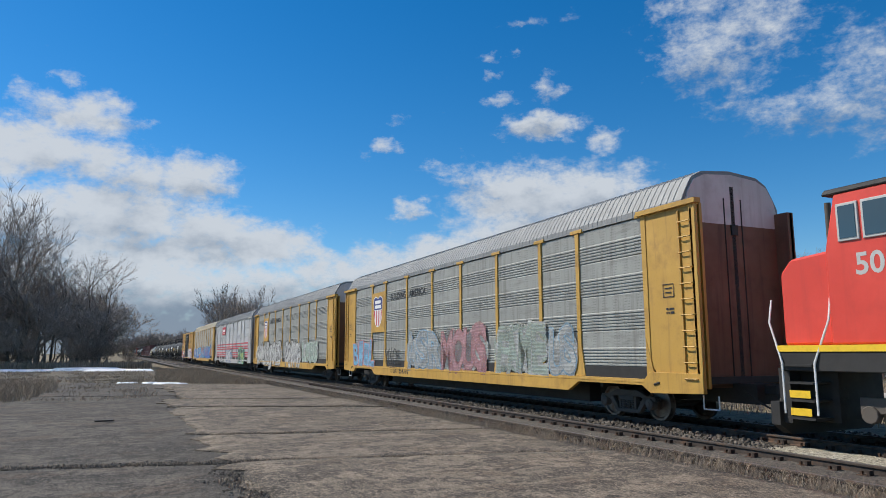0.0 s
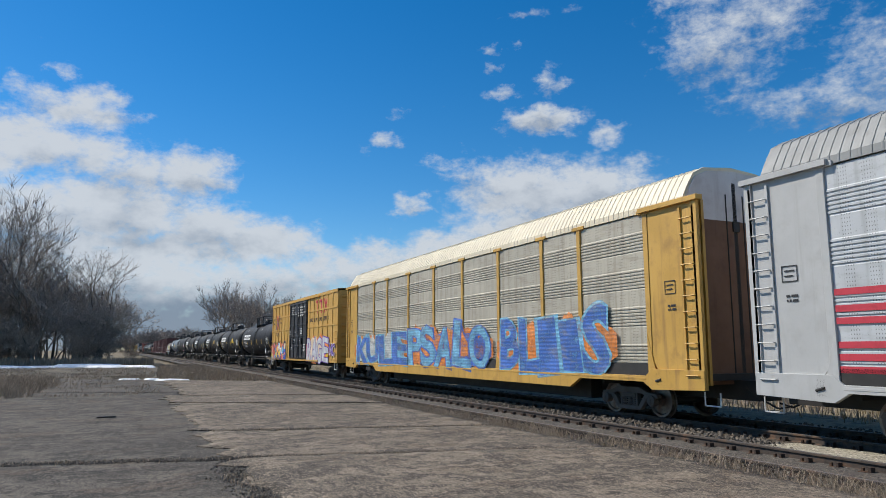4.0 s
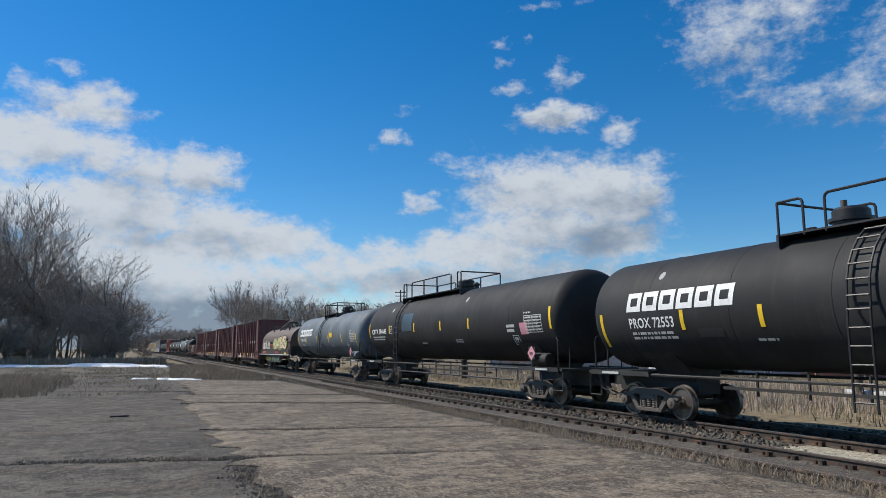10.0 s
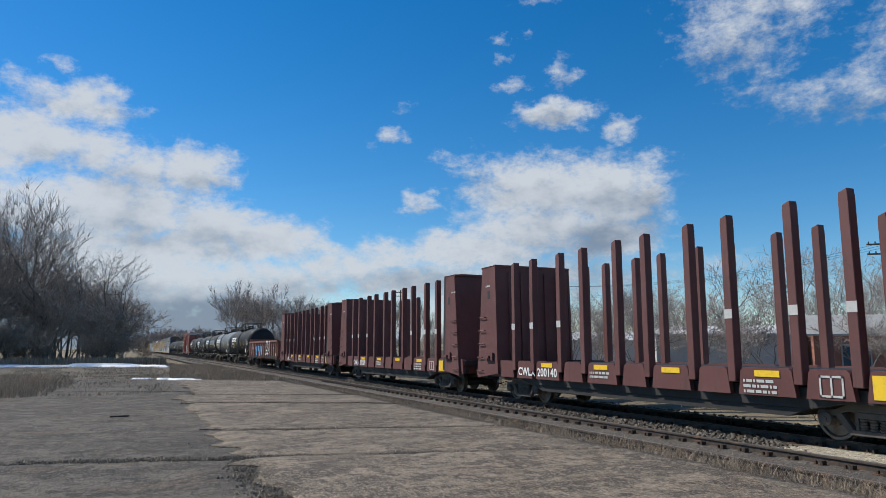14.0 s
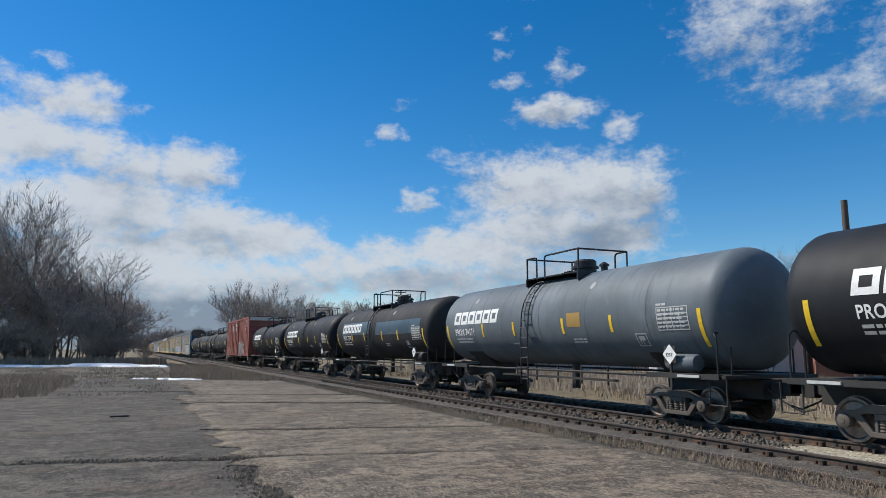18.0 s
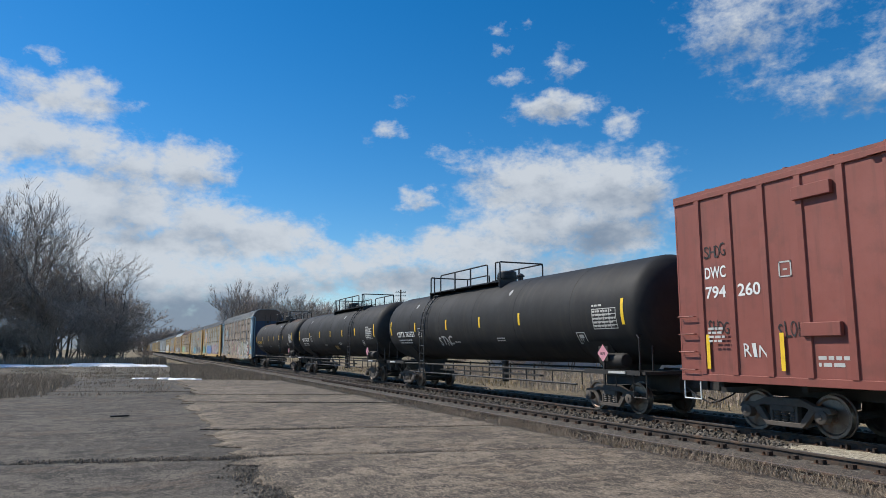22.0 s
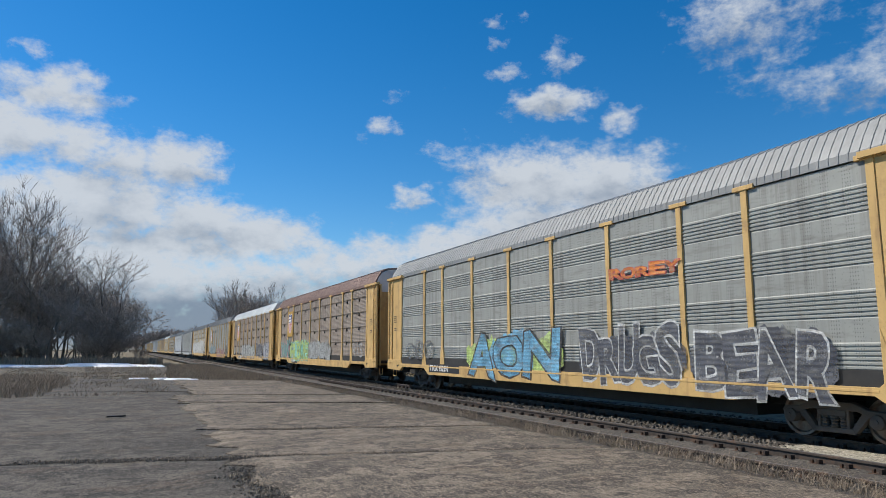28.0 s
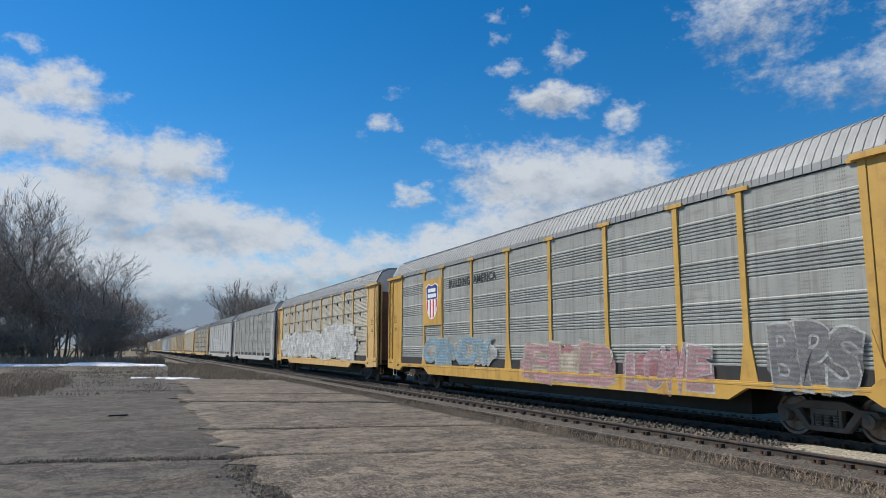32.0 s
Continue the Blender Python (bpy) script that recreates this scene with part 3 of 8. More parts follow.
def ground_height(x, y):
    if 6.0 < x < 16.2:
        return -0.30
    bump = 0.05 * noise.noise((x * 0.3, y * 0.3, 0))
    if x >= 16.2:
        return -0.30 + min(1.0, (x - 16.2) / 6.0) * 0.22 + bump
    return -0.22 + bump if -34 < x and -30 < y < 90 else -0.06 + bump


gx = [-4000, -900, -300, -120, -60, -45, -36, -30, -22, -16, -13, -10, -6, 0, 5.5, 6.2, 9, 12, 16, 16.6, 18, 20, 23, 27, 32, 40, 55, 80, 140, 400, 1200, 4000]
gy = [-4000, -1200, -400, -120, -60, -30, -15, -5] + [4 * i for i in range(0, 26)] + [110, 130, 160, 200, 280, 420, 700, 1200, 2200, 4500]
ground = sheet("ground", gx, gy, ground_height, FIELD, label="winter field with dry straw-coloured grass", category="ground")


def bed(name, centre, material, fill=0.0):
    """The trapezoid of broken stone under one track."""
    ys = [-700, -60, -20] + [i * 0.35 for i in range(-20, 300)] + [112, 130, 170, 240, 400, 800, 1500]
    bank = ((-2.35, -0.06), (-1.85, -0.055), (-1.5, -0.10)) if centre < 12 else ((-2.35, -0.29), (-1.75, -0.22))
    prof = [*bank, (-1.3, -0.165), (-0.9, -0.155), (-0.4, -0.16), (0.0, -0.165), (0.4, -0.16), (0.9, -0.155), (1.3, -0.165), (1.75, -0.22), (2.35, -0.29), (4.6, -0.30 if centre < 12 else -0.275)]
    verts, faces = [], []
    for y in ys:
        for dx, z in prof:
            verts.append((centre + dx, y, z + fill + 0.03 * noise.noise((dx * 4, y * 3, centre))))
    n = len(prof)
    for j in range(len(ys) - 1):
        for i in range(n - 1):
            faces.append((j * n + i, j * n + i + 1, (j + 1) * n + i + 1, (j + 1) * n + i))
    me = bpy.data.meshes.new(name)
    me.from_pydata(verts, [], faces)
    me.materials.append(material)
    return tagged(new(name, me), "dark grey broken-stone track bed", "track bed", "", "structure")


bed("ballast_near", TRACK_NEAR, TRACK_DIRT, 0.014)
bed("ballast_far", TRACK_FAR, FAR_BED)


def rail_outline(c):
    return [(c - 0.075, -0.172), (c + 0.075, -0.172), (c + 0.075, -0.155), (c + 0.012, -0.135), (c + 0.012, -0.045), (c + 0.037, -0.035), (c + 0.037, -0.008),
            (c + 0.028, 0.0), (c - 0.028, 0.0), (c - 0.037, -0.008), (c - 0.037, -0.035), (c - 0.012, -0.045), (c - 0.012, -0.135), (c - 0.075, -0.155)]


def track(name, centre, label):
    t = tagged(new(name), label, "railway track", "the two tracks", "structure")
    for s in (-0.755, 0.755):
        bm = bmesh.new()
        prism(bm, rail_outline(centre + s), "y", -700, 1500)
        rail = part("rail", bm, RAIL_RUST, t, "rusty steel rail with a worn bright head")
        bm = bmesh.new()
        box(bm, centre + s - 0.027, centre + s + 0.027, -700, 1500, 0.0005, 0.004)
        part("running_surface", bm, RAIL_TOP, rail, "dull polished rail head")
    return t


near_track = track("near_track", TRACK_NEAR, "rusty unused track with weathered wooden ties")
far_track = track("far_track", TRACK_FAR, "busy main track on dark stone ballast")

rng = random.Random(5)
tie_bm = bmesh.new()
box(tie_bm, -1.27, 1.27, -0.11, 0.11, -0.33, -0.155)
tie_mesh = finish("tie", tie_bm, TIE, bevel=0.012)
plate_bm = bmesh.new()
box(plate_bm, -0.19, 0.19, -0.09, 0.09, -0.168, -0.142)
for sx in (-0.11, 0.11):
    for sy in (-0.055, 0.055):
        box(plate_bm, sx - 0.022, sx + 0.022, sy - 0.018, sy + 0.018, -0.15, -0.088)
    box(plate_bm, sx - 0.05, sx + 0.05, -0.105, -0.06, -0.165, -0.07)
plate_mesh = finish("tie_plate", plate_bm, PLATE_RUST)
for own, centre, count in ((near_track, TRACK_NEAR, 120), (far_track, TRACK_FAR, 120)):
    for i in range(count):
        y = 2.0 + i * 0.53
        tie = put("tie", tie_mesh, own, (centre + rng.uniform(-0.04, 0.04), y, rng.uniform(-0.012, 0.006)))
        tie.rotation_euler[2] = rng.uniform(-0.012, 0.012)
        if i < 75:
            for s in (-0.755, 0.755):
                put("tie_plate", plate_mesh, own, (centre + s, y, 0))
# the rest of the ties, too far off to pick apart
bm = bmesh.new()
for centre in (TRACK_NEAR, TRACK_FAR):
    for i in range(120, 420):
        y = 2.0 + i * 0.53
        box(bm, centre - 1.27, centre + 1.27, y - 0.11, y + 0.11, -0.3, -0.15)
tagged(part("far_ties", bm, TIE, near_track), kind="stuff")


def stones(name, count, place, size, seed, label, material=STONE):
    """Loose broken stones, each a skewed little solid."""
    r = random.Random(seed)
    verts, faces = [], []
    for _ in range(count):
        x, y, z = place(r)
        s = size * r.uniform(0.5, 1.4)
        k = len(verts)
        a = r.uniform(0, 6.28)
        for i in range(4):
            b = a + i * math.pi / 2 + r.uniform(-0.4, 0.4)
            verts.append((x + math.cos(b) * s, y + math.sin(b) * s, z - 0.2 * s))
        for i in range(3):
            b = a + 0.5 + i * 2.09 + r.uniform(-0.4, 0.4)
            verts.append((x + math.cos(b) * s * 0.6, y + math.sin(b) * s * 0.6, z + s * r.uniform(0.45, 0.9)))
        faces += [(k, k + 1, k + 4), (k + 1, k + 5, k + 4), (k + 1, k + 2, k + 5), (k + 2, k + 3, k + 5), (k + 3, k + 6, k + 5), (k + 3, k, k + 6), (k, k + 4, k + 6), (k + 4, k + 5, k + 6)]
    me = bpy.data.meshes.new(name)
    me.from_pydata(verts, [], faces)
    me.materials.append(material)
    return tagged(new(name, me), label, "stones", "", "stuff")


JOINTS = ((-26, 0), (-12, 0), (3.4, -0.2), (11.2, -0.27), (15.4, -0.29), (23.6, -0.5), (27.9, -0.45), (36.7, -0.68), (42.6, -0.8))


def between_tracks(r):
    y = 4 + 70 * r.random() ** 1.8
    x = r.uniform(10.75, 12.45)
    return x, y, r.uniform(-0.22, -0.13) if y > 9.5 + 1.5 * (x - 11.6) else -0.2


def under_far(r):
    return r.uniform(12.7, 15.9), 3 + 60 * r.random() ** 1.6, r.uniform(-0.20, -0.15)


stones("ballast_stones", 15000, between_tracks, 0.045, 3, "loose dark grey broken ballast stones between the tracks")
stones("bed_stones", 7000, under_far, 0.045, 4, "loose dark ballast stones along the main track", FAR_BED)
stones("shoulder_stones", 2500, lambda r: (r.uniform(7.8, 9.0), 4 + 50 * r.random() ** 1.8, r.uniform(-0.12, -0.04)), 0.025, 8, "grit and stones along the pavement's edge")

stones("pavement_grit", 16000, lambda r: (r.uniform(-9, 7.9), 5 + 26 * r.random() ** 1.4, 0.0), 0.008, 9, "loose grit and pebbles strewn on the pavement")


def on_joint(r, wide, choice=(3, 3, 3, 4, 5, 6, 7)):
    """A spot near one of the pavement's joints."""
    y, slope = JOINTS[r.choice(choice)]
    x = r.uniform(-1.5 if y == 11.2 else 1.9, 8.0)
    return x, y + slope * (x - 5) + r.gauss(0, wide), -0.02


stones("crack_rubble", 5200, lambda r: (1.7 + r.gauss(0, 0.16), 5 + 7 * r.random(), -0.01) if r.random() < 0.3 else on_joint(r, 0.13), 0.016, 10, "broken asphalt crumbs along the joints")

# pale gravel where the crossing used to be
sheet("gravel_strip", [11.0, 11.4, 11.9, 12.3], [i * 0.4 for i in range(-20, 26)], lambda x, y: -0.122 + 0.025 * noise.noise((x * 5, y * 5, 1)), BALLAST_PALE,
      label="pale limestone gravel between the tracks", category="gravel")

# ---------------- pavement slabs ----------------
pavement = tagged(new("pavement"), "old cracked grey pavement with weedy joints", "pavement", "", "structure")


def ragged(x, y, amount=0.05):
    return amount * noise.noise((x * 1.7, y * 1.7, 3)) + amount * 0.5 * noise.noise((x * 6, y * 6, 9))


def slab(y0, y1, x0, x1, seed, top=None, sink=0.0):
    """One slab between two skewed joints, (y at x = 5, slope) each, with ragged edges and a slightly settled surface."""
    nx, ny = max(2, int((x1 - x0) / 0.3)), max(2, int((y1[0] - y0[0]) / 0.3))
    r = random.Random(seed)
    lift, lean = r.uniform(-0.008, 0.008), r.uniform(-0.015, 0.015) / (x1 - x0)
    verts, faces = [], []
    for j in range(ny + 1):
        for i in range(nx + 1):
            x = x0 + (x1 - x0) * i / nx
            near, far = y0[0] + y0[1] * (x - 5) + 0.04, y1[0] + y1[1] * (x - 5) - 0.04
            y = near + (far - near) * j / ny
            rim = min(i, nx - i, j, ny - j) == 0
            dx = ragged(x, y, 0.45) if i == 0 else ragged(x, y, 0.09) if i == nx else 0
            dy = ragged(y, x, 0.20) + 0.07 * noise.noise((x * 9, seed, 2)) if j in (0, ny) else 0
            verts.append((x + dx, y + dy, lift - sink + lean * (x - x0) + 0.012 * noise.noise((x * 0.8, y * 0.8, 0)) - (0.012 if rim else 0)))
    n = nx + 1
    for j in range(ny):
        for i in range(nx):
            faces.append((j * n + i, j * n + i + 1, (j + 1) * n + i + 1, (j + 1) * n + i))
    ring = [i for i in range(n)] + [j * n + nx for j in range(1, ny + 1)] + [ny * n + i for i in range(nx - 1, -1, -1)] + [j * n for j in range(ny - 1, 0, -1)]
    k = len(verts)
    verts += [(verts[i][0], verts[i][1], -0.2) for i in ring]
    for a in range(len(ring)):
        b = (a + 1) % len(ring)
        faces.append((ring[b], ring[a], k + a, k + b))
    me = bpy.data.meshes.new("slab")
    me.from_pydata(verts, [], faces)
    me.materials.append(top or PAVE)
    for f in me.polygons:
        f.use_smooth = len(f.vertices) == 4 and abs(f.normal.z) > 0.5
    return put("slab", me, pavement)


for k in range(len(JOINTS) - 1):
    near = JOINTS[k][0] < 24
    slab(JOINTS[k], JOINTS[k + 1], 1.75 if near else 2.5, 8.1 if near else 7.95, k)
# the older, darker apron on the far side of the long crack, broken along the same line as the nearest joint
slab((-26, 0), JOINTS[3], -30, 2.3, 40, PAVE_OLD, 0.03)
slab(JOINTS[3], (31, -0.4), -30, 2.4, 41, PAVE_OLD, 0.026)
slab((31, -0.4), (46, -0.4), -18, 3.0, 43, PAVE_OLD, 0.032)
sheet("apron_bed", [-34, 0, 8.3], [-30, 0, 40, 84], lambda x, y: -0.09 if x < 8 else -0.2, DIRT, label="dirt under the pavement joints", category="dirt")
# ---------------- plants ----------------
def blades(name, count, place, tall_range, seed, material, label, lean=0.5, width=0.008, category="grass"):
    """Many thin dry stalks, each a bent narrow sliver."""
    r = random.Random(seed)
    verts, faces = [], []
    for _ in range(count):
        x, y, z = place(r)
        h = r.uniform(*tall_range)
        a, l = r.uniform(0, 6.28), r.uniform(0.05, lean) * h
        b = r.uniform(0, 6.28)
        wx, wy = math.cos(b) * width, math.sin(b) * width
        dx, dy = math.cos(a) * l, math.sin(a) * l
        k = len(verts)
        verts += [(x - wx, y - wy, z), (x + wx, y + wy, z), (x + dx * 0.4 + wx * 0.7, y + dy * 0.4 + wy * 0.7, z + h * 0.6), (x + dx * 0.4 - wx * 0.7, y + dy * 0.4 - wy * 0.7, z + h * 0.6), (x + dx, y + dy, z + h * 0.95)]
        faces += [(k, k + 1, k + 2, k + 3), (k + 3, k + 2, k + 4)]
    me = bpy.data.meshes.new(name)
    me.from_pydata(verts, [], faces)
    me.materials.append(material)
    return tagged(new(name, me), label, category, "", "stuff")


def clumped(x0, x1, y0, y1, z, power=1.6, scale=0.6, keep=0.0):
    def place(r):
        for _ in range(8):
            x, y = r.uniform(x0, x1), y0 + (y1 - y0) * r.random() ** power
            if noise.noise((x * scale, y * scale, 5)) > keep + r.uniform(-0.15, 0.15):
                break
        return x, y, z
    return place


blades("edge_weeds", 16000, clumped(7.9, 8.8, 3, 60, -0.1, 1.8, 0.7, -0.2), (0.05, 0.28), 1, WEED, "thin dead weeds along the pavement's edge", 1.3, 0.0035)
blades("edge_straw", 4500, clumped(7.75, 9.1, 3, 90, -0.1, 1.7, 1.0, -0.1), (0.04, 0.14), 2, STRAW, "short straw along the near track", 1.4, 0.004)
blades("joint_weeds", 2600, lambda r: on_joint(r, 0.10), (0.01, 0.05), 3, WEED, "low weeds rooted in the pavement joints", 0.9, 0.008)
blades("crack_weeds", 1500, lambda r: (1.7 + r.gauss(0, 0.18), 5.5 + 5 * r.random(), -0.03), (0.015, 0.06), 4, WEED, "dead weeds and moss in the long crack", 0.9, 0.01)


def left_verge(r):
    """A spot in the weeds that push over the worn asphalt, denser away from the edge."""
    while True:
        x, y = r.uniform(-13, -2.0), r.uniform(29, 52)
        edge = -2.5 - 0.05 * abs(y - 38) + 0.8 * noise.noise((y * 0.35, 3, 1)) - max(0, 31.5 - y) * 0.8
        if x < edge and r.random() < min(1, 0.35 + (edge - x) * 0.5):
            return x, y, -0.06


def island(r):
    """A spot on the grown-over strip between the road and the track."""
    while True:
        x, y = r.uniform(2.0, 8.4), r.uniform(37, 84)
        if y > 46.6 - 0.85 * (x - 1) + noise.noise((x, y * 0.4, 7)) and x > 2.2 + 0.05 * (y - 44):
            return x, y, -0.08


blades("verge_grass", 34000, left_verge, (0.10, 0.50), 5, WEED, "tall brown weeds on the verge by the pavement", 1.3, 0.008)
blades("verge_tufts", 2500, clumped(-4.4, 1.8, 30, 60, -0.04, 1.0, 0.5, 0.1), (0.03, 0.16), 15, WEED, "scattered low brown weeds on the worn asphalt", 1.0, 0.01)
blades("road_tufts", 9000, clumped(-13, 3, 45, 84, -0.10, 1.1, 0.35, 0.0), (0.04, 0.20), 16, WEED, "low dead weeds on the unpaved ground by the wood", 1.0, 0.014)
blades("island_grass", 15000, island, (0.06, 0.38), 6, WEED, "dry grass beside the track", 0.9, 0.011)
blades("meadow_grass", 26000, clumped(16.8, 46, 4, 70, -0.15, 1.2, 0.25, -0.25), (0.08, 0.32), 7, STRAW, "dry straw-coloured meadow grass behind the tracks", 0.7, 0.014)
blades("meadow_weeds", 12000, clumped(17.5, 30, 4, 60, -0.15, 1.3, 0.35, -0.1), (0.15, 0.75), 8, BRUSH, "brown dead weeds behind the main track", 0.4, 0.01)
blades("tree_foot_grass", 12000, lambda r: (r.uniform(-24, 4), r.uniform(88, 97), -0.05), (0.3, 1.1), 9, WEED, "brown grass at the foot of the wood", 0.4, 0.03)


def grow(bm_wood, bm_twig, p, d, length, r, depth, rnd, spread, up, seg, thin):
    """One limb that bends, forks and thins out."""
    steps = 3 if depth > 1 else 2
    for i in range(steps):
        d = (d + Vector((rnd.gauss(0, 0.13), rnd.gauss(0, 0.13), rnd.gauss(0, 0.08) + up * 0.12))).normalized()
        q = p + d * (length / steps)
        r2 = r * (0.86 if depth > 1 else 0.6)
        tube(bm_wood if depth > 1 else bm_twig, p, q, r, seg if depth > 1 else 3, r2)
        p, r = q, r2
        if depth > 0 and (i > 0 or depth < 3):
            for _ in range(rnd.choice((1, 1, 2))):
                side = Vector((rnd.gauss(0, 1), rnd.gauss(0, 1), rnd.gauss(0.3, 0.5))).normalized()
                nd = (d * (1 - spread) + side * spread).normalized()
                grow(bm_wood, bm_twig, p, nd, length * rnd.uniform(0.5, 0.72), max(r * 0.6, thin), depth - 1, rnd, spread, up, max(4, seg - 1), thin)
    if depth > 0:
        for _ in range(2):
            side = Vector((rnd.gauss(0, 1), rnd.gauss(0, 1), rnd.gauss(0.3, 0.4))).normalized()
            nd = (d * (1 - spread * 0.7) + side * spread * 0.7).normalized()
            grow(bm_wood, bm_twig, p, nd, length * rnd.uniform(0.55, 0.75), max(r * 0.75, thin), depth - 1, rnd, spread, up, max(4, seg - 1), thin)


REACH = {}


def bare_tree(name, seed, tallness, trunk_r, depth=4, spread=0.5, up=0.6, stems=1, label="", thin=0.016):
    rnd = random.Random(seed)
    a, b = bmesh.new(), bmesh.new()
    for s in range(stems):
        lean = Vector((rnd.gauss(0, 0.28), rnd.gauss(0, 0.28), 1)).normalized() if stems > 1 else Vector((rnd.gauss(0, 0.05), rnd.gauss(0, 0.05), 1)).normalized()
        grow(a, b, Vector((rnd.uniform(-0.4, 0.4), rnd.uniform(-0.4, 0.4), -0.2)) if stems > 1 else Vector((0, 0, -0.3)), lean, tallness * 0.42, trunk_r, depth, rnd, spread, up, 6, thin)
    t = tagged(new(name), label, "tree" if "tree" in name else "bush")
    part("trunk", a, BARK, t)
    crown = part("crown", b, TWIG if "tree" in name else BRUSH, t, "fine bare twigs")
    REACH[t.name] = max(v.co.z for v in crown.data.vertices)
    return t


TREE_LABEL = "tall bare winter tree with fine grey twigs"
BUSH_LABEL = "dense tangled bare bush of grey brown twigs"
SHRUB_LABEL = "many-stemmed bare tree with tangled grey twigs"
trees = [bare_tree("bare_tree", 11 + i, 14, 0.13 + 0.02 * i, 4, 0.46 + 0.04 * i, 0.42 - 0.08 * i, 1, TREE_LABEL) for i in range(4)]
shrubs = [bare_tree("bare_tree", 51 + i, 8.5, 0.08, 4, 0.58, 0.22, 3, SHRUB_LABEL, 0.020) for i in range(3)]
bushes = [bare_tree("bare_bush", 31 + i, 5.0, 0.045, 3, 0.55, 0.2, 8, BUSH_LABEL, 0.024) for i in range(3)]
row_trees = [bare_tree("bare_tree", 81 + i, 14, 0.18, 4, 0.42, 0.6, 1, TREE_LABEL, 0.030) for i in range(3)]
far_trees = [bare_tree("bare_tree", 91 + i, 12, 0.25, 3, 0.6, 0.3, 3, "distant bare tree with a broad hazy crown", 0.15) for i in range(2)]
used = set()


def plant(proto, x, y, z, size, turn, group, tallness=0.0):
    """Plants a tree or a copy of it, at a scale or to a height."""
    size = tallness / REACH[proto.name] if tallness else size
    m = pose(x, y, z, 0, 0, turn)
    if proto.name in used:
        o = copy_thing(proto, m)
    else:
        used.add(proto.name)
        o = proto
        o.matrix_basis = m
    o.scale = (size, size, size)
    return tagged(o, group=group)


rng = random.Random(21)
# the wood beyond the pavement: a thicket that thins and drops towards the track
SKYLINE = ((-60, 19), (-16, 18.5), (-13, 19), (-11, 18.5), (-9, 16), (-6, 14.5), (-3, 13.2), (-1.4, 10.5), (-0.2, 7.0), (1.0, 4.2), (2.4, 1.6), (9, 1.2))


def skyline(x):
    for (a, p), (b, q) in zip(SKYLINE, SKYLINE[1:]):
        if x <= b:
            return p + (q - p) * (x - a) / (b - a)
    return 1.2


def under(x, wide):
    """The height of a crown at x that stays under the skyline as far as it spreads."""
    h = skyline(x)
    for _ in range(6):
        h = min(skyline(x), max(1.5, 1.25 * skyline(x + wide * h)))
    return h


for i in range(17):
    x = -30 + 29.5 * rng.random()
    plant(trees[rng.randrange(4)], x, 97 + rng.uniform(0, 24), 0, 1, rng.uniform(0, 360), "wood beside the pavement", under(x, 0.2) * rng.uniform(0.75, 1.02))
for i in range(22):
    x = -24 + 24.5 * rng.random()
    plant(shrubs[rng.randrange(3)], x, 93.5 + rng.uniform(0, 18), 0, 1, rng.uniform(0, 360), "wood beside the pavement", under(x, 0.34) * rng.uniform(0.55, 0.98))
for i in range(18):
    x = -20 + 22.5 * rng.random()
    plant(bushes[rng.randrange(3)], x, 92 + rng.uniform(0, 10) + max(0, x) * 4, 0, 1, rng.uniform(0, 360), "thicket under the wood", min(under(x, 0.5), rng.uniform(2.0, 5.5)))
for x, y, h, kind in ((-10.6, 99, 23.5, 0), (-11.8, 101, 21.5, 1), (-9.6, 100, 19.5, 2), (-4.4, 98, 14.5, 3), (-2.6, 97, 13.4, 3), (-16.5, 99, 19, 1)):
    plant(trees[kind], x, y, 0, 1, 40 * kind + x * 9, "wood beside the pavement", h)
# the row of trees past the tracks, far off
for i in range(40):
    x = 22 + 1.3 * i + rng.uniform(-1.0, 1.0)
    plant(row_trees[rng.randrange(3)], x, 178 + rng.uniform(-8, 10), 0, 1, rng.uniform(0, 360), "tree row past the tracks", rng.uniform(13.5, 19) if i < 10 else rng.uniform(11, 16.5))
for i in range(16):
    plant(bushes[rng.randrange(3)], 18 + 4.0 * i, 170 + rng.uniform(-6, 6), 0, rng.uniform(0.9, 1.5), rng.uniform(0, 360), "tree row past the tracks")
# nearer trees behind the buildings
for x, y, size, kind in ((47, 46, 0.75, 2), (52, 44, 0.85, 3), (57, 43, 0.8, 1), (62, 41, 0.85, 2), (43, 50, 0.6, 3), (66, 38, 0.6, 1), (72, 36, 0.65, 0), (78, 34, 0.7, 3), (84, 30, 0.75, 2), (58, 36, 0.55, 0), (50, 54, 0.6, 1), (40, 58, 0.55, 2)):
    plant(trees[kind], x, y, -0.1, size, rng.uniform(0, 360), "trees behind the yard")
for i in range(24):
    turn, d = radians(35 + 1.0 * i + rng.uniform(-0.4, 0.4)), rng.uniform(66, 92)
    plant((row_trees + trees)[rng.randrange(7)], d * math.sin(turn), d * math.cos(turn), -0.1, 1, rng.uniform(0, 360), "trees behind the yard", d * math.tan(radians(rng.uniform(4.6, 7.4))))
for i in range(26):
    plant(bushes[rng.randrange(3)], 24 + 2.2 * i, 60 - 0.9 * i + rng.uniform(-4, 4), -0.1, rng.uniform(0.35, 0.75), rng.uniform(0, 360), "scrub behind the tracks")
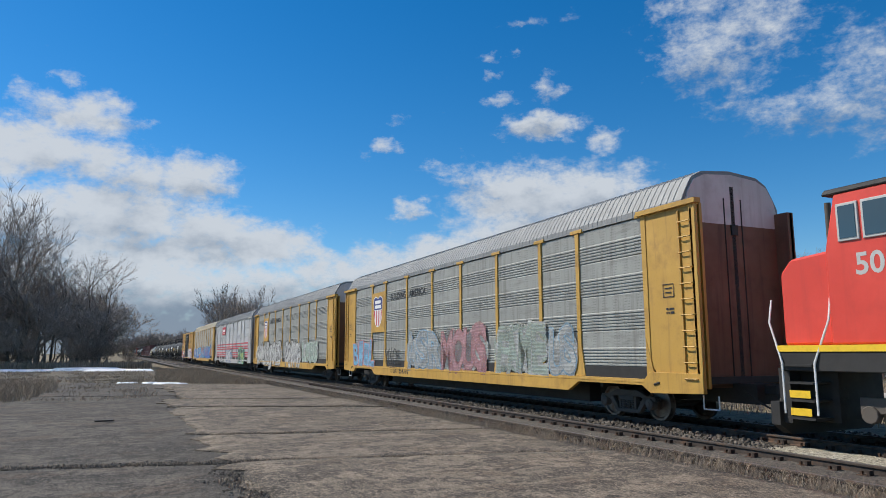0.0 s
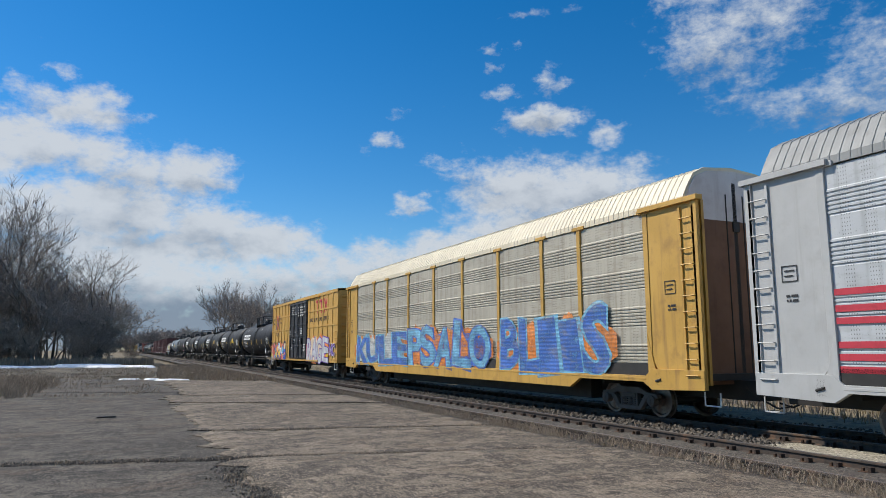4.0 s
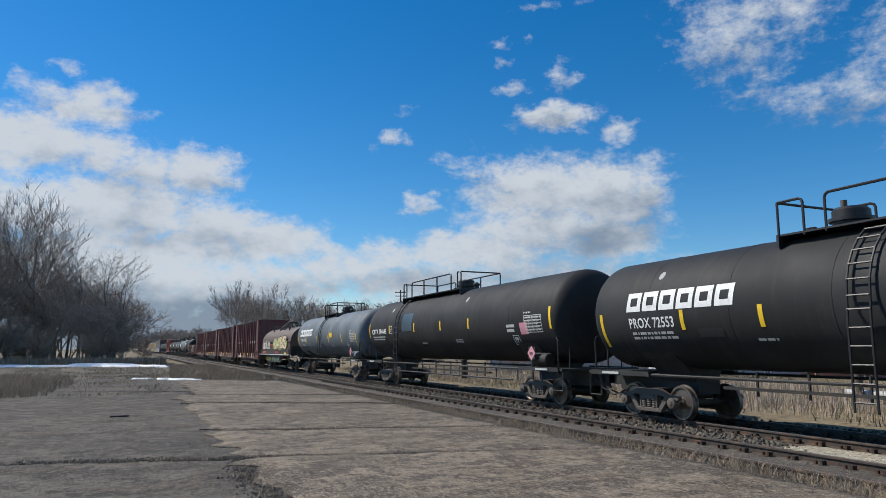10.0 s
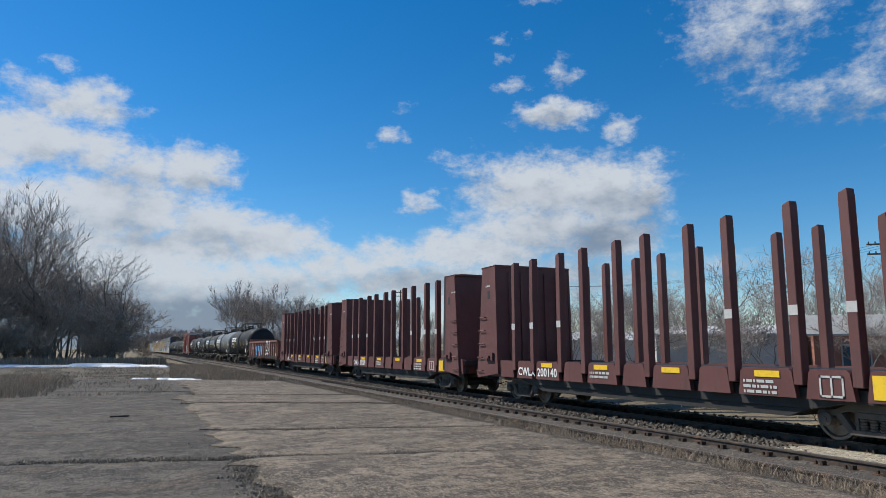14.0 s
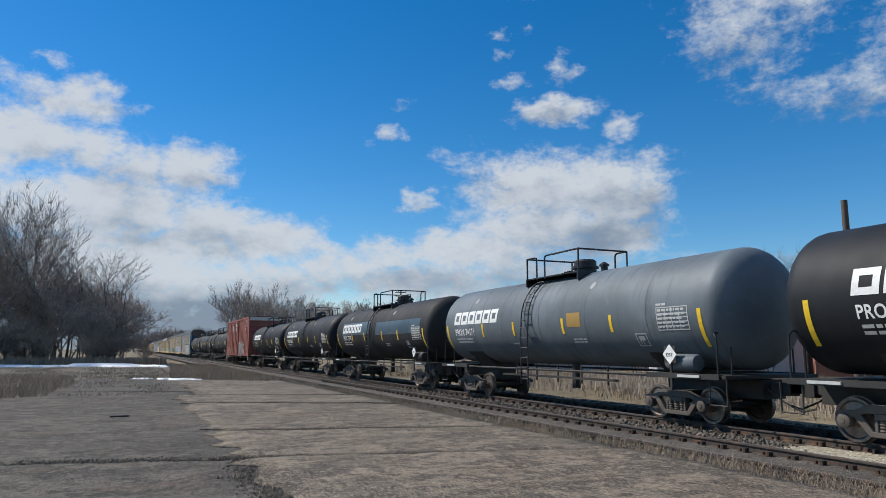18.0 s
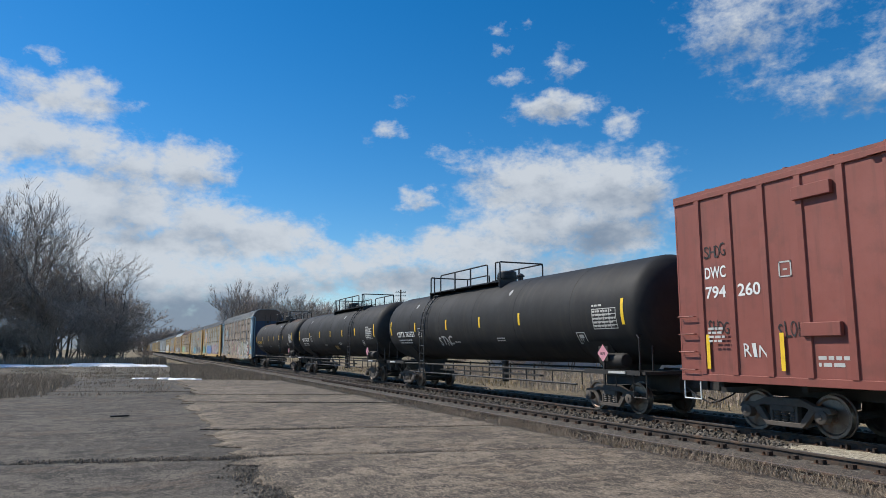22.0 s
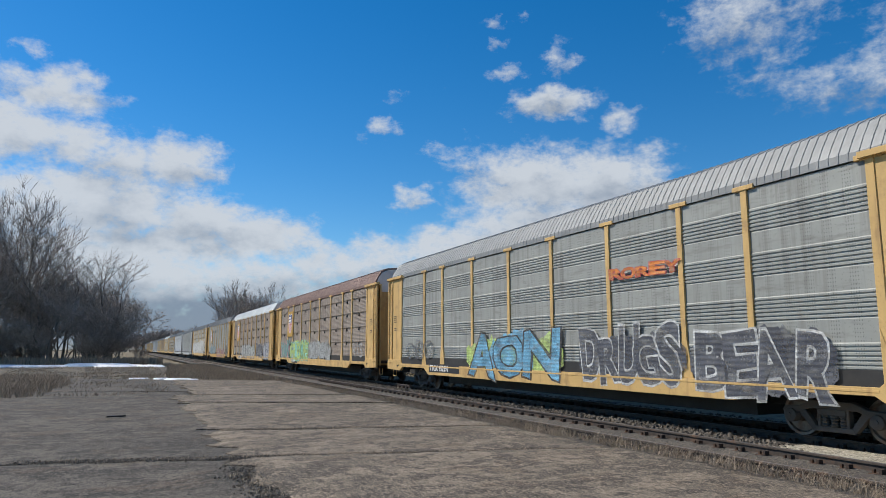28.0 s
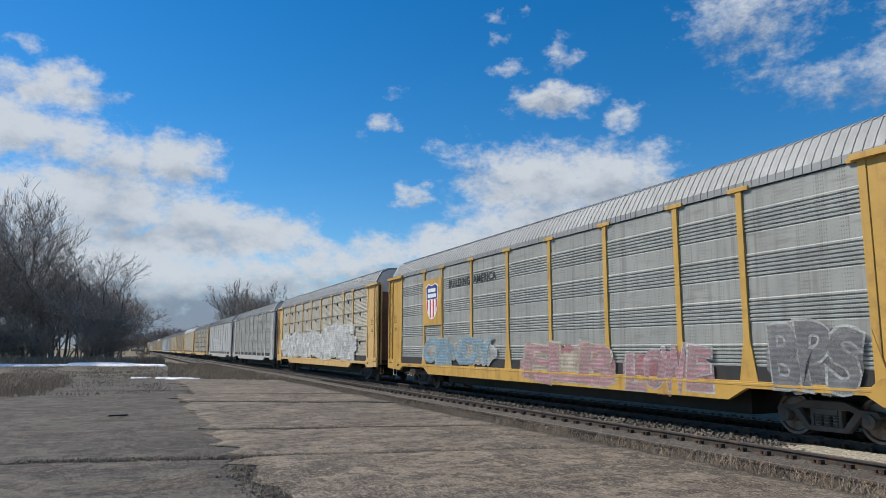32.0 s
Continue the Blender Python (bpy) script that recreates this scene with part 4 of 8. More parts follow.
for k, (x, y, size) in enumerate(((33, 40, 0.62), (36, 37, 0.7), (40, 35, 0.66), (44, 31, 0.6), (31, 46, 0.7), (28, 52, 0.66), (36, 44, 0.75), (49, 26, 0.6), (54, 23, 0.65), (60, 19, 0.62), (35, 33, 0.45), (41, 27, 0.42), (30, 41, 0.5))):
    plant(shrubs[k % 3], x, y, -0.1, size, rng.uniform(0, 360), "trees behind the yard")
# the distant wooded rise at the end of the line
for i in range(70):
    x = -20 + 1.8 * i + rng.uniform(-1, 1)
    plant(far_trees[i % 2], x, 540 + rng.uniform(-20, 60), 0, 1, rng.uniform(0, 360), "distant wood", rng.uniform(0.7, 1.05) * (19 if x > 25 else 13 + 6 * max(0, x) / 25))
# ---------------- running gear and common fittings ----------------
def wheel_mesh():
    bm = bmesh.new()
    lathe(bm, [(0.10, -0.075), (0.13, -0.07), (0.14, -0.03), (0.33, -0.02), (0.36, -0.055), (0.415, -0.055), (0.42, 0.06), (0.445, 0.065), (0.45, 0.085), (0.36, 0.09), (0.33, 0.03), (0.14, 0.03), (0.10, 0.05)], "x", 28)
    return finish("wheel", bm, TREAD, smooth=True)


def frame_mesh():
    """Cast side frame: an arched top, two pedestals and a sprung window."""
    bm = bmesh.new()
    top = [(-1.12, 0.50), (-1.05, 0.60), (-0.72, 0.62), (-0.42, 0.74), (0.42, 0.74), (0.72, 0.62), (1.05, 0.60), (1.12, 0.50), (1.02, 0.47), (0.74, 0.49), (0.50, 0.58), (-0.50, 0.58), (-0.74, 0.49), (-1.02, 0.47)]
    prism(bm, top, "x", -0.09, 0.06)
    prism(bm, [(-0.74, 0.50), (-0.60, 0.56), (-0.34, 0.22), (-0.46, 0.18)], "x", -0.08, 0.05)
    prism(bm, [(0.74, 0.50), (0.60, 0.56), (0.34, 0.22), (0.46, 0.18)], "x", -0.08, 0.05)
    prism(bm, [(-0.46, 0.16), (0.46, 0.16), (0.40, 0.26), (-0.40, 0.26)], "x", -0.09, 0.06)
    for s in (-1, 1):
        box(bm, -0.08, 0.06, s * 0.30 - 0.035, s * 0.30 + 0.035, 0.25, 0.60)
    return finish("side_frame", bm, DUSTY, bevel=0.012)


def springs_mesh():
    bm = bmesh.new()
    for y in (-0.19, 0.0, 0.19):
        lathe(bm, [(0.06 + 0.022 * (i % 2), 0.26 + 0.028 * i) for i in range(9)], "z", 10, (-0.02, y, 0))
    box(bm, -0.1, 0.04, -0.27, 0.27, 0.48, 0.58)
    return finish("spring_nest", bm, DUSTY)


def bearing_mesh():
    bm = bmesh.new()
    lathe(bm, [(0.10, -0.16), (0.135, -0.14), (0.135, 0.02), (0.09, 0.03)], "x", 14)
    lathe(bm, [(0.05, -0.175), (0.055, -0.15)], "x", 8)
    return finish("bearing", bm, DUSTY, smooth=True)


def bolster_mesh():
    bm = bmesh.new()
    box(bm, -1.05, 1.05, -0.18, 0.18, 0.44, 0.74)
    for s in (-0.9, 0.9):
        tube(bm, (-0.75, s, 0.42), (0.75, s, 0.42), 0.08, 8)
        box(bm, -0.85, 0.85, s * 0.42 - 0.05, s * 0.42 + 0.05, 0.25, 0.36)
    return finish("bogie", bm, IRON)


def coupler_mesh():
    bm = bmesh.new()
    box(bm, -0.11, 0.11, -0.35, 0.75, 0.78, 0.98)
    box(bm, -0.17, 0.15, -0.62, -0.3, 0.72, 1.02)
    box(bm, 0.02, 0.22, -0.72, -0.5, 0.75, 1.0)
    pipe(bm, [(-0.35, 0.4, 0.85), (-0.35, 0.0, 0.6), (-0.3, -0.4, 0.42), (-0.25, -0.7, 0.5)], 0.025, 6)
    return finish("coupler", bm, IRON, bevel=0.015)


def bogie(car, y):
    b = put("bogie", stored("bolster", bolster_mesh), car, (0, y, 0))
    for s in (-1, 1):
        f = put("side_frame", stored("frame", frame_mesh), b, (s * 1.0, 0, 0))
        f.rotation_euler[2] = 0 if s < 0 else math.pi
        for d in (-0.9, 0.9):
            w = put("wheel", stored("wheel", wheel_mesh), b, (s * 0.755, d, 0.42))
            w.rotation_euler[2] = 0 if s < 0 else math.pi
    put("spring_nest", stored("springs", springs_mesh), b, (-1.0, 0, 0))
    for d in (-0.9, 0.9):
        put("bearing", stored("bearing", bearing_mesh), b, (-1.0, d, 0.42))
    return b


def couplers(car, half):
    for s in (-1, 1):
        c = put("coupler", stored("coupler", coupler_mesh), car, (0, s * half, 0))
        c.rotation_euler[2] = 0 if s < 0 else math.pi


def ladder_mesh(key, wide, z0, z1, step, material, x=0.0, r=0.016):
    def build():
        bm = bmesh.new()
        for s in (-wide / 2, wide / 2):
            box(bm, x - 0.03, x + 0.005, s - 0.03, s + 0.03, z0, z1)
        n = int((z1 - z0) / step)
        for i in range(n):
            z = z0 + (i + 0.6) * step
            pipe(bm, [(x, -wide / 2, z), (x - 0.07, -wide / 2 + 0.03, z), (x - 0.07, wide / 2 - 0.03, z), (x, wide / 2, z)], r, 5)
        return finish("ladder", bm, material)
    return stored(key, build)


def wagon(name, label, category, front_tp, rear_tp):
    """An Empty on the rails at its wagon's middle at 0 s. Its own length runs along Y, its front to -Y."""
    w = tagged(new(name), label, category, "wagons of the freight train")
    y0, y1 = along(front_tp), along(rear_tp)
    w.location = (TRACK_FAR, (y0 + y1) / 2, 0)
    ROLLING.append(w)
    return w, (y1 - y0)


ROLLING = []


def graffiti(car, word, y, z, high, long, fill, edge, x, seed=0, drop=None, thin=False, cans=None):
    """Sprayed letters that bounce and overlap, from y forwards over a length: a fat edge, then the filling."""
    cans = cans or SPRAY
    r = random.Random(seed)
    n = max(1, len(word))
    outer, inner = [], []
    step = long / n
    for i, ch in enumerate(word):
        s = high * r.uniform(0.95, 1.2)
        a, dz, sh = r.uniform(-0.12, 0.12), r.uniform(-0.05, 0.05) * high, r.uniform(-0.15, 0.2)
        fat = ((inner, 0.0),) if thin else ((outer, 0.085), (inner, 0.042))
        for store, off in fat:
            pts, fs = text_mesh(ch, 1.35, "CENTER", off)
            xs = [p[0] for p in text_mesh(ch, 1.35, "CENTER", 0.066)[0]]
            w = max(0.3, max(xs) - min(xs))
            kx = step * 1.12 / w
            co = []
            for px, py in pts:
                px, py = px * kx + (py - 0.4) * sh * s * 0.6, py * s
                px += 0.10 * high * noise.noise((px / high * 1.7, py / high * 1.7, seed + i))
                py += 0.10 * high * noise.noise((px / high * 1.7 + 9, py / high * 1.7, seed + i))
                co.append((px * math.cos(a) - py * math.sin(a), px * math.sin(a) + py * math.cos(a)))
            store.append((co, fs, (i + 0.5) * step, dz + 0.04 * high))
    for j, c in enumerate(drop or ()):
        n = max(12, int(long / high * 22))
        lift, foot = r.uniform(0.0, 9.0), r.uniform(0.0, 9.0)
        u0, u1 = sorted((r.uniform(-0.03, 0.25), r.uniform(0.75, 1.03))) if j else (-0.04, 1.04)
        pts = []
        for k in range(n + 1):
            u = long * (u0 + (u1 - u0) * k / n)
            taper = min(1.0, 6.0 * min(k, n - k) / n + 0.35)
            bulge = noise.noise((u / high * 1.3, lift, seed)) + 0.5 * noise.noise((u / high * 4, lift, seed)) + 0.3 * noise.noise((u / high * 11, lift, seed))
            dip = noise.noise((u / high * 1.1, foot, seed)) + 0.4 * noise.noise((u / high * 4, foot, seed)) + 0.3 * noise.noise((u / high * 11, foot, seed))
            pts += [(u, high * (0.45 - (0.42 + 0.22 * dip) * taper)), (u, high * (0.52 + (0.45 + 0.30 * bulge) * taper))]
        cloud = pts, [(2 * k, 2 * k + 2, 2 * k + 3, 2 * k + 1) for k in range(n)], 0, 0
        marks("graffiti", [cloud], beside(x + 0.006 - 0.0015 * j, y, z), cans[c], car, "%s sprayed cloud behind letters" % c)
    for k, shape in enumerate(inner):
        own = marks("graffiti", [outer[k]], beside(x - 0.0004 * (k % 3), y, z), cans[edge], car, "sprayed letter with a %s edge" % edge) if outer else car
        marks("letter" if outer else "graffiti", [shape], beside(x - 0.003 - 0.0004 * (k % 3), y, z), cans[fill], own, "%s sprayed letter" % fill)


def wildstyle(car, y, z, high, long, colours, x, seed, count=60):
    """A tangle of sharp sprayed strokes: arrows and splinters in many colours, each with a dark edge."""
    r = random.Random(seed)
    for k in range(count):
        u, v = long * (k + r.uniform(-3, 3)) / count, high * r.uniform(0.08, 0.8)
        a = r.choice((0.9, 1.25, 2.0, 2.4, 0.3)) + r.uniform(-0.25, 0.25)
        n, w = high * r.uniform(0.25, 0.6), high * r.uniform(0.05, 0.14)
        c, s = math.cos(a), math.sin(a)
        spike = [(-n * 0.5, -w), (n * 0.25, -w * 0.8), (n * 0.25, -w * 1.7), (n * 0.6, 0), (n * 0.25, w * 1.4), (n * 0.2, w * 0.7), (-n * 0.45, w * 0.5)]
        turn = lambda pts, f: polygon([(u + (p * c - q * s) * f, min(high * 1.1, max(-0.05, v + (p * s + q * c) * f))) for p, q in pts])
        layer = k % 4
        can = r.choice(colours)
        own = marks("graffiti", [turn(spike, 1.22)], beside(x - 0.0024 * layer - 0.00001 * k, y, z), FLAT["black"], car, "sharp sprayed stroke with a black edge")
        marks("stroke", [turn(spike, 1.0)], beside(x - 0.0012 - 0.0024 * layer - 0.00001 * k, y, z), FLAT[can], own, "sharp %s sprayed stroke" % can)


def bars(car, y, z, wide, rows, size, place_x, material, seed=0, name="lettering", place=None):
    """Lines of small print that cannot be read, as dashes."""
    r = random.Random(seed)
    shapes = []
    for k in range(rows):
        u, stop = 0.0, wide * r.uniform(0.75, 1.0)
        while u < stop:
            w = size * r.choice((0.8, 1.6, 2.4, 3.2))
            shapes.append(rect(u, min(u + w, stop + size), -k * size * 1.8 - size, -k * size * 1.8))
            u += w + size * 0.6
    return marks(name, shapes, place or beside(place_x, y, z), material, car)


def writing(car, body, size, place, material, label="", spacing=1.0, name="lettering", wide=0.0):
    """A painted line of writing, squeezed or stretched to a width where one is given."""
    pts, fs = text_mesh(body, size, "LEFT", 0.006 * size / 0.3, spacing)
    if wide:
        k = wide / max(p[0] for p in pts)
        pts = [(u * k, v) for u, v in pts]
    return marks(name, [(pts, fs, 0, 0)], place, material, car, label)
# ---------------- covered car-carrier wagons ----------------
RACK = 26.75                            # length of the rack
POSTS = (1.75, 4.55, 6.5, 9.25, 12.05, 14.72, 17.52, 20.27, 22.2, 25.02)
EAVE, SILL_TOP, SILL_BOT = 5.12, 1.24, 0.66


def panel_mesh(width, seams, material):
    """A side sheet rolled into ribs, in three lifts with dark seams between them."""
    bm = bmesh.new()
    z, prof, k = SILL_TOP + 0.10, [], 0
    while z < EAVE - 0.06:
        if seams:
            prof += [(0.0, z), (0.0, z + 0.022), (-0.007, z + 0.03), (-0.007, z + 0.062)]
            z += 0.076
            if k % 10 == 9:
                prof += [(0.045, z), (0.045, z + 0.05)]
                z += 0.058
        else:
            prof += [(0.0, z), (0.0, z + 0.024), (-0.020, z + 0.034), (-0.020, z + 0.070)]
            z += 0.082
            if k % 6 == 5:
                prof += [(-0.006, z + 0.01), (-0.006, z + 0.43)]
                z += 0.445
        k += 1
    prof = [p for p in prof if p[1] < EAVE]
    va = [bm.verts.new((p[0], -width / 2, p[1])) for p in prof]
    vb = [bm.verts.new((p[0], width / 2, p[1])) for p in prof]
    for i in range(len(prof) - 1):
        bm.faces.new((va[i], vb[i], vb[i + 1], va[i + 1]))
    box(bm, 0.05, 0.07, -width / 2, width / 2, SILL_TOP, EAVE)
    return finish("side_panel", bm, material)


def gap_shade_mesh():
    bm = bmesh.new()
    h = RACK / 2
    # A solid black strip stands in for the shade in the gap above the sill.
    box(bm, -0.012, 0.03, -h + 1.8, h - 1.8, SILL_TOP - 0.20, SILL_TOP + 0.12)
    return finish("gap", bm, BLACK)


def clip_mesh():
    bm = bmesh.new()
    box(bm, -0.04, 0.02, -0.04, 0.04, -0.06, 0.04)
    box(bm, -0.05, 0.02, -0.02, 0.02, -0.11, 0.0)
    return finish("clip", bm, IRON)


def post_mesh(material, foot=True):
    bm = bmesh.new()
    o = [(-0.085, EAVE), (-0.085, 1.95), (-0.24 if foot else -0.085, SILL_TOP - 0.17), (0.24 if foot else 0.085, SILL_TOP - 0.17), (0.085, 1.95), (0.085, EAVE)]
    prism(bm, o, "x", -0.03, 0.06)
    box(bm, -0.05, 0.06, -0.28, 0.28, EAVE - 0.05, EAVE + 0.05)
    return finish("post", bm, material, bevel=0.008)


def rack_roof_mesh(material):
    """One rounded sheet along the rack, pressed into standing ribs."""
    bm = bmesh.new()
    half = [(1.60, EAVE - 0.02), (1.59, EAVE + 0.14), (1.45, 5.52), (1.24, 5.85), (0.9, 6.02), (0.0, 6.10)]
    o = half + [(-x, z) for x, z in half[-2::-1]]
    stations = [(-RACK / 2 + 0.42, 0.0)]
    n = 124
    for i in range(n):
        y = -RACK / 2 + 0.7 + (RACK - 1.4) * i / (n - 1)
        stations += [(y - 0.026, 0.0), (y - 0.016, 0.011), (y + 0.016, 0.011), (y + 0.026, 0.0)]
    stations.append((RACK / 2 - 0.42, 0.0))
    rings = [[bm.verts.new((x * (1 + 0.5 * lift), y, z + (lift if z > EAVE else 0))) for x, z in o] for y, lift in stations]
    for a, b in zip(rings, rings[1:]):
        for i in range(len(o) - 1):
            bm.faces.new((a[i], a[i + 1], b[i + 1], b[i]))
        bm.faces.new((a[-1], a[0], b[0], b[-1]))
    bm.faces.new(rings[0][::-1])
    bm.faces.new(rings[-1])
    return finish("roof", bm, material)


def sill_mesh(material):
    bm = bmesh.new()
    h = RACK / 2
    o = [(-h, SILL_TOP), (-h, 0.80), (-h + 1.7, 0.74), (-h + 2.0, 0.92), (-h + 4.6, 0.92), (-h + 5.1, SILL_BOT), (h - 5.1, SILL_BOT), (h - 4.6, 0.92), (h - 2.0, 0.92), (h - 1.7, 0.74), (h, 0.80), (h, SILL_TOP), (h - 1.7, SILL_TOP), (h - 1.9, SILL_TOP - 0.17), (-h + 1.9, SILL_TOP - 0.17), (-h + 1.7, SILL_TOP)]
    prism(bm, o, "x", -0.05, 0.06)
    box(bm, -0.058, -0.05, -h + 1.9, h - 1.9, SILL_TOP - 0.26, SILL_TOP - 0.21)
    return finish("sill", bm, material, bevel=0.006)


def deck_mesh():
    bm = bmesh.new()
    h = RACK / 2
    box(bm, -1.45, 1.45, -h + 0.2, h - 0.2, 1.0, 1.15)
    box(bm, -0.35, 0.35, -h - 0.3, h + 0.3, 0.55, 1.0)
    box(bm, -0.75, 0.75, -h + 5.3, h - 5.3, 0.30, 1.0)
    for i in range(13):
        y = -h + 2 + (2 * h - 4) * i / 12
        box(bm, -1.4, 1.4, y - 0.06, y + 0.06, 0.8, 1.02)
    box(bm, 1.5, 1.58, -h, h, 0.7, EAVE)
    return finish("underframe", bm, BLACK)


def end_mesh(material, z0, z1):
    """One leaf pair of the end doors between two heights, cut by the roof's outline."""
    full = [(1.50, 0.9), (1.50, 5.15), (1.40, 5.48), (1.20, 5.78), (0.85, 5.93), (0, 6.0)]
    o = [(x, min(z1, max(z0, z))) for x, z in full]
    o = o + [(-x, z) for x, z in o[::-1]]
    keep = []
    for p in o:
        if not keep or (abs(p[0] - keep[-1][0]) > 1e-4 or abs(p[1] - keep[-1][1]) > 1e-4):
            keep.append(p)
    if abs(keep[0][0] - keep[-1][0]) < 1e-4 and abs(keep[0][1] - keep[-1][1]) < 1e-4:
        keep.pop()
    bm = bmesh.new()
    prism(bm, keep, "y", -0.03, 0.03)
    return finish("end_door", bm, material)


def corner_mesh(material):
    """The yellow end bay: a plain plate with a header and a cut foot."""
    bm = bmesh.new()
    prism(bm, [(-0.85, EAVE), (-0.85, 1.5), (-0.62, 1.2), (0.75, 1.2), (0.75, EAVE)], "x", 0.0, 0.05)
    box(bm, -0.04, 0.05, 0.7, 0.88, 0.85, EAVE + 0.05)
    prism(bm, [(-0.95, 0.85), (-0.95, 2.1), (-0.72, 1.3), (-0.5, 0.9)], "x", -0.03, 0.05)
    box(bm, -0.1, 0.1, -1.05, 0.95, EAVE - 0.03, EAVE + 0.09)
    return finish("end_bay", bm, material, bevel=0.006)


def door_gear_mesh():
    bm = bmesh.new()
    box(bm, -0.06, 0.06, -0.06, -0.03, 0.95, 5.7)
    for x in (-0.28, 0.28):
        tube(bm, (x, -0.06, 1.1), (x, -0.06, 5.4), 0.02, 6)
    for z in (1.3, 2.6, 3.9, 4.7):
        box(bm, -0.5, 0.5, -0.05, -0.03, z, z + 0.06)
    box(bm, -0.1, 0.1, -0.1, -0.03, 4.5, 4.75)
    return finish("door_gear", bm, BLACK)


def shield(car, y, z):
    """A plain shield: blue chief over red and white pales, on a yellow plate."""
    w, h = 1.12, 1.45
    x = -SIDE - 0.055
    bm = bmesh.new()
    box(bm, -0.012, 0.012, -0.95, 0.95, -1.02, 0.95)
    plate = part("emblem_plate", bm, YELLOW, car, "yellow steel plate with a shield", at=(x + 0.02, y, z))
    pts = [(-w / 2, h * 0.06), (-w / 2 - 0.05, h * 0.42), (-w * 0.3, h * 0.5), (0, h * 0.44), (w * 0.3, h * 0.5), (w / 2 + 0.05, h * 0.42), (w / 2, h * 0.06)]
    low = [(w / 2 * math.cos(a), h * 0.06 - (h * 0.56) * math.sin(a) ** 0.8) for a in [i * math.pi / 10 for i in range(1, 10)]]
    grow_by = lambda q: [(a * 1.09, b * 1.06) for a, b in q]
    lay = lambda d: (lambda u, v: (x - d - (x + 0.02), -u, v))
    marks("shield_rim", [polygon(grow_by(pts + low))], lay(0.0), WHITE, plate)
    marks("shield_chief", [polygon(pts)], lay(0.003), NAVY, plate, "blue shield chief")
    st = []
    for k in range(7):
        if k % 2 == 0:
            a, b = -w / 2 + w * k / 7, -w / 2 + w * (k + 1) / 7
            cut = lambda u: h * 0.06 - (h * 0.56) * max(0.0, 1 - (2 * u / w) ** 2) ** 0.4
            st.append(polygon([(a + 0.01, h * 0.045), (b - 0.01, h * 0.045), (b - 0.01, cut(b * 0.97)), (a + 0.01, cut(a * 0.97))]))
    for stripe in st:
        marks("shield_pale", [stripe], lay(0.003), RED, plate, "red shield stripe")
    marks("lettering", [rect(-w * 0.36, w * 0.36, h * 0.27, h * 0.38), rect(-w * 0.40, w * 0.40, h * 0.11, h * 0.22)], lay(0.006), WHITE, plate)


